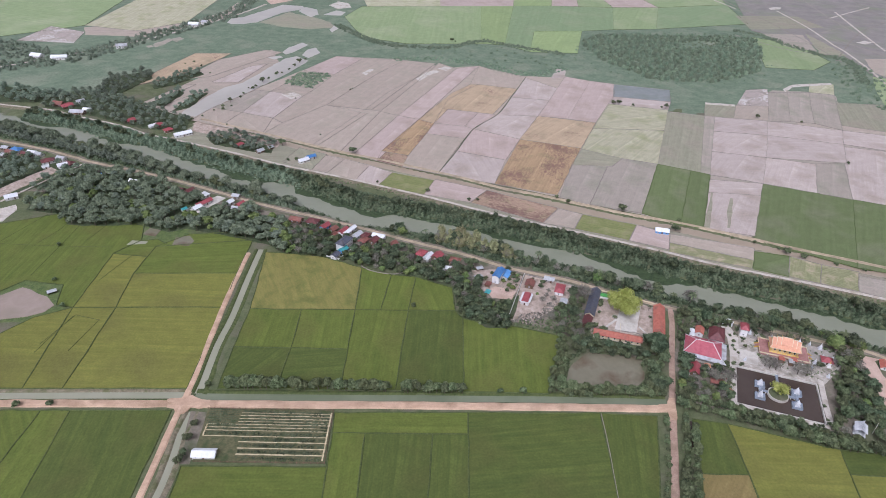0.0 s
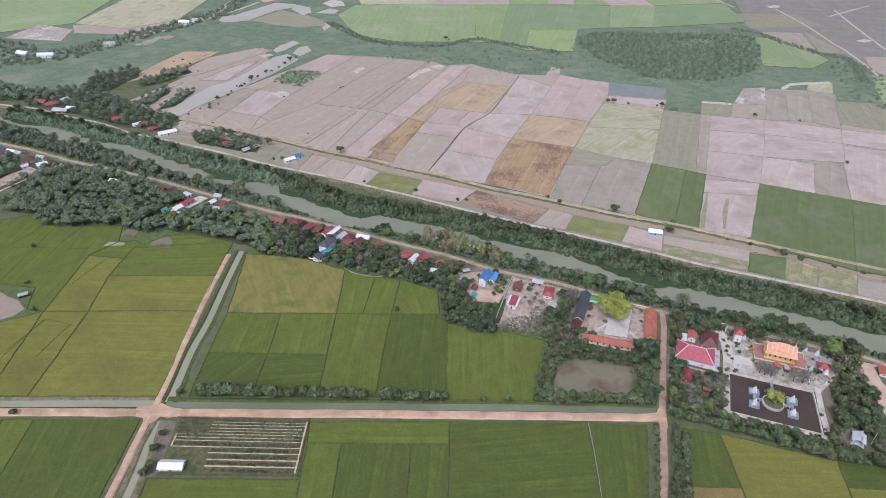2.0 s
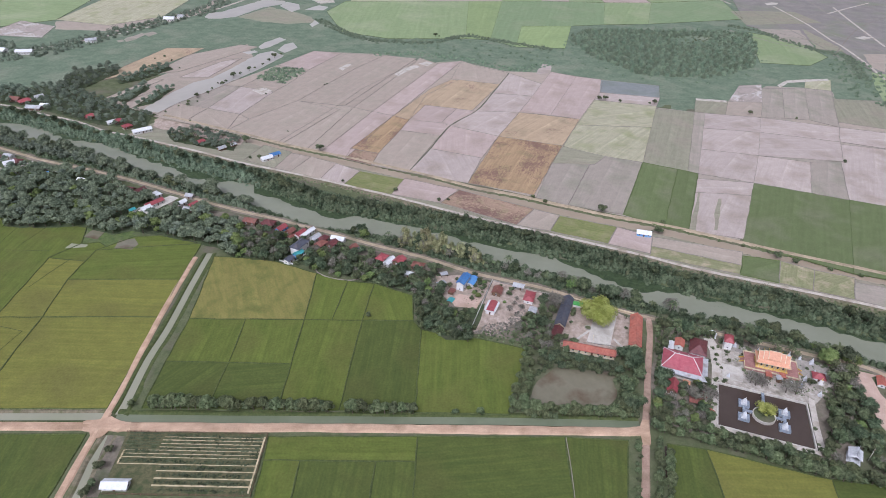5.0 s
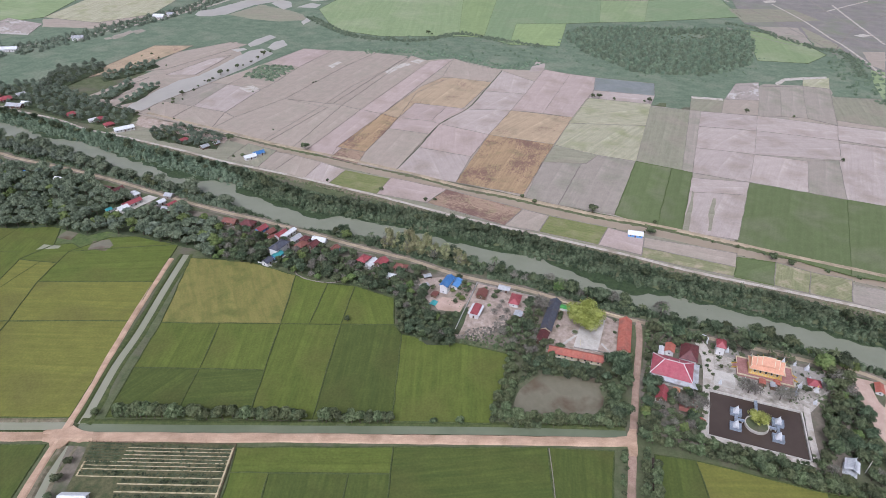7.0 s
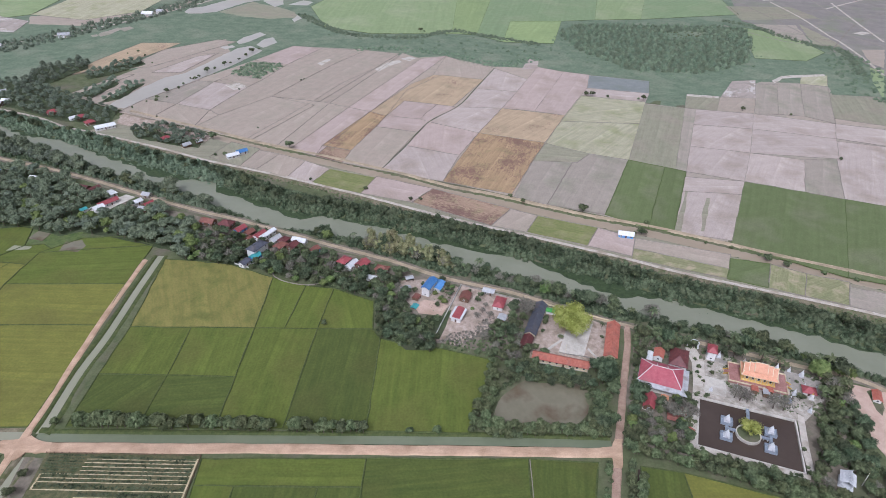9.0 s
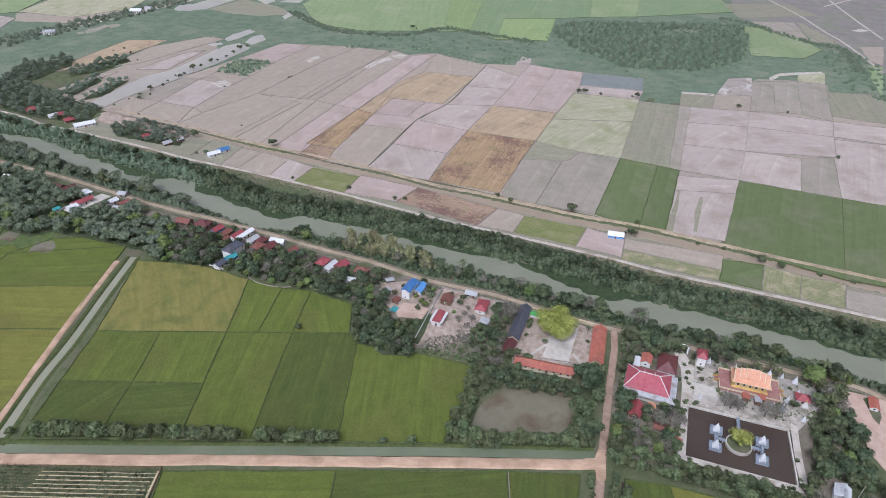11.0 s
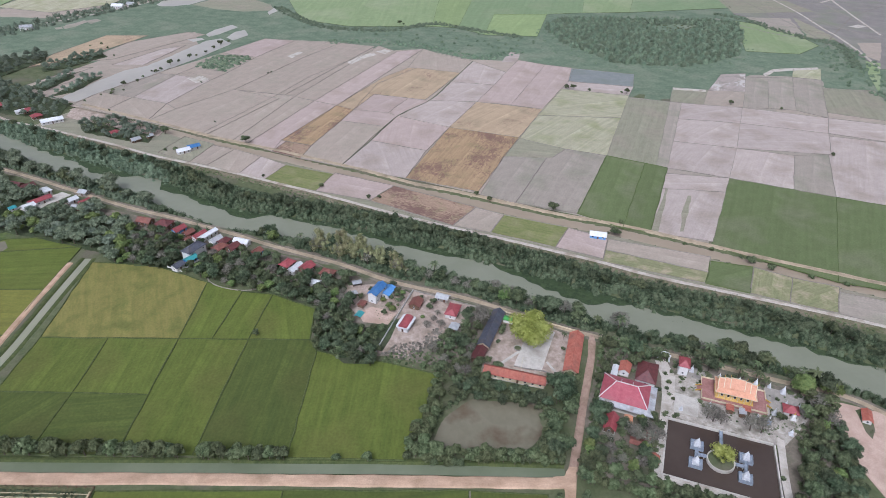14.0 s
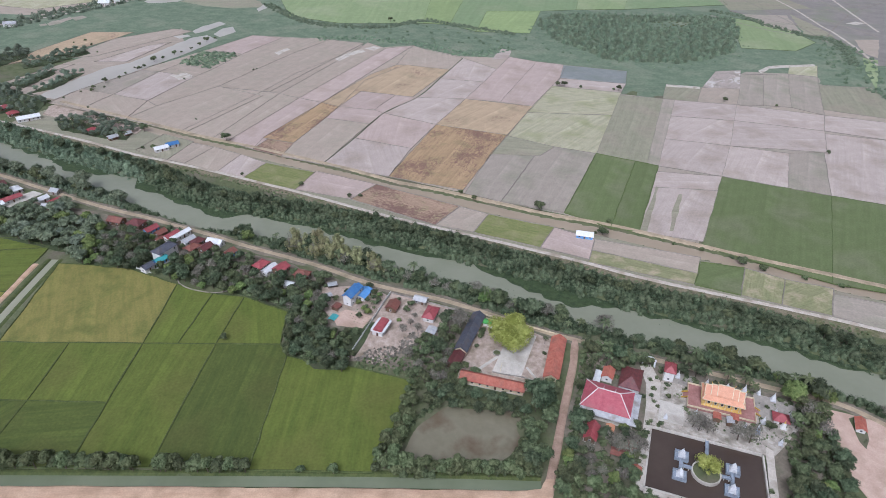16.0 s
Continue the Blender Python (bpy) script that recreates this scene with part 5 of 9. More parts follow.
def plant(kinds, x, y, scale=1.0, spread=0.18):
    """Sets one tree of the given kinds, turned and sized at random."""
    m = rng.choice(kinds)
    s = scale * rng.uniform(1 - spread, 1 + spread)
    place = pose(x, y, float(terrain(np.array(x), np.array(y))) - 0.05, 0, 0, rng.uniform(0, 360)) @ Matrix.Diagonal((s * rng.uniform(0.92, 1.08), s, s * rng.uniform(0.9, 1.1), 1))
    if m.name in used:
        ob = copy_thing(m, place)
        ob.matrix_basis = place
    else:
        used.add(m.name)
        ob = m
        ob.matrix_basis = place
    return ob


KEEP_OUT = []          # (x, y, radius) of houses, yards and walls
ROADS = [(ROAD_MAIN, 4.0), (LANE, 3.6), (ROAD_SIDE, 3.0), (ROAD_LOW, 3.0), (ROAD_VILLAGE, 4.0), (ROAD_DIKE, 3.6)]


def free(x, y, clear=0.0):
    if any((x - a) ** 2 + (y - b) ** 2 < (r + clear) ** 2 for a, b, r in KEEP_OUT):
        return False
    px, py = np.array([x]), np.array([y])
    return all(line_distance(px, py, pts)[0] > w + clear for pts, w in ROADS)


def free_mask(px, py, clear=0.0):
    ok = np.ones(px.shape, bool)
    for a, b, r in KEEP_OUT:
        ok &= (px - a) ** 2 + (py - b) ** 2 >= (r + clear) ** 2
    for pts, w in ROADS:
        ok &= line_distance(px, py, pts) > w + clear
    return ok


def scatter(pts, gap, clear):
    """Places in an area, no closer than gap, clear of roads and houses."""
    xs, ys = [q[0] for q in pts], [q[1] for q in pts]
    n = int((max(xs) - min(xs)) * (max(ys) - min(ys)) / gap / gap * 5)
    cand = np.array([(rng.uniform(min(xs), max(xs)), rng.uniform(min(ys), max(ys))) for i in range(n)])
    cand = cand[inside(cand[:, 0], cand[:, 1], pts)]
    cand = cand[free_mask(cand[:, 0], cand[:, 1], clear)]
    got = []
    for x, y in cand.tolist():
        if not any((x - a) ** 2 + (y - b) ** 2 < gap * gap for a, b in got):
            got.append((x, y))
    return got


def grove(pts, gap, kinds, scale=1.0, spread=0.2, clear=0.6):
    """Trees scattered in an area, no closer than gap."""
    for x, y in scatter(pts, gap, clear):
        plant(kinds, x, y, scale, spread)


floor_no = 0


def wood(name, pts, gap, kinds, scale, label, spread=0.2):
    """A grove too dense to count, joined into one mesh."""
    global floor_no
    floor_no += 1
    tagged(sheet("wood_floor", pts, 0.24 + 0.012 * floor_no, M["understorey"], 6.0, 2.0, 0.5), "shaded green undergrowth floor of a wood", "ground", kind="structure")
    return join_trees(name, scatter(pts, gap, 0.6), kinds, scale, label, spread)


def join_trees(name, spots, kinds, scale, label, spread=0.2):
    verts, faces, mats, slots, base = [], [], [], [], 0
    zs = terrain(np.array([q[0] for q in spots]), np.array([q[1] for q in spots]))
    for (x, y), z in zip(spots, zs):
        m = rng.choice(kinds)
        s, a = scale * rng.uniform(1 - spread, 1 + spread), rng.uniform(0, 6.28)
        for ch in m.children:
            me = ch.data
            co = np.empty(len(me.vertices) * 3)
            me.vertices.foreach_get("co", co)
            co = co.reshape(-1, 3) * s * np.array([1, 1, rng.uniform(0.9, 1.1)])
            verts.append(np.stack([x + co[:, 0] * math.cos(a) - co[:, 1] * math.sin(a), y + co[:, 0] * math.sin(a) + co[:, 1] * math.cos(a), z + co[:, 2]], -1))
            mt = me.materials[0]
            if mt not in slots:
                slots.append(mt)
            for p in me.polygons:
                faces.append([base + i for i in p.vertices])
            mats += [slots.index(mt)] * len(me.polygons)
            base += len(me.vertices)
    me = bpy.data.meshes.new(name)
    me.from_pydata(np.concatenate(verts).tolist(), [], faces)
    for mt in slots:
        me.materials.append(mt)
    me.polygons.foreach_set("material_index", mats)
    return tagged(new(name, me), label, "wood", kind="stuff")


def row(pts, gap, kinds, scale=1.0, spread=0.2, side=0.8):
    for q in resample(pts, gap)[:-1]:
        plant(kinds, q.x + rng.uniform(-side, side), q.y + rng.uniform(-side, side), scale, spread)


def thicket(name, places, leaf, label, cards=60, size=0.5, category="undergrowth"):
    """Uncountable undergrowth: many low clumps in one mesh. places: rows of x, y, radius, height."""
    rnd = np.random.default_rng(len(places))
    p = np.array(places)
    n = len(p)
    z = terrain(p[:, 0], p[:, 1])
    d = rnd.normal(0, 1, (n, cards, 3))
    d[:, :, 2] = np.abs(d[:, :, 2]) - 0.15
    d /= np.linalg.norm(d, axis=2, keepdims=True)
    shell = rnd.uniform(0.75, 1.12, (n, cards, 1))
    rad = np.stack([p[:, 2], p[:, 2], p[:, 3]], -1)[:, None, :]
    c = np.stack([p[:, 0], p[:, 1], z], -1)[:, None, :] + d * shell * rad
    verts, faces = leaf_cards(c.reshape(-1, 3), d.reshape(-1, 3), rnd.uniform(0.6, 1.4, n * cards) * size, rnd)
    verts = verts.tolist()
    ring = [(math.cos(a), math.sin(a)) for a in np.arange(6) * math.pi / 3]
    for (x, y, r, h), zz in zip(places, z):
        b = len(verts)
        verts += [(x + r * 0.85 * u, y + r * 0.85 * v, zz - 0.3) for u, v in ring] + [(x + r * 0.62 * u, y + r * 0.62 * v, zz + h * 0.55) for u, v in ring] + [(x, y, zz + h * 0.8)]
        for k in range(6):
            j = (k + 1) % 6
            faces += [(b + k, b + j, b + 6 + j, b + 6 + k), (b + 6 + k, b + 6 + j, b + 12)]
    return tagged(raw_object(name, verts, faces, M[leaf]), label, category, kind="stuff")


def belt(pts, near, far, gap, rmin, rmax, hmin, hmax, seed, test=None):
    """Places for a thicket beside a polyline: between two offsets from it (right of its run is positive)."""
    r = random.Random(seed)
    out = []
    line = resample(pts, gap)
    for i, q in enumerate(line[:-1]):
        d = (line[i + 1] - q).normalized()
        o = near
        while o < far:
            x, y = q.x + d.y * o + r.uniform(-1, 1) * gap * 0.5, q.y - d.x * o + r.uniform(-1, 1) * gap * 0.5
            if test is None or test(x, y):
                k = 0.6 + 0.8 * (0.5 + 0.5 * noise.noise((x * 0.06, y * 0.06, seed)))
                out.append((x, y, r.uniform(rmin, rmax), r.uniform(hmin, hmax) * k))
            o += gap * r.uniform(0.8, 1.2)
    ok = free_mask(np.array([q[0] for q in out]), np.array([q[1] for q in out]), rmin * 0.3)
    return [q for q, k in zip(out, ok) if k]


def area_places(pts, gap, rmin, rmax, hmin, hmax, seed, clear=0.3):
    r = random.Random(seed)
    xs, ys = [q[0] for q in pts], [q[1] for q in pts]
    out = []
    x = min(xs)
    while x < max(xs):
        y = min(ys)
        while y < max(ys):
            px, py = x + r.uniform(-0.5, 0.5) * gap, y + r.uniform(-0.5, 0.5) * gap
            out.append((px, py, r.uniform(rmin, rmax), r.uniform(hmin, hmax)))
            y += gap
        x += gap
    px, py = np.array([q[0] for q in out]), np.array([q[1] for q in out])
    ok = inside(px, py, pts) & free_mask(px, py, clear)
    return [q for q, k in zip(out, ok) if k]


# ---- buildings ----
def metal_sheet(name, a, b, pitch=0.45, rough=0.55, metal=0.0, wear=None):
    """Painted or bare roofing: ribs as fine relief, faded and stained in patches."""
    m = surface(name, a, b, 2.2, wear, 5.0, rough=rough, bump=0.0, fine=0.5, metal=metal, vary=0.1, spec=0.4)
    n, l = m.node_tree.nodes, m.node_tree.links
    co = n.new("ShaderNodeTexCoord")
    wv = n.new("ShaderNodeTexWave")
    wv.inputs["Scale"].default_value, wv.inputs["Distortion"].default_value = 0.314 / pitch, 0.15
    l.new(co.outputs["Object"], wv.inputs["Vector"])
    bp = n.new("ShaderNodeBump")
    bp.inputs["Strength"].default_value, bp.inputs["Distance"].default_value = 0.2, 0.08
    l.new(wv.outputs["Fac"], bp.inputs["Height"])
    l.new(bp.outputs[0], n["Principled BSDF"].inputs["Normal"])
    return m


M["roof_red"] = metal_sheet("red_sheet_roof", rgb(146, 66, 70), rgb(168, 88, 88), wear=rgb(140, 82, 78))
M["roof_crimson"] = metal_sheet("crimson_tile_roof", rgb(156, 70, 80), rgb(176, 92, 98), wear=rgb(164, 92, 96))
M["roof_maroon"] = metal_sheet("maroon_roof", rgb(94, 50, 50), rgb(116, 66, 62), wear=rgb(92, 66, 60))
M["court"] = surface("stained_court", rgb(160, 151, 136), rgb(202, 194, 179), 2.5, rgb(128, 122, 106), 7, fine=0.5)
M["roof_rust"] = metal_sheet("rusty_sheet_roof", rgb(122, 74, 62), rgb(146, 96, 82), wear=rgb(112, 86, 74))
M["roof_blue"] = metal_sheet("blue_sheet_roof", rgb(60, 108, 160), rgb(82, 132, 182), wear=rgb(90, 130, 170))
M["roof_sky"] = metal_sheet("pale_blue_roof", rgb(90, 150, 210), rgb(120, 172, 222))
M["roof_tin"] = metal_sheet("weathered_tin_roof", rgb(168, 170, 170), rgb(196, 196, 194), wear=rgb(150, 142, 132))
M["roof_white"] = metal_sheet("white_sheet_roof", rgb(214, 216, 214), rgb(232, 232, 228))
M["roof_slate"] = metal_sheet("dark_slate_roof", rgb(74, 76, 84), rgb(94, 96, 104), wear=rgb(96, 90, 88))
M["roof_tile"] = metal_sheet("terracotta_tile_roof", rgb(164, 92, 74), rgb(190, 118, 98), 0.6, 0.8, wear=rgb(150, 98, 82))
M["roof_orange"] = metal_sheet("glazed_orange_tiles", rgb(206, 143, 106), rgb(222, 164, 128), 0.5, 0.5)
M["roof_aqua"] = metal_sheet("aqua_roof", rgb(60, 150, 150), rgb(90, 170, 168))
M["roof_green"] = metal_sheet("green_sheet_roof", rgb(70, 150, 70), rgb(92, 170, 86))
M["white_paint"] = surface("white_paint", rgb(222, 220, 214), rgb(236, 234, 228), 2, rgb(204, 200, 192), 5, rough=0.7, bump=0.05, fine=0.4)
M["cream_paint"] = surface("cream_paint", rgb(216, 200, 164), rgb(228, 214, 182), 2, rgb(202, 186, 154), 5, rough=0.7, bump=0.05, fine=0.4)
M["yellow_paint"] = surface("yellow_paint", rgb(226, 192, 112), rgb(236, 206, 130), 2, rgb(214, 176, 92), 5, rough=0.65, bump=0.05, fine=0.4)
M["grey_wall"] = surface("grey_plaster", rgb(156, 149, 137), rgb(176, 169, 156), 2, rgb(136, 130, 122), 5, rough=0.85, bump=0.1, fine=0.4)
M["wood_wall"] = surface("weathered_boards", rgb(106, 84, 66), rgb(132, 108, 86), 1.2, rgb(90, 76, 64), 3, fine=0.3, bump=0.2)
M["glass"] = surface("dark_window_glass", rgb(46, 50, 54), rgb(60, 64, 68), 1.0, rough=0.1, bump=0.0, spec=0.6)
M["door_wood"] = surface("dark_door_wood", rgb(88, 62, 46), rgb(104, 76, 58), 0.5, fine=0.2, rough=0.6, bump=0.1)
M["paving"] = surface("red_terrace_tiles", rgb(160, 116, 107), rgb(178, 134, 124), 2, rgb(158, 112, 102), 6, rough=0.6, bump=0.05, fine=0.5)
M["gold"] = surface("gilded_plaster", rgb(212, 172, 72), rgb(226, 190, 100), 1, rough=0.35, metal=0.5, bump=0.05, fine=0.3)
M["stone_white"] = surface("weathered_white_stone", rgb(206, 208, 208), rgb(226, 226, 224), 1.2, rgb(176, 178, 178), 3, rough=0.8, bump=0.15, fine=0.3)
M["stone_blue"] = surface("blue_grey_stone", rgb(142, 152, 162), rgb(164, 172, 180), 1.2, rgb(130, 136, 142), 3, rough=0.8, bump=0.1, fine=0.3)


def box(bm, x0, x1, y0, y1, z0, z1):
    v = [bm.verts.new(p) for p in ((x0, y0, z0), (x1, y0, z0), (x1, y1, z0), (x0, y1, z0), (x0, y0, z1), (x1, y0, z1), (x1, y1, z1), (x0, y1, z1))]
    for f in ((3, 2, 1, 0), (4, 5, 6, 7), (0, 1, 5, 4), (1, 2, 6, 5), (2, 3, 7, 6), (3, 0, 4, 7)):
        bm.faces.new([v[i] for i in f])


def beam(bm, a, b, w=0.12, h=0.12):
    """A square bar from a to b."""
    a, b = Vector(a), Vector(b)
    d = (b - a).normalized()
    s = d.cross(Vector((0, 0, 1)))
    s = s.normalized() * w if s.length > 1e-3 else Vector((w, 0, 0))
    u = s.cross(d).normalized() * h
    v = [bm.verts.new(p) for q in (a, b) for p in (q - s - u, q + s - u, q + s + u, q - s + u)]
    for f in ((0, 1, 2, 3), (7, 6, 5, 4), (0, 4, 5, 1), (1, 5, 6, 2), (2, 6, 7, 3), (3, 7, 4, 0)):
        bm.faces.new([v[i] for i in f])


def prism(bm, ring, z0, z1):
    lo, hi = [bm.verts.new((x, y, z0)) for x, y in ring], [bm.verts.new((x, y, z1)) for x, y in ring]
    bm.faces.new(lo[::-1]), bm.faces.new(hi)
    for i in range(len(ring)):
        bm.faces.new((lo[i - 1], lo[i], hi[i], hi[i - 1]))


def roof_mesh(bm, L, W, z, h, over=0.6, ridge=None, thick=0.14):
    """A gable roof, or a hip roof where ridge is shorter than the length; eaves at height z."""
    a, b = L / 2 + over, W / 2 + over
    r = a if ridge is None else ridge / 2
    k = over / (W / 2 + over) * h
    top = [(-a, -b, z - k), (a, -b, z - k), (a, b, z - k), (-a, b, z - k), (-r, 0, z + h), (r, 0, z + h)]
    v = [bm.verts.new(p) for p in top] + [bm.verts.new((x, y, q - thick)) for x, y, q in top]
    for f in ((0, 1, 5, 4), (2, 3, 4, 5), (1, 2, 5), (3, 0, 4)):
        if len(f) == 4 or ridge is not None:
            bm.faces.new([v[i] for i in f])
            bm.faces.new([v[i + 6] for i in f[::-1]])
    rim = ((0, 1), (2, 3)) + (((1, 2), (3, 0)) if ridge is not None else ((1, 5), (5, 2), (3, 4), (4, 0)))
    for i, j in rim:
        bm.faces.new((v[i + 6], v[j + 6], v[j], v[i]))
    return top


def ridge_caps(bm, top, w=0.14, hips=True):
    beam(bm, top[4], top[5], w, w)
    if hips:
        for i, j in ((0, 4), (3, 4), (1, 5), (2, 5)):
            beam(bm, top[i], top[j], w, w)


def add_window(parent, x, y, z, w, h, face):
    """A framed window set into a wall; face is the outward axis."""
    bm = bmesh.new()
    t, d = 0.1, 0.07
    sx, sy = (1, 0) if face in "sn" else (0, 1)
    o = {"s": (0, -1), "n": (0, 1), "e": (1, 0), "w": (-1, 0)}[face]
    for u0, u1, z0, z1 in ((-w / 2, w / 2, -h / 2, -h / 2 + t), (-w / 2, w / 2, h / 2 - t, h / 2), (-w / 2, -w / 2 + t, -h / 2 + t, h / 2 - t), (w / 2 - t, w / 2, -h / 2 + t, h / 2 - t)):
        xs = sorted((x + sx * u0 + o[0] * d - abs(o[0]) * 0.06, x + sx * u1 + o[0] * d + abs(o[0]) * 0.06)) if sx else (x + o[0] * d - 0.08, x + o[0] * d + 0.08)
        ys = (y + o[1] * d - 0.08, y + o[1] * d + 0.08) if sx else (y + u0, y + u1)
        box(bm, xs[0], xs[1], ys[0], ys[1], z + z0, z + z1)
    fr = part("window", bm, M["white_paint"], parent)
    bm = bmesh.new()
    e = w / 2 - t
    if sx:
        box(bm, x - e, x + e, y + o[1] * 0.03 - 0.05, y + o[1] * 0.03 + 0.05, z - h / 2 + t, z + h / 2 - t)
    else:
        box(bm, x + o[0] * 0.03 - 0.05, x + o[0] * 0.03 + 0.05, y - e, y + e, z - h / 2 + t, z + h / 2 - t)
    part("pane", bm, M["glass"], fr)


def add_door(parent, x, y, z, w, h, face, material="door_wood"):
    bm = bmesh.new()
    o = {"s": (0, -1), "n": (0, 1), "e": (1, 0), "w": (-1, 0)}[face]
    if o[1]:
        box(bm, x - w / 2, x + w / 2, y + min(0, o[1] * 0.1) - 0.02, y + max(0, o[1] * 0.1) + 0.02, z, z + h)
    else:
        box(bm, x + min(0, o[0] * 0.1) - 0.02, x + max(0, o[0] * 0.1) + 0.02, y - w / 2, y + w / 2, z, z + h)
    part("door", bm, M[material], parent)


def walls_mesh(bm, L, W, z0, z1, gable=0.0):
    """Four walls with thickness, and gable ends where asked."""
    t = 0.22
    a, b = L / 2, W / 2
    box(bm, -a, a, -b, -b + t, z0, z1)
    box(bm, -a, a, b - t, b, z0, z1)
    box(bm, -a, -a + t, -b + t, b - t, z0, z1)
    box(bm, a - t, a, -b + t, b - t, z0, z1)
    if gable:
        for x0, x1 in ((-a, -a + t), (a - t, a)):
            v = [bm.verts.new(p) for x in (x0, x1) for p in ((x, -b, z1), (x, b, z1), (x, 0, z1 + gable))]
            for f in ((0, 1, 2), (5, 4, 3), (0, 3, 4, 1), (1, 4, 5, 2), (2, 5, 3, 0)):
                bm.faces.new([v[i] for i in f])


def house(x, y, L, W, turn, roof="roof_red", wall="white_paint", high=3.0, rise=None, hip=False, stilts=0.0, label="", name="house", category="house", windows=True, over=0.6, group="", porch=None, clear=1.0):
    """A village house: walls, roof with ridge cap, windows, a door, and stilts or a porch where it has them."""
    rise = rise or W * 0.27
    z0 = stilts
    root = thing(name, x, y, 0.02, turn, label, category, group)
    bm = bmesh.new()
    if stilts:
        box(bm, -L / 2, L / 2, -W / 2, W / 2, z0 - 0.2, z0)
    else:
        box(bm, -L / 2 - 0.3, L / 2 + 0.3, -W / 2 - 0.3, W / 2 + 0.3, -0.2, 0.15)
    part("floor_slab", bm, M["concrete"], root)
    if stilts:
        n = max(2, int(L / 3) + 1)
        for i in range(n):
            for s in (-1, 1):
                bm = bmesh.new()
                px = -L / 2 + 0.3 + (L - 0.6) * i / (n - 1)
                box(bm, px - 0.12, px + 0.12, s * (W / 2 - 0.3) - 0.12, s * (W / 2 - 0.3) + 0.12, -0.2, z0 - 0.2)
                part("stilt", bm, M["grey_wall"], root)
    bm = bmesh.new()
    walls_mesh(bm, L, W, z0 if stilts else 0.15, z0 + high, 0 if hip else rise)
    part("wall", bm, M[wall], root)
    bm = bmesh.new()
    top = roof_mesh(bm, L, W, z0 + high, rise + 0.05, over, max(0.5, L - W) if hip else None)
    rf = part("roof", bm, M[roof], root)
    bm = bmesh.new()
    ridge_caps(bm, top, 0.13, hip)
    part("ridge_cap", bm, M[roof], rf)
    if windows:
        n = max(1, int(L / 3.2))
        for s, face in ((-1, "s"), (1, "n")):
            for i in range(n):
                px = -L / 2 + L * (i + 0.5) / n
                if i == n // 2 and s < 0 and not stilts:
                    add_door(root, px, s * W / 2, 0.15, 1.0, 2.05, face)
                else:
                    for lev in range(max(1, int(high / 2.9))):
                        add_window(root, px, s * W / 2, z0 + 1.6 + lev * 2.9, 1.2, 1.2, face)
        add_window(root, L / 2, 0, z0 + 1.6, 1.1, 1.1, "e")
        add_window(root, -L / 2, 0, z0 + 1.6, 1.1, 1.1, "w")
        if stilts:
            add_door(root, L / 2, -W * 0.3, z0, 0.9, 2.0, "e")
    if porch:
        side, depth, pm = porch
        bm = bmesh.new()
        y0, y1 = (-W / 2 - depth, -W / 2 - 0.1) if side < 0 else (W / 2 + 0.1, W / 2 + depth)
        za, zb = (z0 + high * 0.62, z0 + high * 0.86) if side < 0 else (z0 + high * 0.86, z0 + high * 0.62)
        v = [bm.verts.new(p) for q in (0, -0.1) for p in ((-L / 2, y0, za + q), (L / 2, y0, za + q), (L / 2, y1, zb + q), (-L / 2, y1, zb + q))]
        for f in ((0, 1, 2, 3), (7, 6, 5, 4), (0, 4, 5, 1), (1, 5, 6, 2), (2, 6, 7, 3), (3, 7, 4, 0)):
            bm.faces.new([v[i] for i in f])
        part("porch_roof", bm, M[pm], root)
        for i in range(3):
            bm = bmesh.new()
            px, py = -L / 2 + 0.2 + (L - 0.4) * i / 2, y0 + 0.2 if side < 0 else y1 - 0.2
            box(bm, px - 0.09, px + 0.09, py - 0.09, py + 0.09, -0.1, min(za, zb) - 0.05)
            part("post", bm, M["grey_wall"], root)
    n = max(1, round(L / W))
    for k in range(n):
        o = -L / 2 + L * (k + 0.5) / n
        KEEP_OUT.append((x + o * math.cos(radians(turn)), y + o * math.sin(radians(turn)), W * 0.62 + clear))
    return root


def shed(x, y, L, W, turn, roof, high=2.4, label="", name="shed"):
    """An open shed: posts and a shallow roof, boarded on three sides."""
    root = thing(name, x, y, 0.02, turn, label or "small open shed with a sheet roof", "shed")
    bm = bmesh.new()
    roof_mesh(bm, L, W, high, W * 0.14, 0.4)
    part("roof", bm, M[roof], root)
    for sx in (-1, 1):
        for sy in (-1, 1):
            bm = bmesh.new()
            box(bm, sx * L / 2 - 0.1, sx * L / 2 + 0.1, sy * W / 2 - 0.1, sy * W / 2 + 0.1, -0.2, high)
            part("post", bm, M["wood_wall"], root)
    for y0, y1, x0, x1 in ((W / 2 - 0.05, W / 2 + 0.05, -L / 2 + 0.1, L / 2 - 0.1), (-W / 2 + 0.1, W / 2 - 0.1, -L / 2 - 0.05, -L / 2 + 0.05), (-W / 2 + 0.1, W / 2 - 0.1, L / 2 - 0.05, L / 2 + 0.05)):
        bm = bmesh.new()
        box(bm, x0, x1, y0, y1, -0.1, high - 0.25)
        part("side_panel", bm, M["wood_wall"], root)
    KEEP_OUT.append((x, y, max(L, W) * 0.5 + 0.6))
    return root


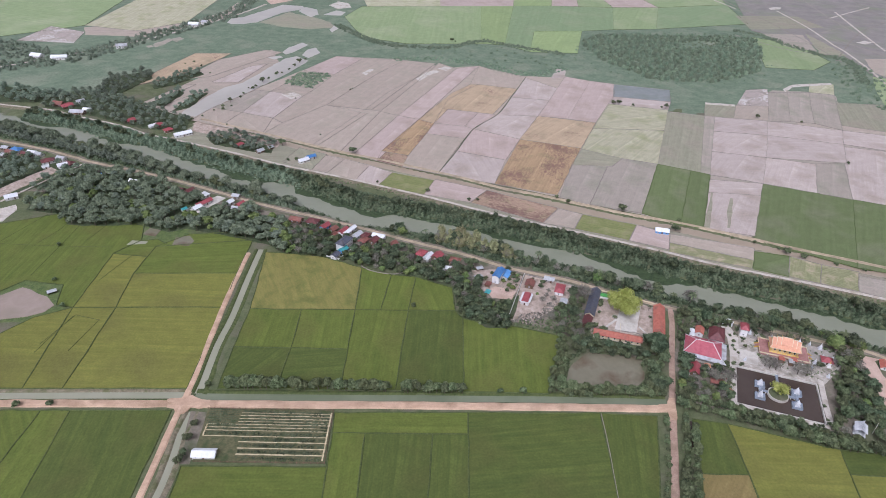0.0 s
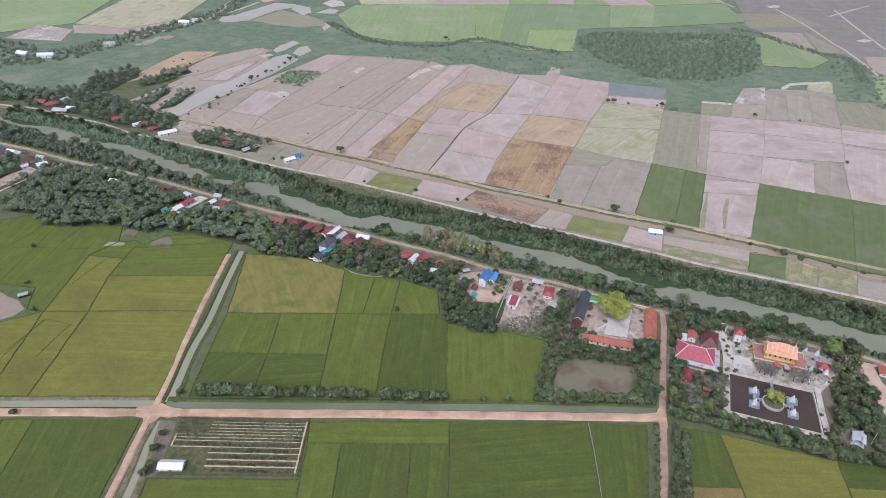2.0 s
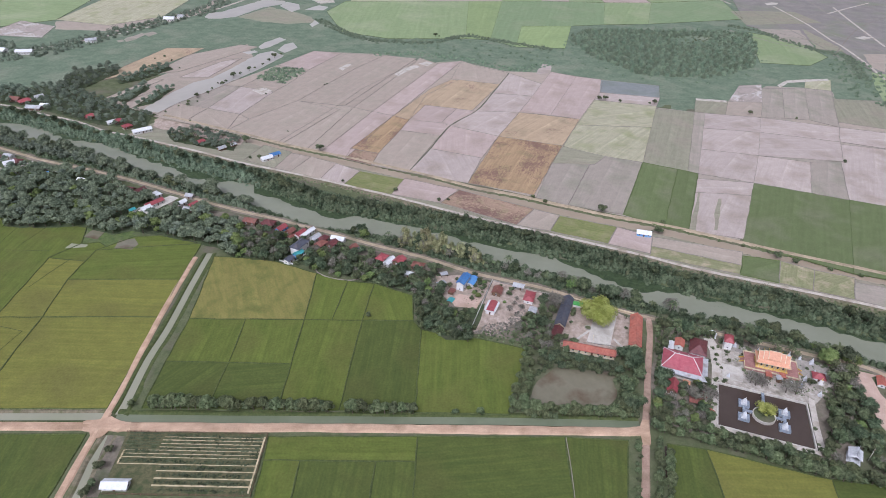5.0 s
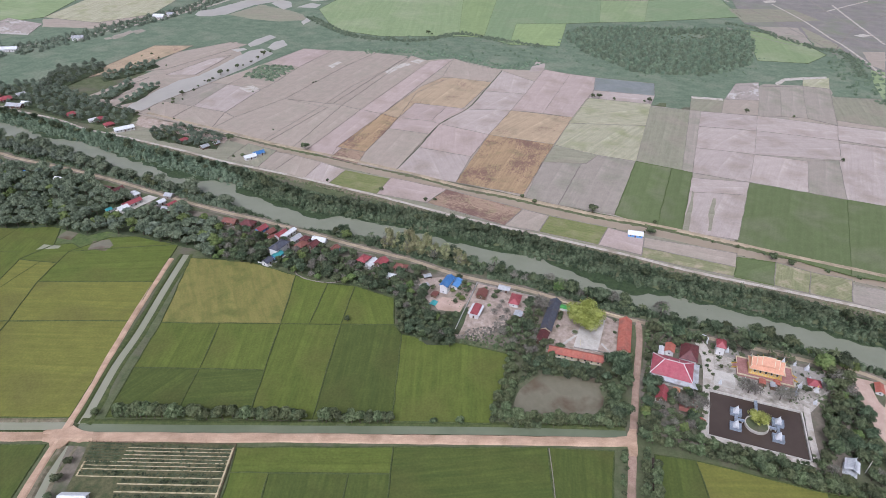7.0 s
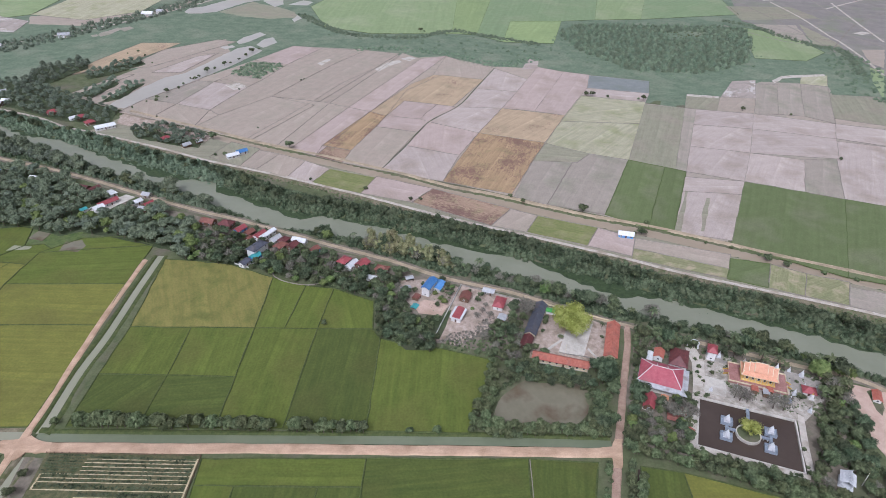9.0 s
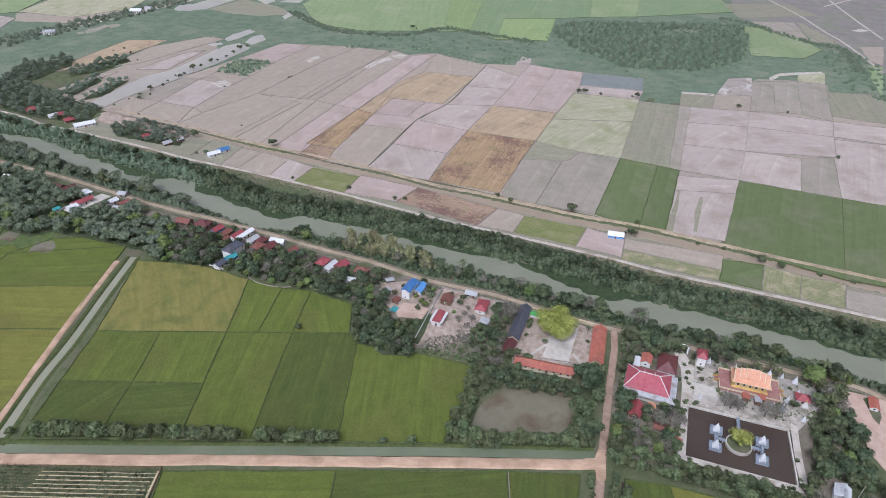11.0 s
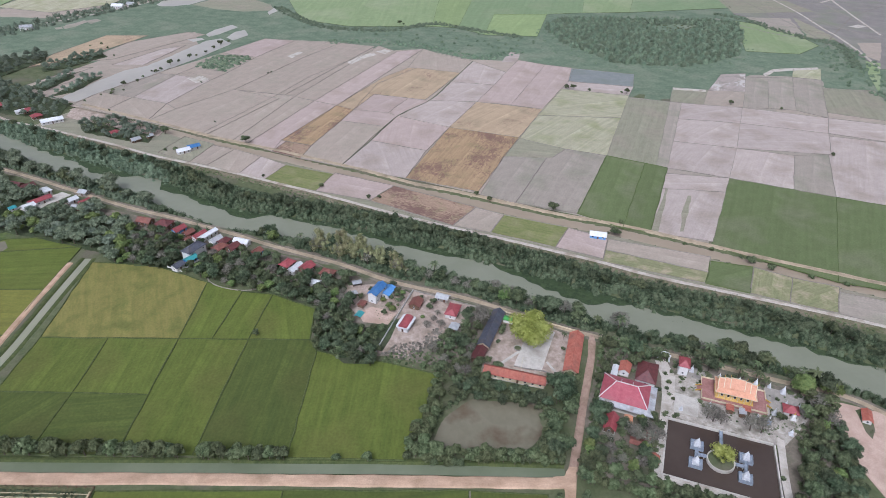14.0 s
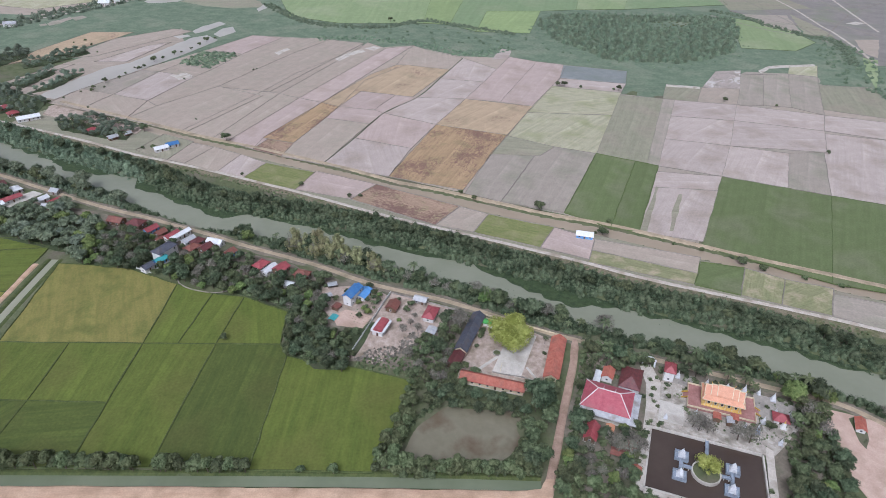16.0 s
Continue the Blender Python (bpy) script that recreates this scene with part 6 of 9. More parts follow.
def lathe(bm, profile, sides=12, square=False):
    rings = []
    for r, z in profile:
        k = 4 if square else sides
        rings.append([bm.verts.new((r * math.cos(2 * math.pi * i / k + (math.pi / 4 if square else 0)), r * math.sin(2 * math.pi * i / k + (math.pi / 4 if square else 0)), z)) for i in range(k)])
    for a, b in zip(rings[:-1], rings[1:]):
        for i in range(len(a)):
            bm.faces.new((a[i - 1], a[i], b[i], b[i - 1]))
    bm.faces.new(rings[0][::-1])
    bm.faces.new(rings[-1])


def stupa(x, y, size, turn, material="stone_white", spire="stone_white", label="small weathered white stupa with a pointed spire"):
    root = thing("stupa", x, y, 0.0, turn, label, "stupa", "stupas round the temple")
    s = size
    bm = bmesh.new()
    lathe(bm, [(1.5 * s, -0.2), (1.5 * s, 0.5 * s), (1.25 * s, 0.55 * s), (1.25 * s, 1.0 * s), (1.0 * s, 1.05 * s), (1.0 * s, 1.5 * s)], square=True)
    part("base", bm, M[material], root)
    bm = bmesh.new()
    lathe(bm, [(0.8 * s, 1.48 * s), (0.85 * s, 1.7 * s), (0.75 * s, 2.1 * s), (0.5 * s, 2.6 * s), (0.36 * s, 2.8 * s)])
    part("bell", bm, M[material], root)
    bm = bmesh.new()
    lathe(bm, [(0.34 * s, 2.78 * s), (0.38 * s, 2.95 * s), (0.24 * s, 3.1 * s), (0.14 * s, 3.7 * s), (0.03 * s, 4.5 * s)])
    part("spire", bm, M[spire], root)
    KEEP_OUT.append((x, y, 1.6 * s))
    return root


def boundary_wall(name, pts, height, material, label, gap=4.0, thick=0.12):
    """A masonry wall of panels between posts."""
    root = thing(name, pts[0][0], pts[0][1], 0, 0, label, "wall")
    ox, oy = pts[0]
    for (ax, ay), (bx, by) in zip(pts[:-1], pts[1:]):
        n = max(1, round(math.hypot(bx - ax, by - ay) / gap))
        a = math.atan2(by - ay, bx - ax)
        for i in range(n):
            p, q = ((ax + (bx - ax) * k / n - ox, ay + (by - ay) * k / n - oy) for k in (i, i + 1))
            bm = bmesh.new()
            l = math.hypot(q[0] - p[0], q[1] - p[1])
            box(bm, 0.15, l - 0.15, -thick / 2, thick / 2, -0.3, height)
            bmesh.ops.transform(bm, matrix=pose(p[0], p[1], 0, 0, 0, math.degrees(a)), verts=bm.verts)
            part("panel", bm, M[material], root)
            bm = bmesh.new()
            box(bm, -0.15, 0.15, -0.15, 0.15, -0.3, height + 0.2)
            bmesh.ops.transform(bm, matrix=pose(p[0], p[1], 0, 0, 0, math.degrees(a)), verts=bm.verts)
            part("post", bm, M[material], root)
    return root


yard_no = 0


def yard(kind, pts, label, z=0.14, jitter=0.8):
    global yard_no
    yard_no += 1
    return tagged(sheet("yard", pts, z + 0.008 * yard_no, M[kind], 5.0, jitter), label, "yard", kind="structure")


A0, A1 = -19.0, 72.0      # the two directions of the river-side plots

# ---- the temple ----
yard("earth", [(158.2, 325.6), (191.4, 323.6), (251, 300.5), (250.5, 286.1), (232.8, 285.4), (219.8, 295), (178.4, 279.2), (163.6, 240), (136.5, 248.5), (142.5, 281.6)], "dusty temple grounds under the trees", 0.06, 1.0)
yard("earth", [(232.8, 285.4), (256.4, 294), (250.3, 258.1), (229.1, 228.7), (209.2, 222.3), (214.1, 239.9), (222.6, 261.4)], "dusty ground under the trees beside the pond", 0.06, 1.0)
yard("court", [(179.5, 280.4), (221.8, 266.6), (231, 297), (203, 305), (191, 307), (184, 293)], "grey dusty temple court with scattered paving", 0.12, 0.4)
yard("sand", [(183.6, 316.5), (189.2, 318), (190.5, 306), (186.5, 292), (179.2, 280.4), (167.6, 247.2), (164.8, 248.6), (175.5, 279), (180.5, 293), (183.5, 305)], "pale sandy temple drive beside the pond", 0.14, 0.5)
yard("sand", [(168.5, 249.0), (167.0, 246.2), (212.6, 231.6), (213.4, 234.0)], "pale sandy path along the pond's south side", 0.16, 0.4)
yard("sand", [(222.4, 265.6), (212.6, 234.6), (215.6, 233.6), (226.5, 268.0), (224.5, 270)], "pale sandy path beside the temple pond", 0.15, 0.5)
yard("concrete", [(183, 283), (193, 280), (197, 291), (187, 295)], "pale concrete terrace beside the temple pond", 0.2, 0.1)
yard("court", [(217.0, 267.3), (222.6, 277.9), (231.0, 289.3), (241.7, 296.0), (251.5, 294.3), (246.9, 283.9), (232.4, 270.7), (225.4, 264.9)], "grey stony ground with stupas east of the temple", 0.12, 0.5)
yard("grey_wall", [(196, 314), (208, 309.5), (205, 303), (194, 306.5)], "grey gravelled court behind the temple", 0.18, 0.6)
yard("grey_wall", [(231, 301), (247, 295), (243, 281), (228, 286)], "grey stony ground among stupas", 0.18, 0.6)
KEEP_OUT.extend([(200, 278, 7), (211, 274, 7), (191, 281, 6), (219, 272, 5), (236, 290, 8), (231, 281, 6), (240, 283, 6), (213, 293, 14), (200, 299, 8), (226, 290, 8), (186, 300, 6), (182, 288, 6), (190, 287, 7), (177, 262, 5), (227.5, 270, 5), (225, 262, 5), (222, 252, 5), (218.5, 243, 4.5), (186, 312, 4)])


def pond_edge():
    pts = POND_TEMPLE
    root = thing("pond_wall", 0, 0, 0, 0, "low concrete retaining wall round the temple pond", "wall")
    cx, cy = sum(q[0] for q in pts) / 4, sum(q[1] for q in pts) / 4
    for (ax, ay), (bx, by) in zip(pts, pts[1:] + pts[:1]):
        bm = bmesh.new()
        l = math.hypot(bx - ax, by - ay)
        box(bm, -0.35, l + 0.35, -0.35, 0.35, -1.8, 0.35)
        bmesh.ops.transform(bm, matrix=pose(ax, ay, 0, 0, 0, math.degrees(math.atan2(by - ay, bx - ax))), verts=bm.verts)
        part("wall_side", bm, M["concrete"], root)
    return root


pond_edge()


def great_hall(x, y, turn):
    """The assembly hall: white walls, a wide pale lower roof and a big crimson hip roof with white ridges."""
    root = thing("assembly_hall", x, y, 0.02, turn, "large assembly hall with crimson hip roof and white ridges", "hall")
    bm = bmesh.new()
    box(bm, -11.2, 12.4, -9.9, 9.0, -0.2, 0.5)
    part("plinth", bm, M["concrete"], root)
    bm = bmesh.new()
    walls_mesh(bm, 19.5, 15.0, 0.5, 4.4)
    part("wall", bm, M["white_paint"], root)
    for i in range(7):
        for s in (-1, 1):
            bm = bmesh.new()
            box(bm, -10.5 + 3.5 * i - 0.18, -10.5 + 3.5 * i + 0.18, s * 8.4 - 0.18, s * 8.4 + 0.18, 0.5, 3.9)
            part("column", bm, M["white_paint"], root)
    bm = bmesh.new()
    v = [bm.verts.new(p) for z, e in ((3.75, 0), (3.62, 0)) for p in ((-10.9, -11.2, z), (13.8, -11.2, z), (13.8, 8.6, z), (-10.9, 8.6, z), (-9.2, -7.3, z + 0.9), (9.4, -7.3, z + 0.9), (9.4, 7.3, z + 0.9), (-9.2, 7.3, z + 0.9))]
    for k in range(4):
        j = (k + 1) % 4
        bm.faces.new((v[k], v[j], v[4 + j], v[4 + k]))
        bm.faces.new((v[8 + k], v[12 + k], v[12 + j], v[8 + j]))
        bm.faces.new((v[k], v[8 + k], v[8 + j], v[j]))
    part("lower_roof", bm, M["roof_tin"], root, "pale grey sheet-metal lower roof")
    bm = bmesh.new()
    top = roof_mesh(bm, 20.6, 15.6, 4.9, 4.3, 0.5, 9.5)
    rf = part("roof", bm, M["roof_crimson"], root, "crimson hip roof")
    bm = bmesh.new()
    ridge_caps(bm, top, 0.17)
    part("ridge_cap", bm, M["white_paint"], rf, "white ridge trim")
    for px in (-2.6, 2.6):
        bm = bmesh.new()
        beam(bm, (px, 0.4, 9.15), (px, 4.2, 7.05), 0.14, 0.14)
        part("roof_rib", bm, M["white_paint"], rf)
    for i in range(5):
        add_window(root, -8 + 4 * i, -7.5, 2.4, 1.6, 1.8, "s")
        add_window(root, -8 + 4 * i, 7.5, 2.4, 1.6, 1.8, "n")
    for py in (-4, 0, 4):
        add_door(root, 9.75, py, 0.5, 1.6, 2.4, "e")
    for py in (-6.5, 3.5):
        for k in range(4):
            bm = bmesh.new()
            box(bm, 12.4 + 0.35 * k, 12.75 + 0.35 * k, py, py + 2.6, -0.1, 0.5 - 0.13 * (k + 1))
            part("step", bm, M["paving"], root)
    KEEP_OUT.append((x, y, 13.5))
    return root


great_hall(162.0, 290.6, -20.5)


def vihara(x, y, turn):
    """The temple: terrace with balustrade, yellow hall, colonnade, and stepped orange roofs edged in cream."""
    root = thing("temple", x, y, 0.02, turn, "ornate yellow temple with tiered orange tile roofs on a tiled terrace", "temple")
    bm = bmesh.new()
    box(bm, -14.2, 14.2, -7.4, 7.4, -0.2, 1.2)
    part("terrace", bm, M["paving"], root, "red-tiled terrace")
    for x0, x1, y0, y1 in ((-14.2, 14.2, -7.4, -7.15), (-14.2, 14.2, 7.15, 7.4), (-14.2, -13.95, -7.15, -1.6), (-14.2, -13.95, 1.6, 7.15), (13.95, 14.2, -7.15, -1.6), (13.95, 14.2, 1.6, 7.15)):
        bm = bmesh.new()
        box(bm, x0, x1, y0, y1, 1.2, 2.0)
        part("balustrade", bm, M["cream_paint"], root)
    bm = bmesh.new()
    walls_mesh(bm, 15.5, 7.6, 1.2, 6.0)
    part("wall", bm, M["yellow_paint"], root, "yellow painted wall")
    bm = bmesh.new()
    box(bm, -8.3, 8.3, -4.6, 4.6, 1.2, 1.65)
    part("plinth", bm, M["yellow_paint"], root)
    for i in range(5):
        for y0, face in ((-3.8, "s"), (3.8, "n")):
            add_window(root, -5.6 + 2.8 * i, y0, 3.7, 1.15, 2.3, face)
    for i in range(6):
        for s in (-1, 1):
            bm = bmesh.new()
            box(bm, -7.0 + 2.8 * i - 0.16, -7.0 + 2.8 * i + 0.16, s * 4.35 - 0.16, s * 4.35 + 0.16, 1.65, 5.6)
            part("column", bm, M["cream_paint"], root)
    for s, face in ((-1, "w"), (1, "e")):
        add_door(root, s * 7.75, 0, 1.25, 1.6, 2.9, face)
    # skirt roof, then three stepped gables
    bm = bmesh.new()
    rings = [((-9.0, 9.0, -5.4, 5.4), 5.4), ((-7.6, 7.6, -3.3, 3.3), 6.9)]
    v = [bm.verts.new(p) for d in (0, -0.14) for (x0, x1, y0, y1), z in rings for p in ((x0, y0, z + d), (x1, y0, z + d), (x1, y1, z + d), (x0, y1, z + d))]
    for k in range(4):
        j = (k + 1) % 4
        bm.faces.new((v[k], v[j], v[4 + j], v[4 + k]))
        bm.faces.new((v[8 + k], v[12 + k], v[12 + j], v[8 + j]))
        bm.faces.new((v[k], v[8 + k], v[8 + j], v[j]))
    rf = part("lower_roof", bm, M["roof_orange"], root, "orange tiled skirt roof")
    bm = bmesh.new()
    for k in range(4):
        beam(bm, v_at(rings, 0, k), v_at(rings, 1, k), 0.13, 0.13)
        beam(bm, v_at(rings, 0, k), v_at(rings, 0, (k + 1) % 4), 0.09, 0.12)
    part("eave_trim", bm, M["cream_paint"], rf)
    for length, lift in ((15.6, 0.0), (10.6, 0.65), (5.6, 1.25)):
        bm = bmesh.new()
        top = roof_mesh(bm, length, 6.0, 6.7 + lift, 3.3, 0.35)
        r = part("roof", bm, M["roof_orange"], root, "glazed orange tile roof")
        bm = bmesh.new()
        beam(bm, top[4], top[5], 0.15, 0.15)
        for i, j in ((0, 4), (3, 4), (1, 5), (2, 5)):
            beam(bm, top[i], top[j], 0.14, 0.14)
        part("ridge_trim", bm, M["cream_paint"], r, "cream ridge trim")
        for s in (-1, 1):
            bm = bmesh.new()
            xx = s * length / 2
            q = [bm.verts.new(p) for e in (0, -0.15 * s) for p in ((xx + e, -2.9, 6.7 + lift), (xx + e, 2.9, 6.7 + lift), (xx + e, 0, 9.9 + lift))]
            for f in ((0, 1, 2), (5, 4, 3), (0, 3, 4, 1), (1, 4, 5, 2), (2, 5, 3, 0)):
                bm.faces.new([q[i] for i in f])
            part("gable", bm, M["yellow_paint"], r)
            bm = bmesh.new()
            beam(bm, (s * (length / 2 + 0.35), 0, 10.0 + lift), (s * (length / 2 + 0.9), 0, 11.2 + lift), 0.08, 0.08)
            part("finial", bm, M["gold"], r, "gilded horn finial")
    for s in (-1, 1):
        for k in range(6):
            bm = bmesh.new()
            x0, x1 = sorted((s * (14.2 + 0.36 * k), s * (14.56 + 0.36 * k)))
            box(bm, x0, x1, -1.5, 1.5, -0.1, 1.2 - 0.19 * (k + 1))
            part("step", bm, M["paving"], root)
        for q in (-1.75, 1.75):
            bm = bmesh.new()
            beam(bm, (s * 14.1, q, 1.6), (s * 16.6, q, 0.4), 0.16, 0.3)
            part("stair_rail", bm, M["gold"], root, "long golden serpent-like stair rail")
    return root


def v_at(rings, level, k):
    (x0, x1, y0, y1), z = rings[level]
    return ((x0, y0, z), (x1, y0, z), (x1, y1, z), (x0, y1, z))[k]


vihara(213.6, 293.4, -18.0)
house(176.0, 305.0, 13.5, 8.6, 69, "roof_maroon", "white_paint", 3.6, 3.2, True, label="monks' house with a maroon hip roof and white walls")
house(166.2, 308.2, 6.4, 4.4, 68, "roof_tile", "white_paint", 3.2, label="small white building with an orange tiled roof")
shed(161.0, 306.5, 7.0, 2.4, 68, "roof_white", 2.6, "narrow shed with a white sheet roof")
house(152.2, 273.6, 8.4, 4.5, 67, "roof_red", "wood_wall", 2.8, 1.9, label="small chapel with a steep crimson gable roof")
shed(160.2, 275.6, 4.0, 3.0, 70, "roof_orange", 2.6, "tiny garden pavilion with an orange roof")
house(195.0, 309.6, 6.0, 4.2, 70, "roof_red", "white_paint", 6.2, 2.2, True, label="two-storey white gate house with a crimson hip roof", windows=True)
house(166.0, 254.5, 4.2, 3.2, 70, "roof_tile", "white_paint", 2.5, label="small white toilet block with a terracotta roof")


def gate_arch(x, y, turn):
    root = thing("gate_arch", x, y, 0, turn, "white arched temple gate with a domed top", "gate")
    for s in (-1, 1):
        bm = bmesh.new()
        lathe(bm, [(0.75, -0.2), (0.75, 0.6), (0.55, 0.7), (0.55, 3.6), (0.8, 3.8), (0.2, 4.6)], square=True)
        bmesh.ops.translate(bm, verts=bm.verts, vec=(s * 2.8, 0, 0))
        part("pillar", bm, M["stone_white"], root)
    bm = bmesh.new()
    for k in range(8):
        a, b = math.pi * k / 8, math.pi * (k + 1) / 8
        beam(bm, (2.6 * math.cos(a), 0, 3.6 + 1.7 * math.sin(a)), (2.6 * math.cos(b), 0, 3.6 + 1.7 * math.sin(b)), 0.45, 0.4)
    part("arch", bm, M["stone_white"], root)


gate_arch(187.5, 317.0, -18)
for sx, sy, size in ((199.5, 309.5, 1.0), (226.8, 300.5, 1.25), (238.5, 296.5, 1.15), (233.5, 300.0, 0.8), (220.5, 303.5, 0.8), (212.0, 306.0, 0.7), (228.5, 283.0, 1.0),
                     (223.5, 277.6, 1.2), (200.3, 286.5, 0.9), (219.5, 280.2, 0.8), (186.5, 284.2, 0.8), (236.5, 289.0, 0.7), (241.5, 287.0, 0.8), (231.0, 271.5, 0.9)):
    stupa(sx, sy, size, A0, "stone_white" if size != 1.2 else "stone_blue")
stupa(236.0, 280.5, 1.1, A0, "white_paint", "gold", "white stupa with a gilded pointed spire")
house(236.3, 284.4, 5.2, 4.0, A0, "roof_red", "white_paint", 2.8, 1.6, True, label="small shrine with a crimson upswept roof", over=0.9)
for sx, sy in ((208.5, 284.3), (213.5, 282.0), (216.0, 283.8)):
    shed(sx, sy, 3.2, 2.6, A1, "roof_tile" if sx < 210 or sx > 215 else "roof_tin", 2.6, "small offering pavilion beside the temple terrace")


def pond_shrine(x, y, turn):
    """A shrine on its own platform in the pond."""
    root = thing("pond_shrine", x, y, 0, turn, "white sculpted shrine on a railed platform in the pond", "shrine", "shrines in the temple pond")
    bm = bmesh.new()
    box(bm, -2.7, 2.7, -2.3, 2.3, -2.6, 0.25)
    part("platform", bm, M["stone_blue"], root, "blue-grey stone platform")
    for x0, x1, y0, y1 in ((-2.7, 2.7, -2.3, -2.15), (-2.7, 2.7, 2.15, 2.3), (-2.7, -2.55, -2.15, 2.15), (2.55, 2.7, -2.15, 2.15)):
        bm = bmesh.new()
        box(bm, x0, x1, y0, y1, 0.25, 0.8)
        part("railing", bm, M["stone_blue"], root)
    bm = bmesh.new()
    lathe(bm, [(2.0, 0.2), (2.0, 0.7), (1.6, 0.8), (1.6, 1.3)], square=True)
    part("plinth", bm, M["stone_white"], root)
    bm = bmesh.new()
    lathe(bm, [(1.2, 1.25), (1.35, 1.7), (1.0, 2.3), (1.05, 2.6), (0.6, 3.1), (0.66, 3.4), (0.25, 3.9), (0.12, 4.6)], 10)
    part("spire", bm, M["stone_white"], root)


shr = [(187.5, 264.4), (183.8, 255.0), (206.0, 258.0), (202.0, 248.2)]
for sx, sy in shr:
    pond_shrine(sx, sy, A0)


def island(x, y):
    root = thing("pond_island", x, y, 0, 0, "round planted island with a pale kerb in the pond", "island")
    ring = [(math.cos(i * math.pi / 12), math.sin(i * math.pi / 12)) for i in range(24)]
    bm = bmesh.new()
    prism(bm, [(5.2 * u, 5.2 * v) for u, v in ring], -2.6, 0.25)
    part("soil", bm, M["ground"], root)
    for i in range(24):
        (u, v), (s, t) = ring[i], ring[(i + 1) % 24]
        bm = bmesh.new()
        prism(bm, [(5.2 * u, 5.2 * v), (5.7 * u, 5.7 * v), (5.7 * s, 5.7 * t), (5.2 * s, 5.2 * t)], -2.6, 0.75)
        part("kerb_stone", bm, M["concrete"], root)


island(194.8, 256.3)


def walkway(name, a, b, width, label):
    root = thing(name, a[0], a[1], 0, math.degrees(math.atan2(b[1] - a[1], b[0] - a[0])), label, "footbridge")
    l = math.hypot(b[0] - a[0], b[1] - a[1])
    bm = bmesh.new()
    box(bm, 0, l, -width / 2, width / 2, 0.1, 0.3)
    part("deck", bm, M["stone_blue"], root)
    for s in (-1, 1):
        bm = bmesh.new()
        box(bm, 0, l, s * width / 2 - 0.07, s * width / 2 + 0.07, 0.3, 0.85)
        part("parapet", bm, M["stone_blue"], root)
    for k in range(max(2, int(l / 3))):
        bm = bmesh.new()
        px = l * (k + 0.5) / max(2, int(l / 3))
        box(bm, px - 0.15, px + 0.15, -width / 2, width / 2, -2.6, 0.1)
        part("pier", bm, M["concrete"], root)


walkway("footbridge", (186.7, 262.2), (184.7, 257.3), 1.3, "blue-grey stone footbridge between pond shrines")
walkway("footbridge", (205.2, 255.8), (202.9, 250.6), 1.3, "blue-grey stone footbridge between pond shrines")
walkway("footbridge", (185.9, 259.4), (189.5, 258.1), 1.3, "short blue-grey stone footbridge to the island")
walkway("footbridge", (200.2, 254.6), (203.9, 253.4), 1.3, "short blue-grey stone footbridge to the island")
walkway("footbridge", (200.5, 272.3), (196.8, 261.6), 1.3, "narrow pale footbridge from the court to the island")


def chapel_south(x, y, turn):
    """A pale open hall with tiered pointed roof at the south-east corner of the temple grounds."""
    root = thing("cremation_pavilion", x, y, 0, turn, "pale blue-grey pavilion with a tiered pointed roof", "pavilion")
    bm = bmesh.new()
    box(bm, -3.4, 3.4, -3.0, 3.0, -0.2, 0.6)
    part("plinth", bm, M["stone_white"], root)
    for sx in (-1, 1):
        for sy in (-1, 1):
            bm = bmesh.new()
            box(bm, sx * 2.6 - 0.25, sx * 2.6 + 0.25, sy * 2.2 - 0.25, sy * 2.2 + 0.25, 0.6, 3.6)
            part("pillar", bm, M["stone_white"], root)
    for L, W, z, h in ((6.4, 5.6, 3.6, 1.5), (4.4, 3.8, 4.7, 1.5), (2.6, 2.2, 5.8, 1.6)):
        bm = bmesh.new()
        roof_mesh(bm, L, W, z, h, 0.4)
        part("roof", bm, M["stone_white"], root)
    bm = bmesh.new()
    lathe(bm, [(0.5, 7.0), (0.55, 7.4), (0.2, 7.9), (0.04, 9.4)])
    part("spire", bm, M["stone_white"], root)
    KEEP_OUT.append((x, y, 8))


chapel_south(*(227.1, 230.5), 60)

def utility_pole(x, y, high, turn):
    """A concrete pole with a cross-arm."""
    root = thing("utility_pole", x, y, 0, turn, "grey concrete utility pole with a short cross-arm", "pole", "utility poles")
    bm = bmesh.new()
    lathe(bm, [(0.2, -0.4), (0.17, high * 0.5), (0.12, high), (0.01, high + 0.02)], 8)
    part("shaft", bm, M["concrete"], root)
    bm = bmesh.new()
    beam(bm, (-0.8, 0, high - 0.5), (0.8, 0, high - 0.5), 0.1, 0.1)
    part("cross_arm", bm, M["wood_wall"], root)


utility_pole(233.9, 229.6, 8.5, 40)

for q, L, W, turn, words in (((167.3, 266.8), 6.0, 3.6, 60, "low derelict store with a rusty collapsed roof"), ((161.0, 263.7), 5.0, 3.4, -20, "small derelict store with a faded rusty roof")):
    shed(q[0], q[1], L, W, turn, "roof_rust", 2.2, words)

# ---- the school ----
yard("yard", [(96, 305), (127, 298), (137, 302), (149, 336), (109, 351), (102, 345)], "bare school yard of trodden pale earth")
yard("concrete", [(112.3, 309.6), (125.4, 306.0), (136.2, 336), (123.5, 340)], "pale concrete court of the school yard", 0.2, 0.15)
for px, py, r in ((112, 320, 12), (125, 320, 12), (118, 335, 12), (130, 335, 10), (105, 320, 6), (135, 315, 8), (104, 340, 6)):
    KEEP_OUT.append((px, py, r))


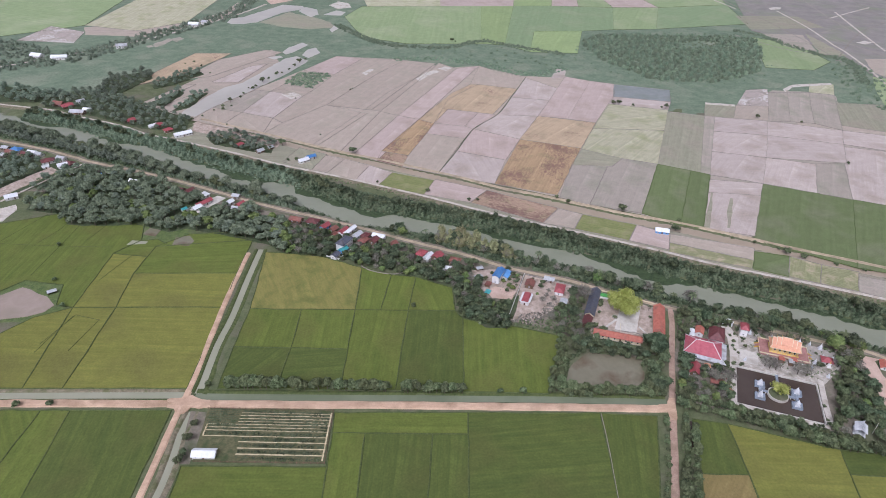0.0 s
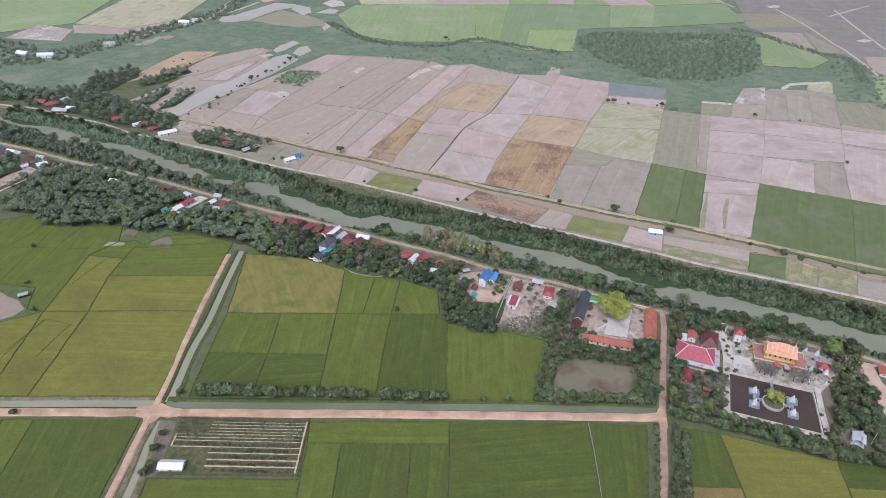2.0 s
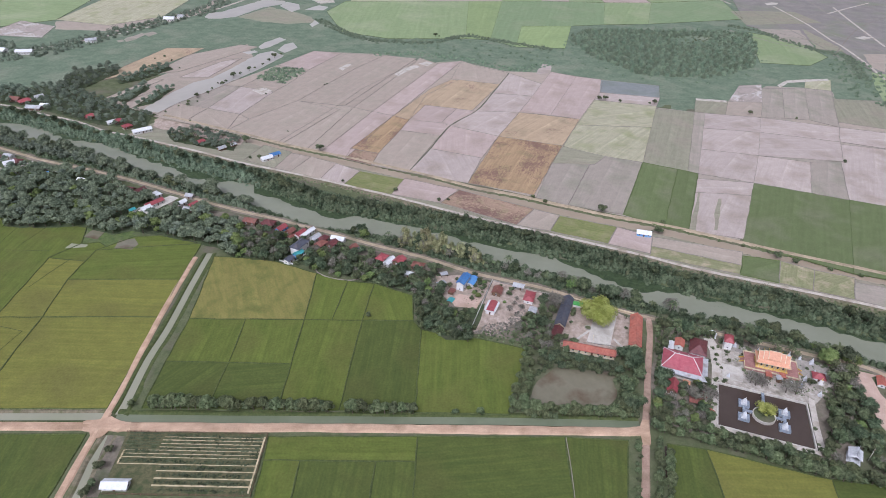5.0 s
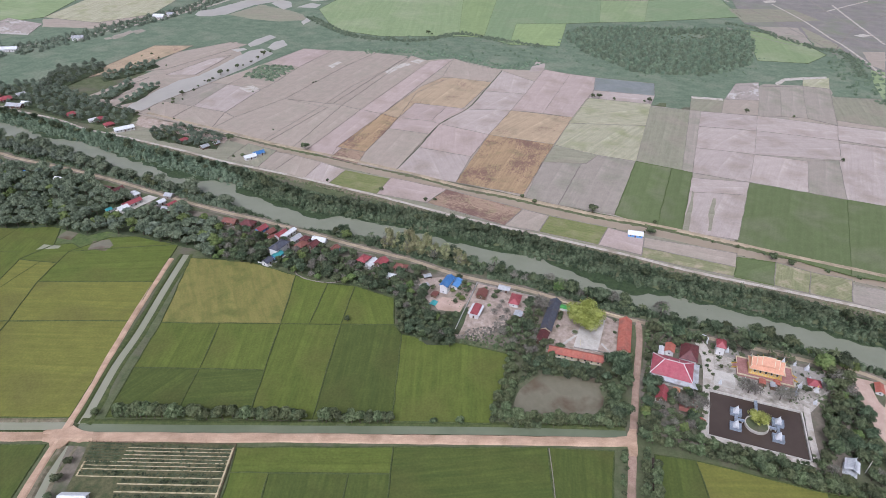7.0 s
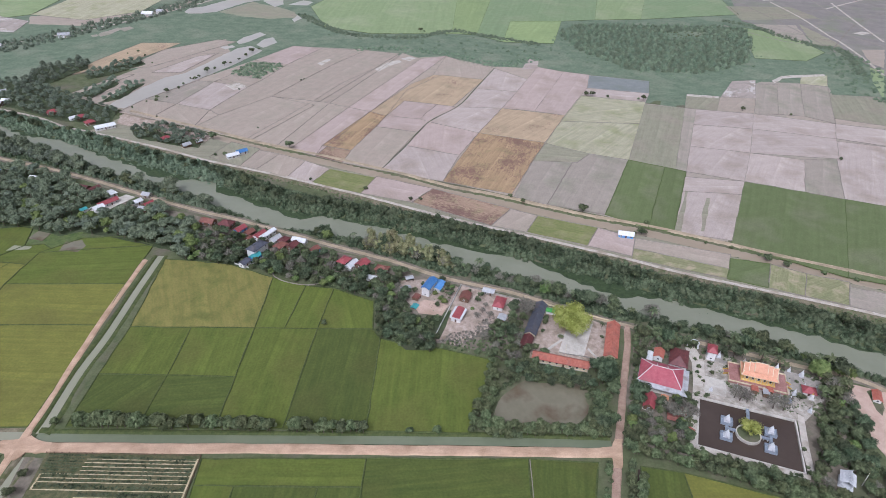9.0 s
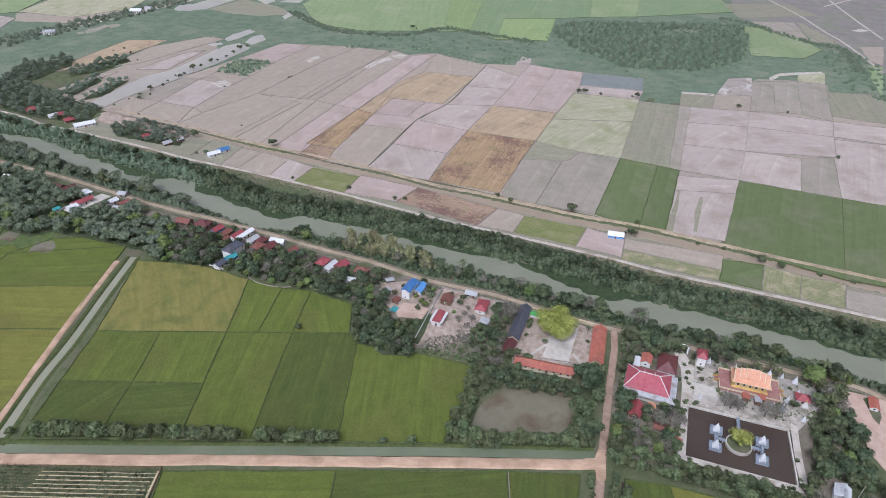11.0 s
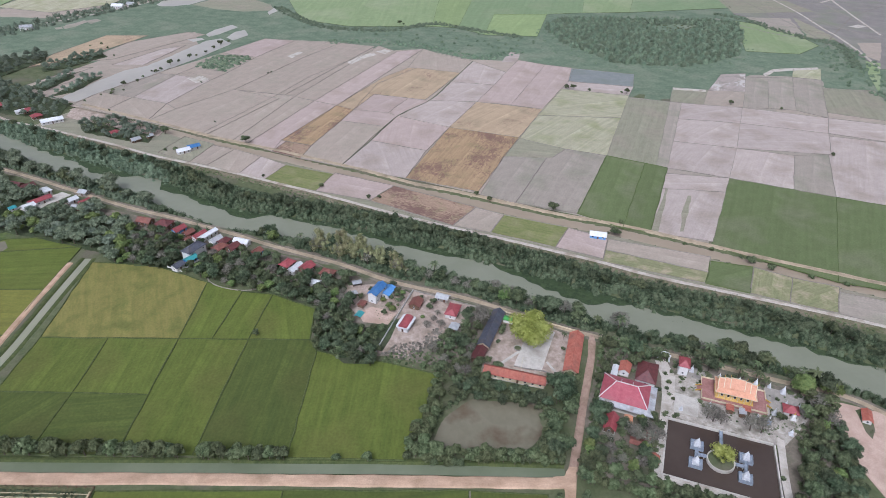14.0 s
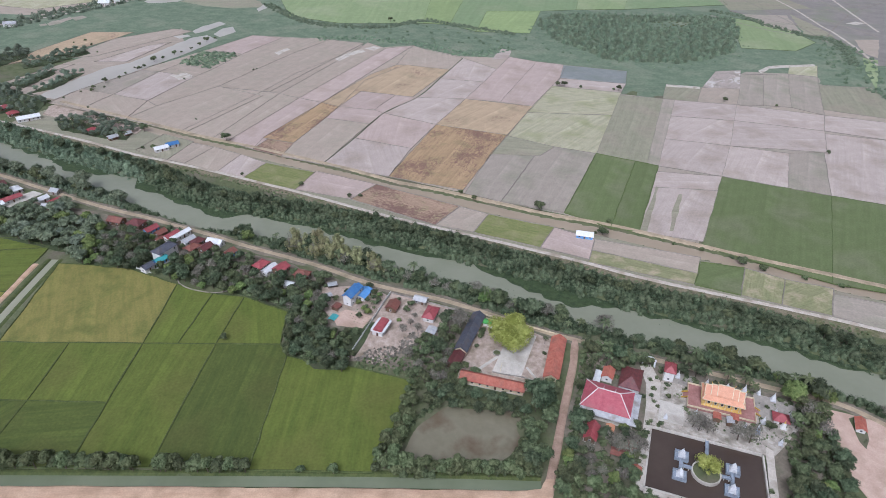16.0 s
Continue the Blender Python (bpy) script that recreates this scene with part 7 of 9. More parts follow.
def schoolhouse(x, y, L, W, turn, roof, label, high=3.6):
    ob = house(x, y, L, W, turn, roof, "cream_paint", high, W * 0.34, label=label, name="school_building", category="school", group="school buildings", over=0.8)
    return ob


schoolhouse(142.7, 317.4, 28.4, 6.0, 74.5, "roof_tile", "long cream school building with a terracotta tile roof")
schoolhouse(112.0, 301.0, 28.6, 5.0, -14.5, "roof_tile", "long low school building with a terracotta tile roof", 3.2)
schoolhouse(102.4, 334.4, 29.0, 5.4, 70.5, "roof_slate", "long school building with a dark slate-grey roof")
house(95.3, 315.4, 9.4, 5.0, 68, "roof_maroon", "wood_wall", 2.6, label="low timber annex with a maroon sheet roof")
house(112.5, 343.5, 5.5, 3.0, A0, "roof_green", "white_paint", 2.5, 0.5, label="small kiosk with a bright green roof", windows=False)


def planter(x, y, r):
    root = thing("round_planter", x, y, 0.2, 0, "round masonry planter on the school court", "planter")
    for i in range(12):
        a, b = i * math.pi / 6, (i + 1) * math.pi / 6
        bm = bmesh.new()
        prism(bm, [(r * math.cos(a), r * math.sin(a)), (r * 1.25 * math.cos(a), r * 1.25 * math.sin(a)), (r * 1.25 * math.cos(b), r * 1.25 * math.sin(b)), (r * math.cos(b), r * math.sin(b))], -0.1, 0.5)
        part("kerb_stone", bm, M["grey_wall"], root)
    bm = bmesh.new()
    prism(bm, [(r * math.cos(i * math.pi / 6), r * math.sin(i * math.pi / 6)) for i in range(12)], -0.1, 0.3)
    part("soil", bm, M["ground"], root)


planter(115.3, 322.5, 1.7)
boundary_wall("yard_wall", [(112.7, 309.1), (117.3, 307.8), (126.4, 306.3), (132.2, 304.0)], 0.9, "grey_wall", "low grey masonry wall along the school court", 3.0)
boundary_wall("yard_wall", [(117.3, 315.0), (115.8, 307.8)], 0.7, "cream_paint", "low cream wall dividing the school yard", 3.0)
for pts, words in (([(99.5, 318.5), (106.1, 320.4), (104.9, 314.9), (97.8, 313.0)], "pale concrete pad beside the school"), ([(105.8, 311.8), (115.4, 320.8), (116.5, 319.7), (106.9, 310.4)], "pale concrete path across the school yard"), ([(128.4, 312.8), (131.9, 305.5), (133.0, 306.2), (129.5, 313.6)], "pale concrete path across the school yard"), ([(112.7, 344.5), (115.2, 348.3), (116.4, 347.4), (113.1, 340.0)], "white concrete pad beside a kiosk")):
    yard("concrete", pts, words, 0.12, 0.2)
boundary_wall("school_wall", [(110, 351.5), (150, 336)], 1.3, "cream_paint", "low cream wall along the school front", 4.0)

# ---- the plots between the school and the village ----
yard("yard", [(44, 316), (60, 368), (92, 356), (88, 338), (72, 326), (58, 312)], "bare sandy house plot with dry weeds")
yard("yard", [(22, 372), (48, 374), (58, 366), (52, 346), (36, 340), (30, 346), (20, 358)], "bare sandy house plot with young plants")
boundary_wall("plot_wall", [(42.8, 313.3), (59.5, 368.3)], 1.5, "white_paint", "long white plot wall between two houses", 4.0)
boundary_wall("plot_wall", [(59.5, 368.3), (98, 354)], 1.2, "grey_wall", "low grey wall along the village road", 4.0)
house(40.0, 361.5, 11.5, 4.8, 66, "roof_blue", "white_paint", 6.3, 1.2, label="two-storey white house with a blue roof", clear=0.5)
house(45.6, 364.8, 8.4, 5.2, 66, "roof_sky", "white_paint", 3.0, 0.8, label="single-storey wing with a pale blue roof", clear=0.5)


def bungalow(x, y, turn):
    """A white bungalow: a broad flat slab roof with rounded corners, and a red barrel roof along its middle."""
    root = thing("bungalow", x, y, 0.1, turn, "white bungalow with a rounded white slab and red barrel roof", "house")
    bm = bmesh.new()
    walls_mesh(bm, 9.4, 5.4, -0.1, 3.1, 0)
    part("wall", bm, M["white_paint"], root)
    ring = []
    for cx, cy, a0 in ((4.4, 2.4, 0), (-4.4, 2.4, 90), (-4.4, -2.4, 180), (4.4, -2.4, 270)):
        ring += [(cx + 1.3 * math.cos(radians(a0 + 18 * k)), cy + 1.3 * math.sin(radians(a0 + 18 * k))) for k in range(6)]
    bm = bmesh.new()
    prism(bm, ring, 3.1, 3.4)
    part("roof_slab", bm, M["roof_white"], root)
    bm = bmesh.new()
    n = 10
    rows = []
    for px in (-5.0, 5.0):
        rows.append([bm.verts.new((px, -2.4 * math.cos(math.pi * k / n), 3.4 + 1.15 * math.sin(math.pi * k / n))) for k in range(n + 1)])
    for k in range(n):
        bm.faces.new((rows[0][k], rows[1][k], rows[1][k + 1], rows[0][k + 1]))
    bm.faces.new(rows[0])
    bm.faces.new(rows[1][::-1])
    part("barrel_roof", bm, M["roof_red"], root, "red barrel-vaulted sheet roof")
    for px in (-3.0, 0.0, 3.0):
        add_window(root, px, -2.7, 1.6, 1.2, 1.2, "s")
        add_window(root, px, 2.7, 1.6, 1.2, 1.2, "n")
    add_door(root, -4.7, 0, 0.0, 1.0, 2.05, "w")
    for k in range(3):
        KEEP_OUT.append((x + (k - 1) * 4 * math.cos(radians(turn)), y + (k - 1) * 4 * math.sin(radians(turn)), 5.0))


bungalow(57.6, 337.0, 71)
yard("bund", [(62.8 + 5.2 * math.cos(a * math.pi / 7), 350.5 + 5.6 * math.sin(a * math.pi / 7)) for a in range(14)], "round green lawn beside a bungalow", 0.12, 0.3)
house(82.3, 348.9, 9.6, 5.6, 73, "roof_red", "white_paint", 3.4, 1.9, True, label="house with a bright red hip roof")
shed(83.0, 335.5, 5.0, 4.4, 70, "roof_tin", 2.6, "small open shed with a tin roof")
house(62.0, 354.6, 6.6, 5.6, 73, "roof_rust", "wood_wall", 3.0, label="weathered timber house with a faded brown roof")
house(76.5, 361.0, 6.5, 4.0, A0, "roof_tin", "grey_wall", 2.8, label="roadside stall with a pale tin roof")
shed(27.0, 372.5, 4.5, 3.0, 20, "roof_tin")
shed(25.5, 362.0, 5.5, 3.0, 30, "roof_tin", 2.2, "low lean-to with a weathered tin roof")
shed(32.5, 353.5, 4.0, 3.4, 66, "roof_rust", 2.2)
shed(*(31.9, 345.7), 4.0, 3.2, 66, "roof_aqua", 0.8, "low aqua-coloured water tank cover")
KEEP_OUT.extend([(52, 326, 9), (62, 343, 9), (70, 350, 8), (60, 330, 8), (46, 352, 8), (34, 345, 7), (28, 366, 7), (44, 344, 6), (73, 340, 4)])

# ---- the village along the river road ----
yard("earth", [(-520.4, 557.7), (-437.5, 558.1), (-369.2, 534.2), (-328.6, 517.2), (-226.5, 481), (-164.5, 454.3), (-123.7, 441.5), (-84.2, 427.5), (-37.1, 408), (23.9, 383), (48.3, 371.1), (47.3, 358.5), (26.7, 344.2), (7.1, 356.5), (-34.1, 369.8), (-95.5, 390.4), (-151.7, 408.3), (-207.8, 429.4), (-273.9, 444), (-335.8, 472.1), (-460.1, 474.8)], "bare and leaf-strewn earth between village houses", 0.05, 2.0)
yard("earth", [(23.6, 374.9), (105.8, 348), (104.9, 323.1), (84, 300), (72, 308), (44, 314), (20, 328), (15.1, 356.9)], "bare weedy earth of house plots", 0.05, 2.0)
house(-75.3, 398.2, 12.6, 6.6, 64, "roof_slate", "white_paint", 6.2, 1.8, True, label="two-storey white villa with a dark grey hip roof", clear=2.5)
house(-75.3, 391.2, 7.0, 4.6, 64, "roof_aqua", "roof_sky", 3.0, label="low annex painted in bright aqua", clear=2.0)
house(-79.9, 383.5, 6.0, 4.4, 64, "roof_slate", "white_paint", 3.2, label="small white outbuilding with a grey roof", clear=2.0)
boundary_wall("villa_fence", [(-86.6, 384.3), (-77.1, 380.9), (-68.8, 396.8)], 1.2, "white_paint", "white balustrade fence round a villa", 3.0)
for q, L, W, turn, roof, wall, high, words, hip in (
        ((-119.1, 431.7), 9.5, 6.0, -15, "roof_rust", "wood_wall", 3.0, "old timber house with a rusty red roof", False),
        ((-105.4, 429), 9.0, 7.0, -15, "roof_maroon", "wood_wall", 3.2, "timber house with a broad maroon hip roof", True),
        ((-94.8, 424.7), 8.0, 5.0, 60, "roof_red", "roof_sky", 3.0, "house with a red gable roof and blue walls", False),
        ((-87.4, 421.1), 6.0, 4.6, 60, "roof_rust", "wood_wall", 2.8, "small timber house with a faded red roof", False),
        ((-79, 417.5), 9.0, 5.0, 62, "roof_red", "white_paint", 3.2, "shop-house with a red roof set in white parapets", False),
        ((-85.3, 413.5), 4.2, 3.4, 62, "roof_rust", "wood_wall", 2.4, "small cook house with a rusty roof", False),
        ((-74.2, 418.5), 13.5, 3.2, 62, "roof_white", "white_paint", 3.4, "long narrow shop-house with a white roof", False),
        ((-67.3, 413.2), 7.5, 4.4, 60, "roof_tin", "white_paint", 3.0, "house with a pale green-grey tin roof", False),
        ((-60.5, 410.1), 6.5, 5.0, 62, "roof_maroon", "wood_wall", 3.0, "timber house with a dark maroon roof", True),
        ((-61.1, 403.1), 7.5, 5.5, 62, "roof_rust", "wood_wall", 3.0, "timber house with a rust-red hip roof", True),
        ((-53.2, 403.5), 7.0, 5.4, 62, "roof_maroon", "wood_wall", 3.0, "timber house with a maroon gable roof", False),
        ((-50.5, 412.2), 9.5, 4.4, -17, "roof_white", "white_paint", 3.0, "roadside shop with a flat-pitched white roof", False),
        ((-38.5, 400.6), 7.0, 5.0, 62, "roof_rust", "roof_sky", 3.0, "house with a faded red roof and blue walls", False),
        ((-16.1, 387.5), 7.5, 5.6, 62, "roof_red", "wood_wall", 3.0, "timber house with a bright crimson hip roof", True),
        ((-10.9, 385), 9.0, 4.2, 62, "roof_white", "white_paint", 3.0, "long house with a clean white roof", False),
        ((-4, 384.2), 7.5, 6.2, 62, "roof_red", "wood_wall", 3.0, "timber house with a crimson gable roof", False),
        ((9.2, 379.3), 7.5, 5.4, -17, "roof_rust", "wood_wall", 3.0, "timber house with a rusty hip roof", True),
        ((3.2, 371.7), 5.5, 3.6, -17, "roof_white", "white_paint", 2.4, "small shed-like house with a white roof", False)):
    house(q[0], q[1], L, W, turn, roof, wall, high, hip=hip, label=words, clear=1.9, stilts=1.4 if wall == "wood_wall" and high >= 3.0 else 0.0)
for q, L, W, turn, roof, wall, high, words, hip in (
        ((-232.6, 478.3), 11, 6.5, -15, "roof_maroon", "wood_wall", 3.0, "long timber house with a maroon roof", False),
        ((-222.8, 475.7), 10, 6.0, 55, "roof_maroon", "wood_wall", 3.0, "timber house with a red-brown gable roof", False),
        ((-207.8, 470.4), 8, 7.0, 55, "roof_white", "white_paint", 3.0, "house with a broad white roof", True),
        ((-202.6, 456.6), 14, 5.0, 55, "roof_red", "white_paint", 3.2, "long white building with a red roof", False),
        ((-205.6, 448.4), 7, 5.0, 55, "roof_white", "white_paint", 3.0, "white annex with a flat-pitched white roof", False),
        ((-181.8, 459.6), 6, 4.5, 60, "roof_white", "white_paint", 2.8, "small house with a white roof", False),
        ((-179.4, 470.9), 6, 4.5, -15, "roof_tin", "grey_wall", 2.8, "roadside stall with a grey tin roof", False),
        ((-171.8, 456.3), 7, 5.0, 60, "roof_red", "wood_wall", 2.8, "timber house with a bright red roof", False),
        ((-173, 449.4), 7, 4.0, -15, "roof_tin", "wood_wall", 2.6, "low shed-house with a weathered tin roof", False),
        ((-276.3, 491.8), 8, 5.0, -15, "roof_white", "white_paint", 3.0, "white house half hidden by trees", False),
        ((-215.5, 445.9), 4, 3.0, 55, "roof_aqua", "white_paint", 2.4, "small outbuilding with a pale aqua roof", False),
        ((-227.6, 448.1), 6, 4.0, 55, "roof_tin", "wood_wall", 2.6, "shed-house with a tin roof among trees", False),
        ((-416.1, 550.6), 10, 7.0, -15, "roof_blue", "white_paint", 3.2, "house with a bright blue roof", True),
        ((-419.2, 546), 8, 5.0, -15, "roof_rust", "wood_wall", 2.8, "timber house with a faded rusty roof", False),
        ((-401.3, 541.1), 9, 6.0, -15, "roof_maroon", "wood_wall", 3.0, "timber house with a maroon roof", False),
        ((-423.7, 539.1), 8, 5.0, -15, "roof_tin", "grey_wall", 2.8, "house with a weathered tin roof", False),
        ((-445.6, 550.8), 9, 6.0, -15, "roof_red", "wood_wall", 2.8, "timber house with a red roof", False),
        ((-372.9, 527.8), 11, 7.0, 40, "roof_maroon", "white_paint", 3.2, "large white house with a dark red hip roof", True),
        ((-364, 534.3), 8, 5.0, -15, "roof_tin", "white_paint", 3.0, "white house with a pale tin roof", False),
        ((-355.4, 520), 8, 5.5, 40, "roof_white", "white_paint", 3.0, "white-walled house with a white roof", False),
        ((-369.3, 516.5), 5, 3.5, 40, "roof_white", "white_paint", 2.4, "small outbuilding with a white roof", False),
        ((-398.6, 546.1), 8, 5.0, -15, "roof_white", "white_paint", 2.8, "house with a pale white roof", False),
        ((-389.7, 542.8), 7, 4.5, -15, "roof_tin", "white_paint", 2.8, "small white house with a tin roof", False),
        ((-351.5, 524.3), 9, 6.0, -15, "roof_maroon", "wood_wall", 3.0, "timber house with a dark maroon roof", True),
        ((-445.2, 562.1), 9, 6.0, -15, "roof_rust", "wood_wall", 3.0, "roadside timber house with a rusty roof", False),
        ((-452.7, 545.3), 9, 6.0, -15, "roof_tin", "wood_wall", 3.0, "timber house with a grey tin roof", False),
        ((-428.8, 554.7), 7, 5.0, -15, "roof_tin", "wood_wall", 2.8, "small timber house with a tin roof", False),
        ((-313.9, 501.5), 6, 4.0, 40, "roof_sky", "white_paint", 2.6, "small house with a pale blue roof", False),
        ((-366.1, 458.4), 9, 6.0, 35, "roof_white", "white_paint", 2.8, "long shed-house with a white roof", False),
        ((-340.7, 506.6), 4, 3.0, 40, "roof_white", "white_paint", 2.4, "small outbuilding with a white roof", False),
        ((-309.3, 511.1), 6, 4.0, -15, "roof_tin", "white_paint", 2.8, "white house with a tin roof among trees", False),
        ((-442.3, 676.1), 12, 8.0, -15, "roof_rust", "wood_wall", 3.0, "large timber house with a rusty roof", False),
        ((-429, 671.6), 13, 8.0, 50, "roof_red", "wood_wall", 3.0, "timber house with a crimson roof", True),
        ((-408.9, 652.8), 16, 7.0, -5, "roof_tin", "wood_wall", 3.0, "long shop-house with a pale tin roof", False),
        ((-402, 660.4), 8, 5.0, -5, "roof_white", "white_paint", 3.0, "small house with a white roof", False),
        ((-422.6, 686.1), 8, 5.0, 50, "roof_tin", "white_paint", 3.0, "white house with a pale tin roof", False),
        ((-340.2, 633.6), 10, 7.0, 50, "roof_red", "wood_wall", 3.0, "timber house with a crimson hip roof", True),
        ((-306.7, 623.2), 9, 6.0, 50, "roof_red", "wood_wall", 3.0, "timber house with a crimson roof", True),
        ((-312.5, 620.5), 8, 4.0, 50, "roof_white", "white_paint", 2.8, "long house with a white roof", False),
        ((-292, 610.2), 8, 6.0, 50, "roof_red", "wood_wall", 3.0, "timber house with a deep crimson roof", True),
        ((-273.2, 600.9), 17, 6.0, 40, "roof_white", "white_paint", 3.0, "long storehouse with a white roof", False),
        ((-207.3, 578.9), 7, 5.0, 50, "roof_red", "wood_wall", 2.8, "small timber house with a crimson roof", True),
        ((-183.8, 565.3), 7, 5.0, 50, "roof_tin", "wood_wall", 2.6, "small house with a pale blue-grey tin roof", False),
        ((-175.9, 574.1), 5, 4.0, 50, "roof_tin", "wood_wall", 2.4, "small hut with a tin roof", False),
        ((-136.8, 546.2), 10, 5.0, 40, "roof_white", "white_paint", 2.8, "farm shed-house with a white roof", False),
        ((-131.3, 554.3), 9, 5.0, 40, "roof_blue", "white_paint", 2.8, "farm shed-house with a bright blue roof", False),
        ((177.4, 433.7), 10, 5.5, -12, "roof_white", "roof_sky", 2.6, "field hut with a pale white-blue roof", False),
        ((-116.4, 202.8), 11, 4.6, 1, "roof_white", "white_paint", 2.6, "farm hut with a clean white sheet roof", False),
        ((269.6, 282), 7.0, 3.4, 66, "roof_tile", "white_paint", 2.4, "small roadside shrine hut with a red roof", False),
        ((-567.1, 853.9), 16, 9, -15, "roof_white", "white_paint", 4, "distant house with a white roof", False),
        ((-533.4, 849.2), 20, 8, 10, "roof_white", "white_paint", 4, "distant long house with a white roof", False),
        ((-476.8, 912.7), 14, 8, 20, "roof_tin", "white_paint", 4, "distant house with a tin roof", False),
        ((-419.5, 1049.4), 16, 9, 0, "roof_white", "white_paint", 4, "distant storehouse with a white roof", False),
        ((-407.6, 1066.4), 10, 7, 0, "roof_tin", "white_paint", 4, "distant house with a tin roof", False)):
    house(q[0], q[1], L, W, turn, roof, wall, high, hip=hip, label=words, clear=2.0)
KEEP_OUT.extend([(*(-199.1, 458.1), 6), (*(-195.2, 468.4), 6), (*(-207.8, 442.2), 5), (*(-212.3, 435.5), 4), (*(-376.5, 474.8), 7), (*(-368.9, 491.5), 7), (*(-362.8, 507.9), 6), (*(-386.1, 458.7), 7)])
yard("dirt_tan", [(-407.7, 462.5), (-387.6, 468.9), (-377.5, 493.2), (-361.5, 515.1), (-355.3, 508.4), (-366.5, 482.9), (-376.9, 459.3), (-391, 437.1)], "long bare strip of reddish earth behind houses")
yard("concrete", [(-212.1, 447.6), (-196.8, 473.4), (-188.3, 469.8), (-202.3, 442.5)], "pale concrete yard of a long white building")
yard("sand", [(-371.4, 435.4), (-356.5, 447.7), (-350.7, 439.4), (-351.2, 421.1), (-363.1, 415.2)], "pale sand heap beside paddies")
yard("red_yard", [(246, 297), (285, 284), (300, 262), (283, 240), (268, 232), (255, 240), (251, 262), (257, 280)], "wide bare reddish yard beside the road")
yard("yard", [(-274, 637.5), (-168.5, 594.4), (-170.2, 577.2), (-208.5, 591.5), (-268.7, 614)], "dry trampled canal bank")
boundary_wall("plot_wall", [(-216.7, 428.9), (-212, 451.5)], 1.4, "white_paint", "white plot wall beside a long building", 5.0)

yard("red_yard", [(31, 347.2), (37.3, 352.7), (51.5, 348.1), (48.1, 338), (34.6, 339.6)], "bare reddish plot with rows of seedlings", 0.1)
yard("understorey", [(35.9, 334.8), (53.8, 343.6), (50.5, 327.8), (46.9, 317.1), (38.7, 320.8)], "shaded weedy corner of a house plot", 0.07)

shed(-262.5, 330.9, 5.0, 3.0, 35, "roof_tin", 2.0, "small weathered shelter beside a fish pond")

# ---- the vegetable plot by the road ----
yard("plot_soil", [(-125.0, 233.6), (-57.0, 234.6), (-55.9, 200.0), (-121.4, 198.8)], "fenced vegetable plot of dark soil", 0.1, 0.3)


def beds():
    root = thing("garden_beds", -90, 217, 0.12, 0.6, "vegetable beds between pale sandy paths", "garden")
    for y0, x0, x1, w in ((14.2, -15.6, 32.0, 0.22), (12.3, -16, 32.0, 0.3), (10.2, -16, 32.0, 0.3), (8.2, -16, 32.0, 0.22), (6.3, -31.4, 32.0, 0.28), (4.2, -31.4, 32.0, 0.26), (2.2, -31.6, 32.0, 0.26), (-1.6, -31.8, 32.0, 0.3),
                          (-5.2, -12.4, 33.0, 0.35), (-9.2, -12.0, 33.0, 0.4), (-13.0, -11.6, 33.0, 0.5)):
        bm = bmesh.new()
        n = 22
        v = [(bm.verts.new((x0 + (x1 - x0) * i / n, y0 - w * 1.35 + 0.15 * noise.noise((i * 0.9, y0, 0)), 0.02)), bm.verts.new((x0 + (x1 - x0) * i / n, y0 + w * 1.35 + 0.15 * noise.noise((i * 0.9, y0, 5)), 0.05))) for i in range(n + 1)]
        for a, b in zip(v[:-1], v[1:]):
            bm.faces.new((a[0], b[0], b[1], a[1]))
        ext = bmesh.ops.extrude_face_region(bm, geom=bm.faces[:])
        bmesh.ops.translate(bm, verts=[g for g in ext["geom"] if isinstance(g, bmesh.types.BMVert)], vec=(0, 0, 0.18))
        part("path", bm, M["straw_path"], root)
    for x0, y0, y1 in ((32.4, -16, 15.5), (-31.8, -1.6, 6.3)):
        bm = bmesh.new()
        box(bm, x0 - 0.4, x0 + 0.4, y0, y1, -0.1, 0.22)
        part("path", bm, M["straw_path"], root)


beds()
yard("sand", [(-110.7, 207.2), (-105.8, 207.4), (-104.7, 201.9), (-109.5, 201.7)], "small bare sandy basin beside a hut", 0.05, 0.3)


def post_fence(pts, gap, label):
    """Thin posts with two rails strung between them."""
    root = thing("garden_fence", 0, 0, 0, 0, label, "fence")
    for (ax, ay), (bx, by) in zip(pts[:-1], pts[1:]):
        n = max(1, round(math.hypot(bx - ax, by - ay) / gap))
        for k in range(n):
            x, y = ax + (bx - ax) * k / n, ay + (by - ay) * k / n
            bm = bmesh.new()
            beam(bm, (x, y, -0.2), (x + 0.04, y, 1.35), 0.14, 0.14)
            part("post", bm, M["wood_wall"], root)
        for z in (0.6, 1.15):
            bm = bmesh.new()
            beam(bm, (ax, ay, z), (bx, by, z), 0.05, 0.05)
            part("rail", bm, M["wood_wall"], root)
    return root


post_fence([(-125.0, 233.6), (-57.0, 234.6), (-55.9, 200.0), (-121.4, 198.8)], 3.4, "thin wooden post fence round a vegetable plot")

# the grassy island in the bare yard
tagged(sheet("ground_patch", [(267.5, 286.8), (271.5, 287.9), (274, 286.1), (270.1, 275.2), (266.2, 270.3), (265.4, 274.4)], 0.42, M["ground"], 2.0, 0.5), "grassy island in a bare reddish yard", "ground", kind="structure")


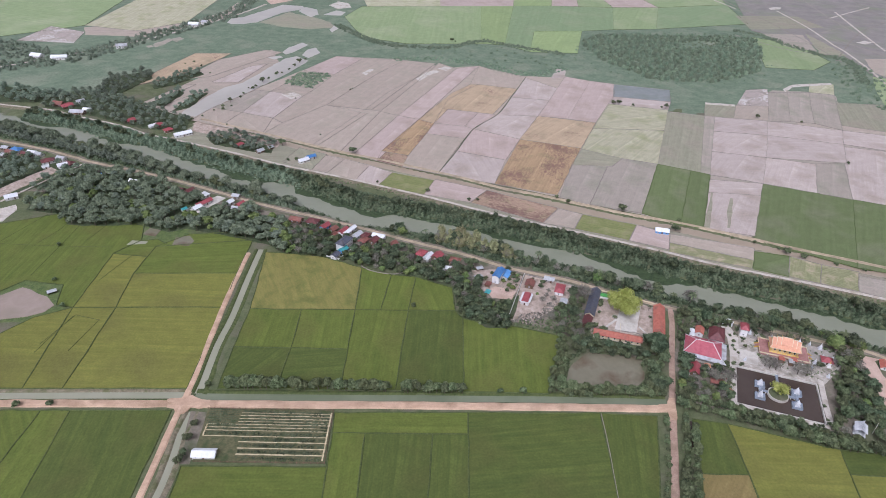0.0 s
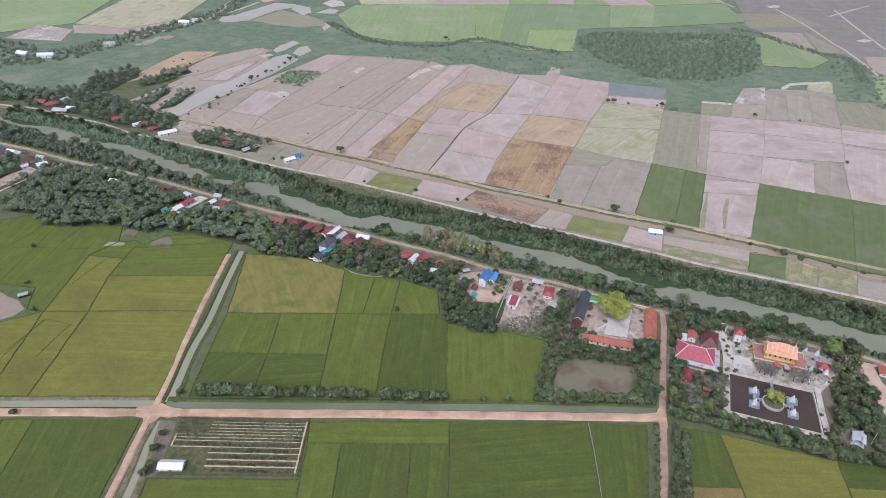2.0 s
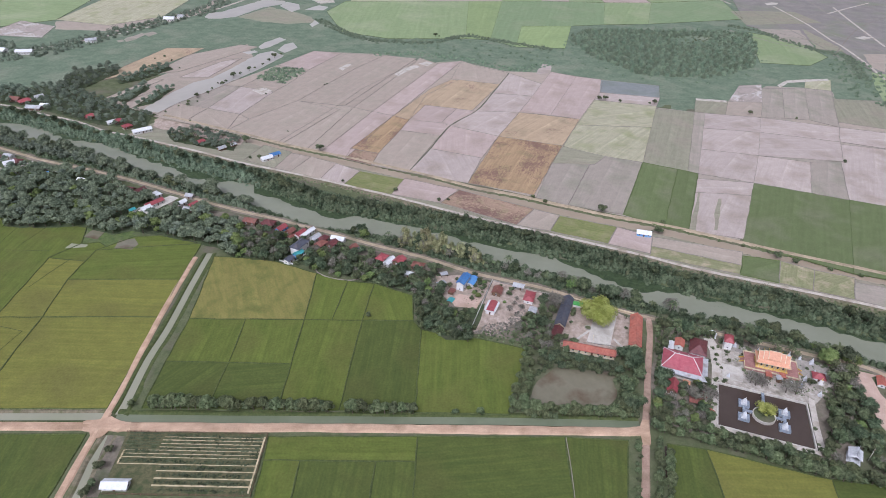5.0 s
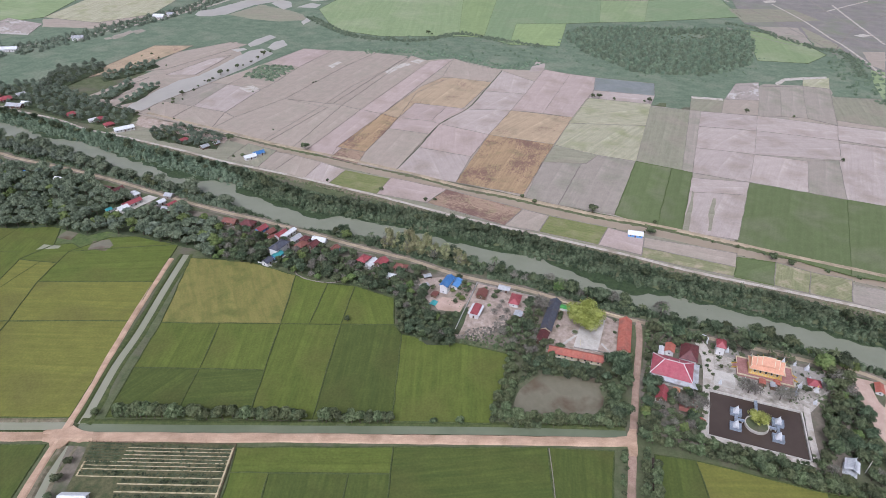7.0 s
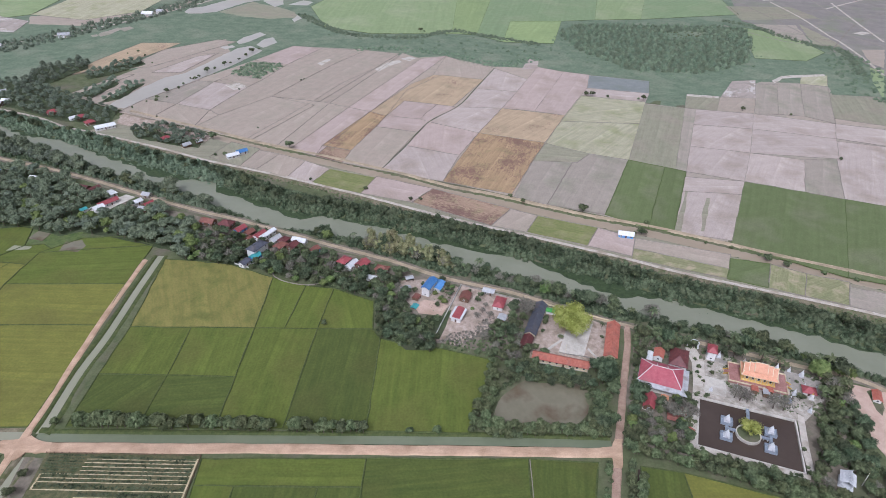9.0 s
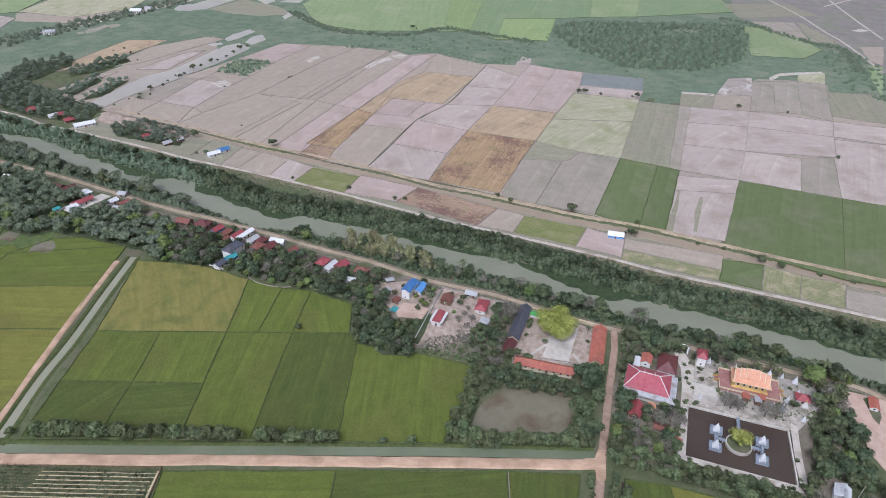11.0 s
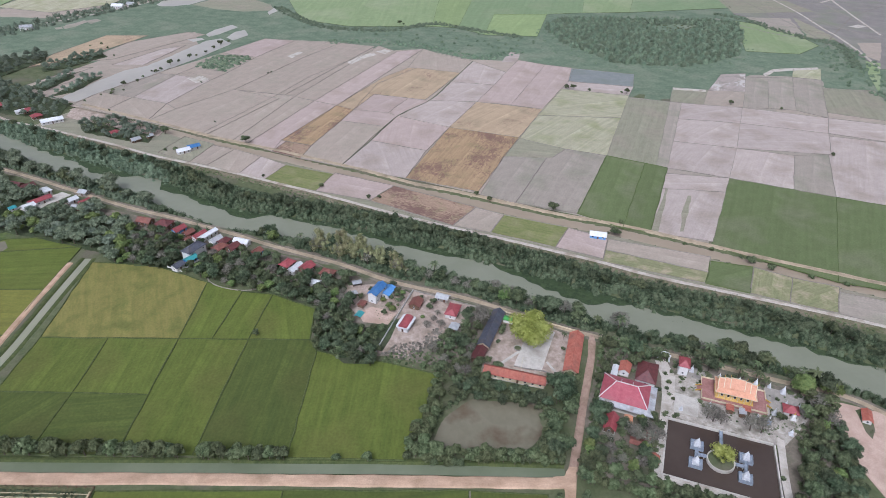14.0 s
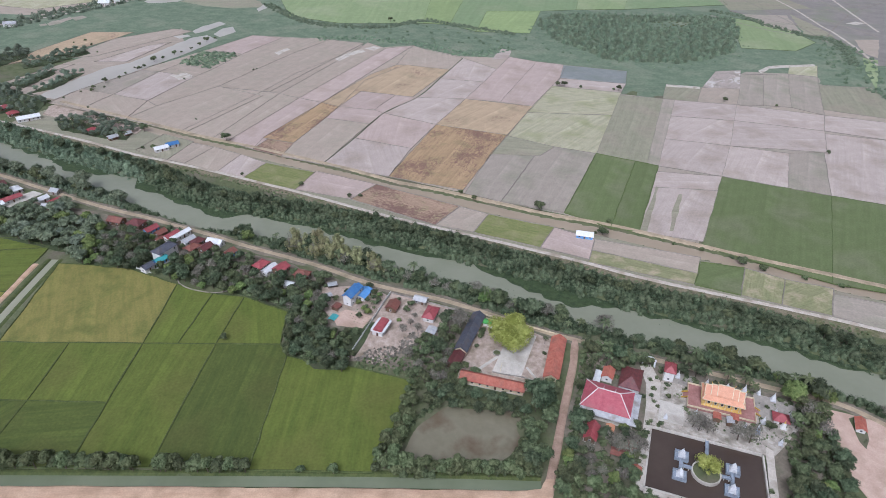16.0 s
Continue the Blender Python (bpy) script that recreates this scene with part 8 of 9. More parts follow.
# ---- planting ----
# north bank: a thick belt of shrubs and low trees between the water and the dike road
spans = [q for q in RIVER if -480 < q[0] < 340]
# West of about x = -130 the same scrub gets leaves paled for haze.
for near, leaf in ((False, "leaf_bank_hazed"), (True, "leaf_dark")):
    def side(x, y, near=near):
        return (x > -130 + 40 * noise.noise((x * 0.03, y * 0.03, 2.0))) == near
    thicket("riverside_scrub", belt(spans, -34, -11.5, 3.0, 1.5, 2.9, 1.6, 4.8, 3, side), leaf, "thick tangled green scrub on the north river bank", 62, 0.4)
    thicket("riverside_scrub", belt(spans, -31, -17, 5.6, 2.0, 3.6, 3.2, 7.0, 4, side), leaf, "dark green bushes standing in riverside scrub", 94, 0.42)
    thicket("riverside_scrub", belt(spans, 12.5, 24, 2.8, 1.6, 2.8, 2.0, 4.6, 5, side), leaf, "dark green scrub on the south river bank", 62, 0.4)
road_x, road_y = [q[0] for q in ROAD_VILLAGE], [q[1] for q in ROAD_VILLAGE]
thicket("riverside_scrub", [q for q in belt(spans, 24, 36, 3.0, 1.3, 2.4, 1.2, 3.2, 15) if q[1] > np.interp(q[0], road_x, road_y) + 2.5], "leaf_dark", "dark green bushes between the village road and the river", 44, 0.4)
bank, bank_n = [], []
for q in resample(spans, 5.0):
    for o in (16.0, 20.5):
        x, y = q.x - o * 0.39 + rng.uniform(-2, 2), q.y - o * 0.92 + rng.uniform(-2, 2)
        if rng.random() < 0.72 and free(x, y, 1.6):
            if x < -60 or rng.random() < 0.55:
                bank.append((x, y))
            else:
                plant(BROAD + SPARSE[:1] + BRIGHT[:1] + PALM, x, y, 0.85, 0.35)
    if rng.random() < 0.6:
        bank_n.append((q.x + rng.uniform(8, 11), q.y + rng.uniform(19, 27)))
join_trees("riverside_trees", [q for q in bank if q[0] < -110], WOODS + WOODS + SPARSE[1:], 1.05, "dense green trees along the south river bank, paled by painted haze", 0.38)
join_trees("riverside_trees", [q for q in bank if q[0] >= -110], BROAD + SPARSE + PALM[:1], 0.95, "dense dark green trees along the south river bank", 0.38)
join_trees("riverside_trees", [q for q in bank_n if free(q[0], q[1], 2.0)], BROAD, 0.8, "dark green trees rising from the north bank scrub")

thicket("dike_weeds", belt([q for q in ROAD_DIKE if -420 < q[0] < 340], 2.6, 9.5, 2.6, 0.6, 1.5, 0.3, 1.1, 14), "leaf_grey", "low grey-green weeds on the dike slope", 12, 0.4, "weeds")

# the bare strip and path among the western houses
yard("yard", [(-386.0, 474.2), (-375.7, 499.0), (-365.9, 518.4), (-355.6, 511.9), (-368.9, 478.5), (-376.9, 459.3)], "bare pinkish strip of ground between western houses", 0.3, 1.0)
tagged(strip("footpath", [(-372.1, 451.6), (-362.3, 475.7), (-351.7, 501.7), (-339.6, 528.7)], [(-1.0, 0.1), (-0.8, 0.62), (0.8, 0.62), (1.0, 0.1)], M["dirt_pale"], 5.0, 0.3), "pale footpath between village gardens", "path", kind="structure")
KEEP_OUT += [(x, y, 7.0) for x, y in [(-378.2, 469.5), (-376.0, 478.0), (-373.7, 486.8), (-370.8, 494.8), (-367.1, 501.8), (-364.0, 510.2)]]
KEEP_OUT += [(x, y, 3.0) for x, y in [(-362.3, 475.7), (-360.1, 482.2), (-357.4, 489.0), (-354.6, 495.8), (-351.7, 501.7), (-349.3, 508.8), (-346.4, 516.1), (-343.3, 522.3), (-339.6, 528.7)]]

# the village groves
KEEP_OUT += [(*q, r) for q, r in (((-202.3, 442.5), 9.0), ((-196.2, 452.4), 8.0), ((-215.8, 436.2), 7.0), ((-222.8, 470.8), 6.0), ((-406.1, 547), 9.0), ((-370.4, 521.7), 9.0), ((-352.6, 518), 8.0), ((-373.5, 469.7), 12.0), ((-367.7, 489.4), 10.0), ((-361.6, 505.6), 8.0), ((-279.3, 490.6), 7.0))]
wood("village_wood", [(-344, 439.8), (-345.7, 476.7), (-332, 513.5), (-282, 506.2), (-223.9, 473.8), (-183.2, 453.2), (-164.5, 454.3), (-143.4, 436.7), (-120.2, 425.5), (-118, 386.2), (-136.2, 399.3), (-169.5, 409), (-203.7, 418.1), (-214.6, 411.5), (-246, 422), (-285, 417), (-299, 419), (-309.6, 434)], 4.9, WOODS + WOODS + WOODS + FAR[:1] + BRIGHT[:1], 0.95, "dense wood of dark green trees behind the village", 0.38)
wood("village_wood", [(-490.4, 554.4), (-429.7, 545.4), (-367.2, 530.5), (-326.9, 513.8), (-338.4, 495.7), (-364.1, 470.3), (-422.9, 456.5)], 6.0, FAR + PALM[:1], 0.9, "dense garden trees between village houses")
wood("village_wood", [(-522.6, 600.9), (-454.1, 585.1), (-382.7, 559.3), (-327, 535.8), (-277.7, 520.6), (-228.5, 500.6), (-232.4, 511.8), (-328.2, 549.8), (-391.3, 575.3), (-462.8, 599.3), (-536, 620.3)], 4.8, FAR, 0.85, "dense dark trees between road and river")
tagged(sheet("wood_floor", [(-119, 408), (-82, 396), (-37, 383), (14, 358), (28, 338), (44, 308), (29, 308), (14, 319), (7, 352), (-17, 361), (-60, 379), (-118, 388)], 0.27, M["understorey"], 6.0, 1.5, 0.5), "shaded green undergrowth between village gardens", "ground", kind="structure")
grove([(-119.8, 423.7), (-82.1, 413.8), (-36.5, 400.7), (23.7, 377), (26.7, 344.2), (45.4, 306.2), (29.1, 308.2), (14.7, 319), (7.1, 351), (-18, 362), (-37, 365), (-59, 373), (-80, 381), (-118, 387)], 4.3, BROAD + SPARSE + BRIGHT[:1], 0.78)
grove([(12.9, 317.3), (25.2, 312.7), (44.1, 310.1), (45.3, 317.0), (21.0, 327.0), (11.3, 326.5)], 3.6, BROAD + ROW, 0.68)
grove([(67.0, 302.8), (69.6, 318.1), (80.0, 329.9), (93.4, 337.4), (103.8, 316.4), (106.4, 298.0), (87.1, 300.1)], 4.0, SPARSE + BROAD[2:], 0.72)
grove([(87.9, 347.1), (105.5, 346.7), (101.8, 323), (95.2, 311.2), (86.9, 316.5)], 5.0, BROAD + SPARSE, 0.85)
thicket("undergrowth", area_places([(-127.5, 418.1), (-81.8, 412.2), (-36.3, 398.3), (23.6, 374.9), (30.7, 344.4), (45.6, 308.9), (25.6, 310.9), (11, 330.8), (7.1, 353.1), (-17.3, 363.5), (-38.3, 371), (-60.2, 381.6), (-82, 386.5), (-119, 390.7)], 3.4, 1.2, 2.4, 0.8, 2.2, 21), "leaf_mid", "low green undergrowth between village trees", 41, 0.5)
thicket("undergrowth", area_places([(46.3, 309.4), (50.2, 316.5), (63.6, 318.6), (69.6, 318.1), (80.0, 329.9), (93.4, 337.4), (103.8, 316.4), (106.5, 298.7), (87.1, 300.8), (64.6, 306.4)], 2.2, 0.4, 1.2, 0.3, 1.2, 22), "leaf_grey", "dry grey-green weeds between houses", 40, 0.36)
# round the school pond
grove([(61.5, 250.1), (68.1, 277.6), (74.6, 298.7), (78.9, 298.9), (75.1, 277.9), (70.0, 252.5)], 2.9, ROW, 1.0)
grove([(83.1, 299.6), (122.9, 289.8), (127.6, 281), (97.8, 286.7), (82.8, 284.1)], 3.4, BROAD, 0.7)
grove([(129.7, 298.5), (145.8, 303.5), (130.8, 251.7), (118.8, 256.4), (124.7, 271.2)], 4.4, BROAD[1:] + ROW, 0.95)
row([(67.3, 254.4), (128.8, 255.1)], 2.6, ROW, 1.0)
row([(71.7, 251.5), (129, 252)], 2.8, ROW, 0.85)
# the tree row along the canal
row([(-118.9, 249.2), (-27.7, 250.2)], 3.1, ROW, 1.35, 0.15, 0.6)
row([(-19.7, 250.1), (14.5, 250.5)], 3.1, ROW, 1.3, 0.15, 0.6)
for q in ((-130, 250), (34.7, 250.9), (47.6, 251), (-18.5, 326.4), (-288, 388), (-267.8, 344.2), (-247.3, 315.7), (-227.6, 231.1), (-209.9, 232.2)):
    plant(SMALL + ROW[2:], q[0], q[1], 0.95)
for q in ((-128, 221.6), (-127.9, 211.9), (-127.1, 202.8), (-127.3, 198)):
    plant(BROAD[2:3], q[0], q[1], 0.62)
# along the lane
row([(125.4, 237.3), (111, 186.2), (105.3, 163.6)], 4.2, ROW + SMALL, 0.7)
row([(135.2, 236.9), (120.6, 186.5), (114.5, 163.8)], 2.8, ROW + BROAD[2:3], 0.85)
row([(138.2, 229.1), (125.6, 186.7), (119.1, 164)], 3.2, ROW, 0.9)
row([(159, 325.6), (146.4, 281.8), (136.5, 247.2)], 4.5, ROW + BROAD[2:3], 0.7)
# the hedge south of the temple pond
row([(135.3, 244.2), (159.4, 237), (188.7, 226.4), (206.4, 219.6), (230.2, 214.7), (251, 210.5)], 2.9, ROW + BROAD[2:3], 1.0)
row([(137.1, 250.2), (161.5, 242.7), (191.3, 232.3), (208.6, 224.1), (232.8, 219.1)], 3.1, ROW + BROAD[2:3], 0.95)
# temple gardens
grove([(145, 281.7), (175.3, 278.1), (164.7, 249.6), (137.6, 251.9)], 3.9, BROAD + SPARSE + BRIGHT, 0.78)
grove([(159.1, 328.6), (188.2, 319.9), (181.3, 303.9), (153.4, 303.8)], 4.2, BROAD[2:] + PALM + PALM, 0.78)
grove([(157.6, 336.5), (192.8, 327.2), (235.3, 312.9), (257.5, 306.2), (253, 297.5), (223.2, 302.5), (187.5, 313), (157.5, 323.2)], 4.2, BROAD + PALM, 0.82)
grove([(227.1, 262.1), (239.2, 270.6), (250.0, 282.6), (255.8, 283.6), (253.9, 270.4), (249.0, 253.5), (242.1, 235.5), (223.1, 223.0), (219.3, 230.1), (223.3, 247.5)], 4.1, BROAD + BROAD + SPARSE[1:] + BRIGHT, 0.85)
grove([(212.6, 235), (244.2, 239), (249.3, 221.9), (210.7, 222.4)], 4.2, SPARSE + BROAD[2:], 0.85)
for q in ((257.9, 296.6), (248.7, 286.1), (250.4, 276.4)):
    plant(BROAD[1:2] + SPARSE[:1], q[0], q[1], 1.25)
thicket("undergrowth", area_places([(157.4, 325.5), (191.4, 323.6), (252.7, 303.8), (261.2, 286.6), (250.3, 258.1), (230.2, 230.6), (206.7, 220.4), (136, 246.8)], 3.0, 0.9, 1.8, 0.5, 1.5, 23, 0.0), "leaf_mid", "low green undergrowth in the temple gardens", 35, 0.42)
for x, y in [(47.8, 360.0), (51.0, 366.1), (46.8, 352.5), (52.8, 357.4), (43.6, 357.5), (49.6, 349.8), (53.9, 364.5), (45.2, 346.2)]:
    plant(BROAD[2:3] + BRIGHT, x, y, 0.52)
grove([(29.3, 334.2), (45.3, 334.9), (48.4, 329.9), (43.9, 318.7), (35.9, 319.3), (29.2, 323.9)], 3.2, BROAD[2:] + ROW, 0.55)
# straw-coloured bamboo on the south bank
for q in ((-1.9, 409.9), (4.7, 407.8), (10.4, 404.8), (15.7, 402.7), (20.9, 401.4), (26.4, 398.5), (32, 396.4), (37.1, 394.3), (46.7, 391), (51.6, 387.4), (13.5, 407.4), (23.6, 404.7)):
    plant(BAMBOO, q[0], q[1], 1.6, 0.25)
# north bank hamlets and lone trees; the hamlet woods wear haze-paled leaves
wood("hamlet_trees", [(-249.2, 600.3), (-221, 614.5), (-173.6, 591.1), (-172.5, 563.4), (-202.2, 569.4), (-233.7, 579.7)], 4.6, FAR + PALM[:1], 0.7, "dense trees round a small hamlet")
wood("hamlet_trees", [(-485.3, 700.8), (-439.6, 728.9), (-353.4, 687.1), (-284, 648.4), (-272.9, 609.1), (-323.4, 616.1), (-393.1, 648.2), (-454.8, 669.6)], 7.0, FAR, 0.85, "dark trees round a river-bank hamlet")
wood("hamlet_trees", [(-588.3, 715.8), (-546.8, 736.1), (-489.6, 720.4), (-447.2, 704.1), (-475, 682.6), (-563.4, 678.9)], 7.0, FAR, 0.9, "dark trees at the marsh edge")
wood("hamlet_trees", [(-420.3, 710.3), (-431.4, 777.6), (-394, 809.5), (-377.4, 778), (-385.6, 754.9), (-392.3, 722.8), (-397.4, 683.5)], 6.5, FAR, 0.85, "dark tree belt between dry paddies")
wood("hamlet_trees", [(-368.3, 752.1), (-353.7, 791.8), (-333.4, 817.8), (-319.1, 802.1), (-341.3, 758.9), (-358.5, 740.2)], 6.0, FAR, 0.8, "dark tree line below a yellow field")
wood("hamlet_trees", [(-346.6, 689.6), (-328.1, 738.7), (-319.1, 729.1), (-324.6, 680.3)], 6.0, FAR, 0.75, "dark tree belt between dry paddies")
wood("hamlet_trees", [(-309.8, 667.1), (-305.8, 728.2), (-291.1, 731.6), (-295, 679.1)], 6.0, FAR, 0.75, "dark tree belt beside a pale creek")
row([(-276.8, 645.6), (-255.1, 686), (-242.3, 746.2), (-220.1, 816.3), (-200.1, 886.1)], 13.0, SMALL + BROAD[2:3], 0.85, 0.4, 3.5)
for q in ((4.7, 996.2), (10.1, 996.8), (84.7, 994.9), (363.7, 699.5), (409.7, 687.3), (404.5, 576.5), (-61.4, 505.7), (-15.1, 492.1), (-92.1, 567.7), (21.5, 477.5), (28.9, 477.9),
          (99.1, 486.4), (108, 478.6), (185.7, 440.1), (189.7, 437.6), (248.1, 421.8), (264.2, 414.4), (268, 408.9), (152.1, 466.2), (233, 428.6), (278.1, 402.3),
          (299.2, 394.2), (317.1, 387.6), (321.4, 387.8), (196.2, 451.6), (201.9, 733.4), (208.5, 732), (225.1, 729.4), (258, 724.4), (263, 722.9), (-165.9, 583.1), (-152.2, 547.7), (-144.1, 548.3)):
    plant(SMALL + BROAD[2:3], q[0], q[1], 0.85)
for q in [(-359.3, 843.2), (-350.0, 852.1), (-334.2, 835.4), (-312.7, 805.2), (-352.6, 808.6), (-237.3, 632.2), (-243.8, 603.7), (-132.7, 611.9), (-121.5, 756.9), (-119.3, 761.4), (-243.4, 750.4), (-241.1, 754.9), (-247.4, 752.2), (-181.9, 718.8), (-254.9, 675.1), (-249.3, 688.4)]:
    plant(SMALL, q[0], q[1], 0.75, 0.3)
# far woods and marsh scrub, past counting; haze is painted into their leaf colours
glade = [(361.9, 1031.9), (414.3, 1051.5), (443.0, 1040.7), (409.6, 997.1), (370.7, 986.6)]
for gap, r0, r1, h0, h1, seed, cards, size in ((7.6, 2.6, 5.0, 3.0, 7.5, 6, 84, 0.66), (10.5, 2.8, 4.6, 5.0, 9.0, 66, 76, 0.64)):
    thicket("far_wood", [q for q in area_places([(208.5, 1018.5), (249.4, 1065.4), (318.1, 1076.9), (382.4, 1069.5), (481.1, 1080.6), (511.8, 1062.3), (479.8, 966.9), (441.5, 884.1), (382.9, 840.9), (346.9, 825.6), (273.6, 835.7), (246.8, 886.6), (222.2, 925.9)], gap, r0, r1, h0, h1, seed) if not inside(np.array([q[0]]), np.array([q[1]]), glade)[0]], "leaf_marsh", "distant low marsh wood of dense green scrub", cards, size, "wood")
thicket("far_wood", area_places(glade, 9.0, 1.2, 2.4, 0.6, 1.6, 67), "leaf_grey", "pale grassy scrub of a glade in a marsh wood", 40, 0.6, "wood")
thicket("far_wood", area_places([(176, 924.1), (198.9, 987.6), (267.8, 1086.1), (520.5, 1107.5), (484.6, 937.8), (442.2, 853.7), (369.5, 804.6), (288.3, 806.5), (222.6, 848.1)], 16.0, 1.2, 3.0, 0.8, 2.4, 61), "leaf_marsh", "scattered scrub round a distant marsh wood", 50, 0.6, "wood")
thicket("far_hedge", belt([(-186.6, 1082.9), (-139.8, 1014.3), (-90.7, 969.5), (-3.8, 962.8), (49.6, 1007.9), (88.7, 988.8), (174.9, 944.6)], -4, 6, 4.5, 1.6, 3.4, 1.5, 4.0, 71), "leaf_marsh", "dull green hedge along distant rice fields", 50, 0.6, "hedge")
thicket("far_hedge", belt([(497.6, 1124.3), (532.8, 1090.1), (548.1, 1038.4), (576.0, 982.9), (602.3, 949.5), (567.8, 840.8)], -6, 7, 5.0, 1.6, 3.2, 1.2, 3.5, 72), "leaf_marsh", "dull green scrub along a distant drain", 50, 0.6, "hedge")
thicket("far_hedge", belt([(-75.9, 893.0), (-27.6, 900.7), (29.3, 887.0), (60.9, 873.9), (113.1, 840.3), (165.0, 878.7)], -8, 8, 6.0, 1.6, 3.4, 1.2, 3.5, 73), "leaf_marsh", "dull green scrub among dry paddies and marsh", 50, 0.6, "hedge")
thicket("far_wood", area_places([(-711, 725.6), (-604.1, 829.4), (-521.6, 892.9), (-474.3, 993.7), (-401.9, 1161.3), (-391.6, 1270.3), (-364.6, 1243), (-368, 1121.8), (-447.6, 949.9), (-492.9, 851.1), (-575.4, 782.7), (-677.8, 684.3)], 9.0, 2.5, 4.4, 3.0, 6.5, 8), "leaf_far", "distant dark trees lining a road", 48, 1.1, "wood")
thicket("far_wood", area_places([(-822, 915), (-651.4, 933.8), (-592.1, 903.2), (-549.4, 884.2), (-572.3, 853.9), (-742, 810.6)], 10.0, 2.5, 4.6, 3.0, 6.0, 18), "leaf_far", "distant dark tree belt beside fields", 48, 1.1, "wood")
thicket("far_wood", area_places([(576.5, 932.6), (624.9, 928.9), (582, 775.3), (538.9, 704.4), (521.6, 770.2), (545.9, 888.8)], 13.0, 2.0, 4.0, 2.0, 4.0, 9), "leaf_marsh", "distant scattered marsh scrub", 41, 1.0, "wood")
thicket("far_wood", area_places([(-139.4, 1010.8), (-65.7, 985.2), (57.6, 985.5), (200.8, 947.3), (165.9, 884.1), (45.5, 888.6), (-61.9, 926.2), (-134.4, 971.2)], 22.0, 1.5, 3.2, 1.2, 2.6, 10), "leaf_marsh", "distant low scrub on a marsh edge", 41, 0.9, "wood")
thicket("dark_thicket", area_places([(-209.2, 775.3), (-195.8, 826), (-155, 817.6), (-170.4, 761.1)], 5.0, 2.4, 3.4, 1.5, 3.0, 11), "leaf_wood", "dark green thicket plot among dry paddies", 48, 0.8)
# crops in the vegetable plot
thicket("vegetables", [(-90 + rng.uniform(-31 if y < 7 else -15, 31.5), 217 + y + rng.uniform(-0.45, 0.45), rng.uniform(0.3, 0.75), rng.uniform(0.4, 1.0))
                       for y in (15.2, 13.3, 11.3, 9.2, 7.3, 5.3, 3.2, 0.6, -0.4) for k in range(120)], "leaf_dark", "rows of dark green vegetable plants", 14, 0.3, "vegetables")
thicket("vegetables", [(-90 + rng.uniform(-11, 32), 217 + y + rng.uniform(-0.5, 0.5), rng.uniform(0.3, 0.8), rng.uniform(0.4, 1.0))
                       for y in (-3.0, -3.8, -6.8, -7.6, -10.8, -11.6, -15.2) for k in range(90)], "leaf_dark", "rows of dark green vegetable plants", 14, 0.3, "vegetables")
thicket("nursery_plants", [(-122.5 + 1.15 * i + rng.uniform(-0.15, 0.15), 223.3 + 1.6 * j + rng.uniform(-0.15, 0.15), rng.uniform(0.4, 0.6), rng.uniform(0.6, 1.0))
                           for i in range(14) for j in range(7)], "leaf_dark", "rows of dark green nursery shrubs", 20, 0.3, "shrubs")
# the great lime-green tree of the school yard
GREAT = make_tree("rain_tree", 11.5, 9.4, "leaf_lime", 7600, 0.42, 81, 15, 0.3, 0.62, "great spreading yellow-green tree shading the school court")
GREAT.matrix_basis = pose(122.0, 329.5, 0.1) @ Matrix.Diagonal((1.24, 1.24, 1.12, 1))
ISLE = make_tree("island_tree", 7.2, 5.4, "leaf_lime", 1300, 0.32, 82, 7, 0.3, 0.75, "open-crowned olive-green tree on the pond island")
ISLE.matrix_basis = pose(195.2, 257.6, 0.2)
for x, y in [(199.0, 278.0), (202.1, 276.7), (213.6, 273.3), (196.8, 279.8), (218.1, 272.0)]:
    plant(SPARSE[:1], x, y, 1.1)
for x, y in ((246.5, 296.5), (248.5, 299.0)):
    plant([BRIGHT[0]], x, y, 1.35)
for q, kind, sc in (((132.0, 287.2), BROAD[1], 1.75), ((97.8, 338.9), SPARSE[0], 1.6), ((171.7, 344.4), SPARSE[0], 1.5), ((111.0, 361.5), BRIGHT[0], 1.15), ((260.1, 296.5), BRIGHT[0], 1.5)):
    plant([kind], q[0], q[1], sc, 0.04)
for q in [(162.1, 265.5), (165.7, 263.9), (170.1, 265.2), (159.7, 268.2), (168.2, 268.5)]:
    plant(SPARSE[:1], q[0], q[1], 0.95)
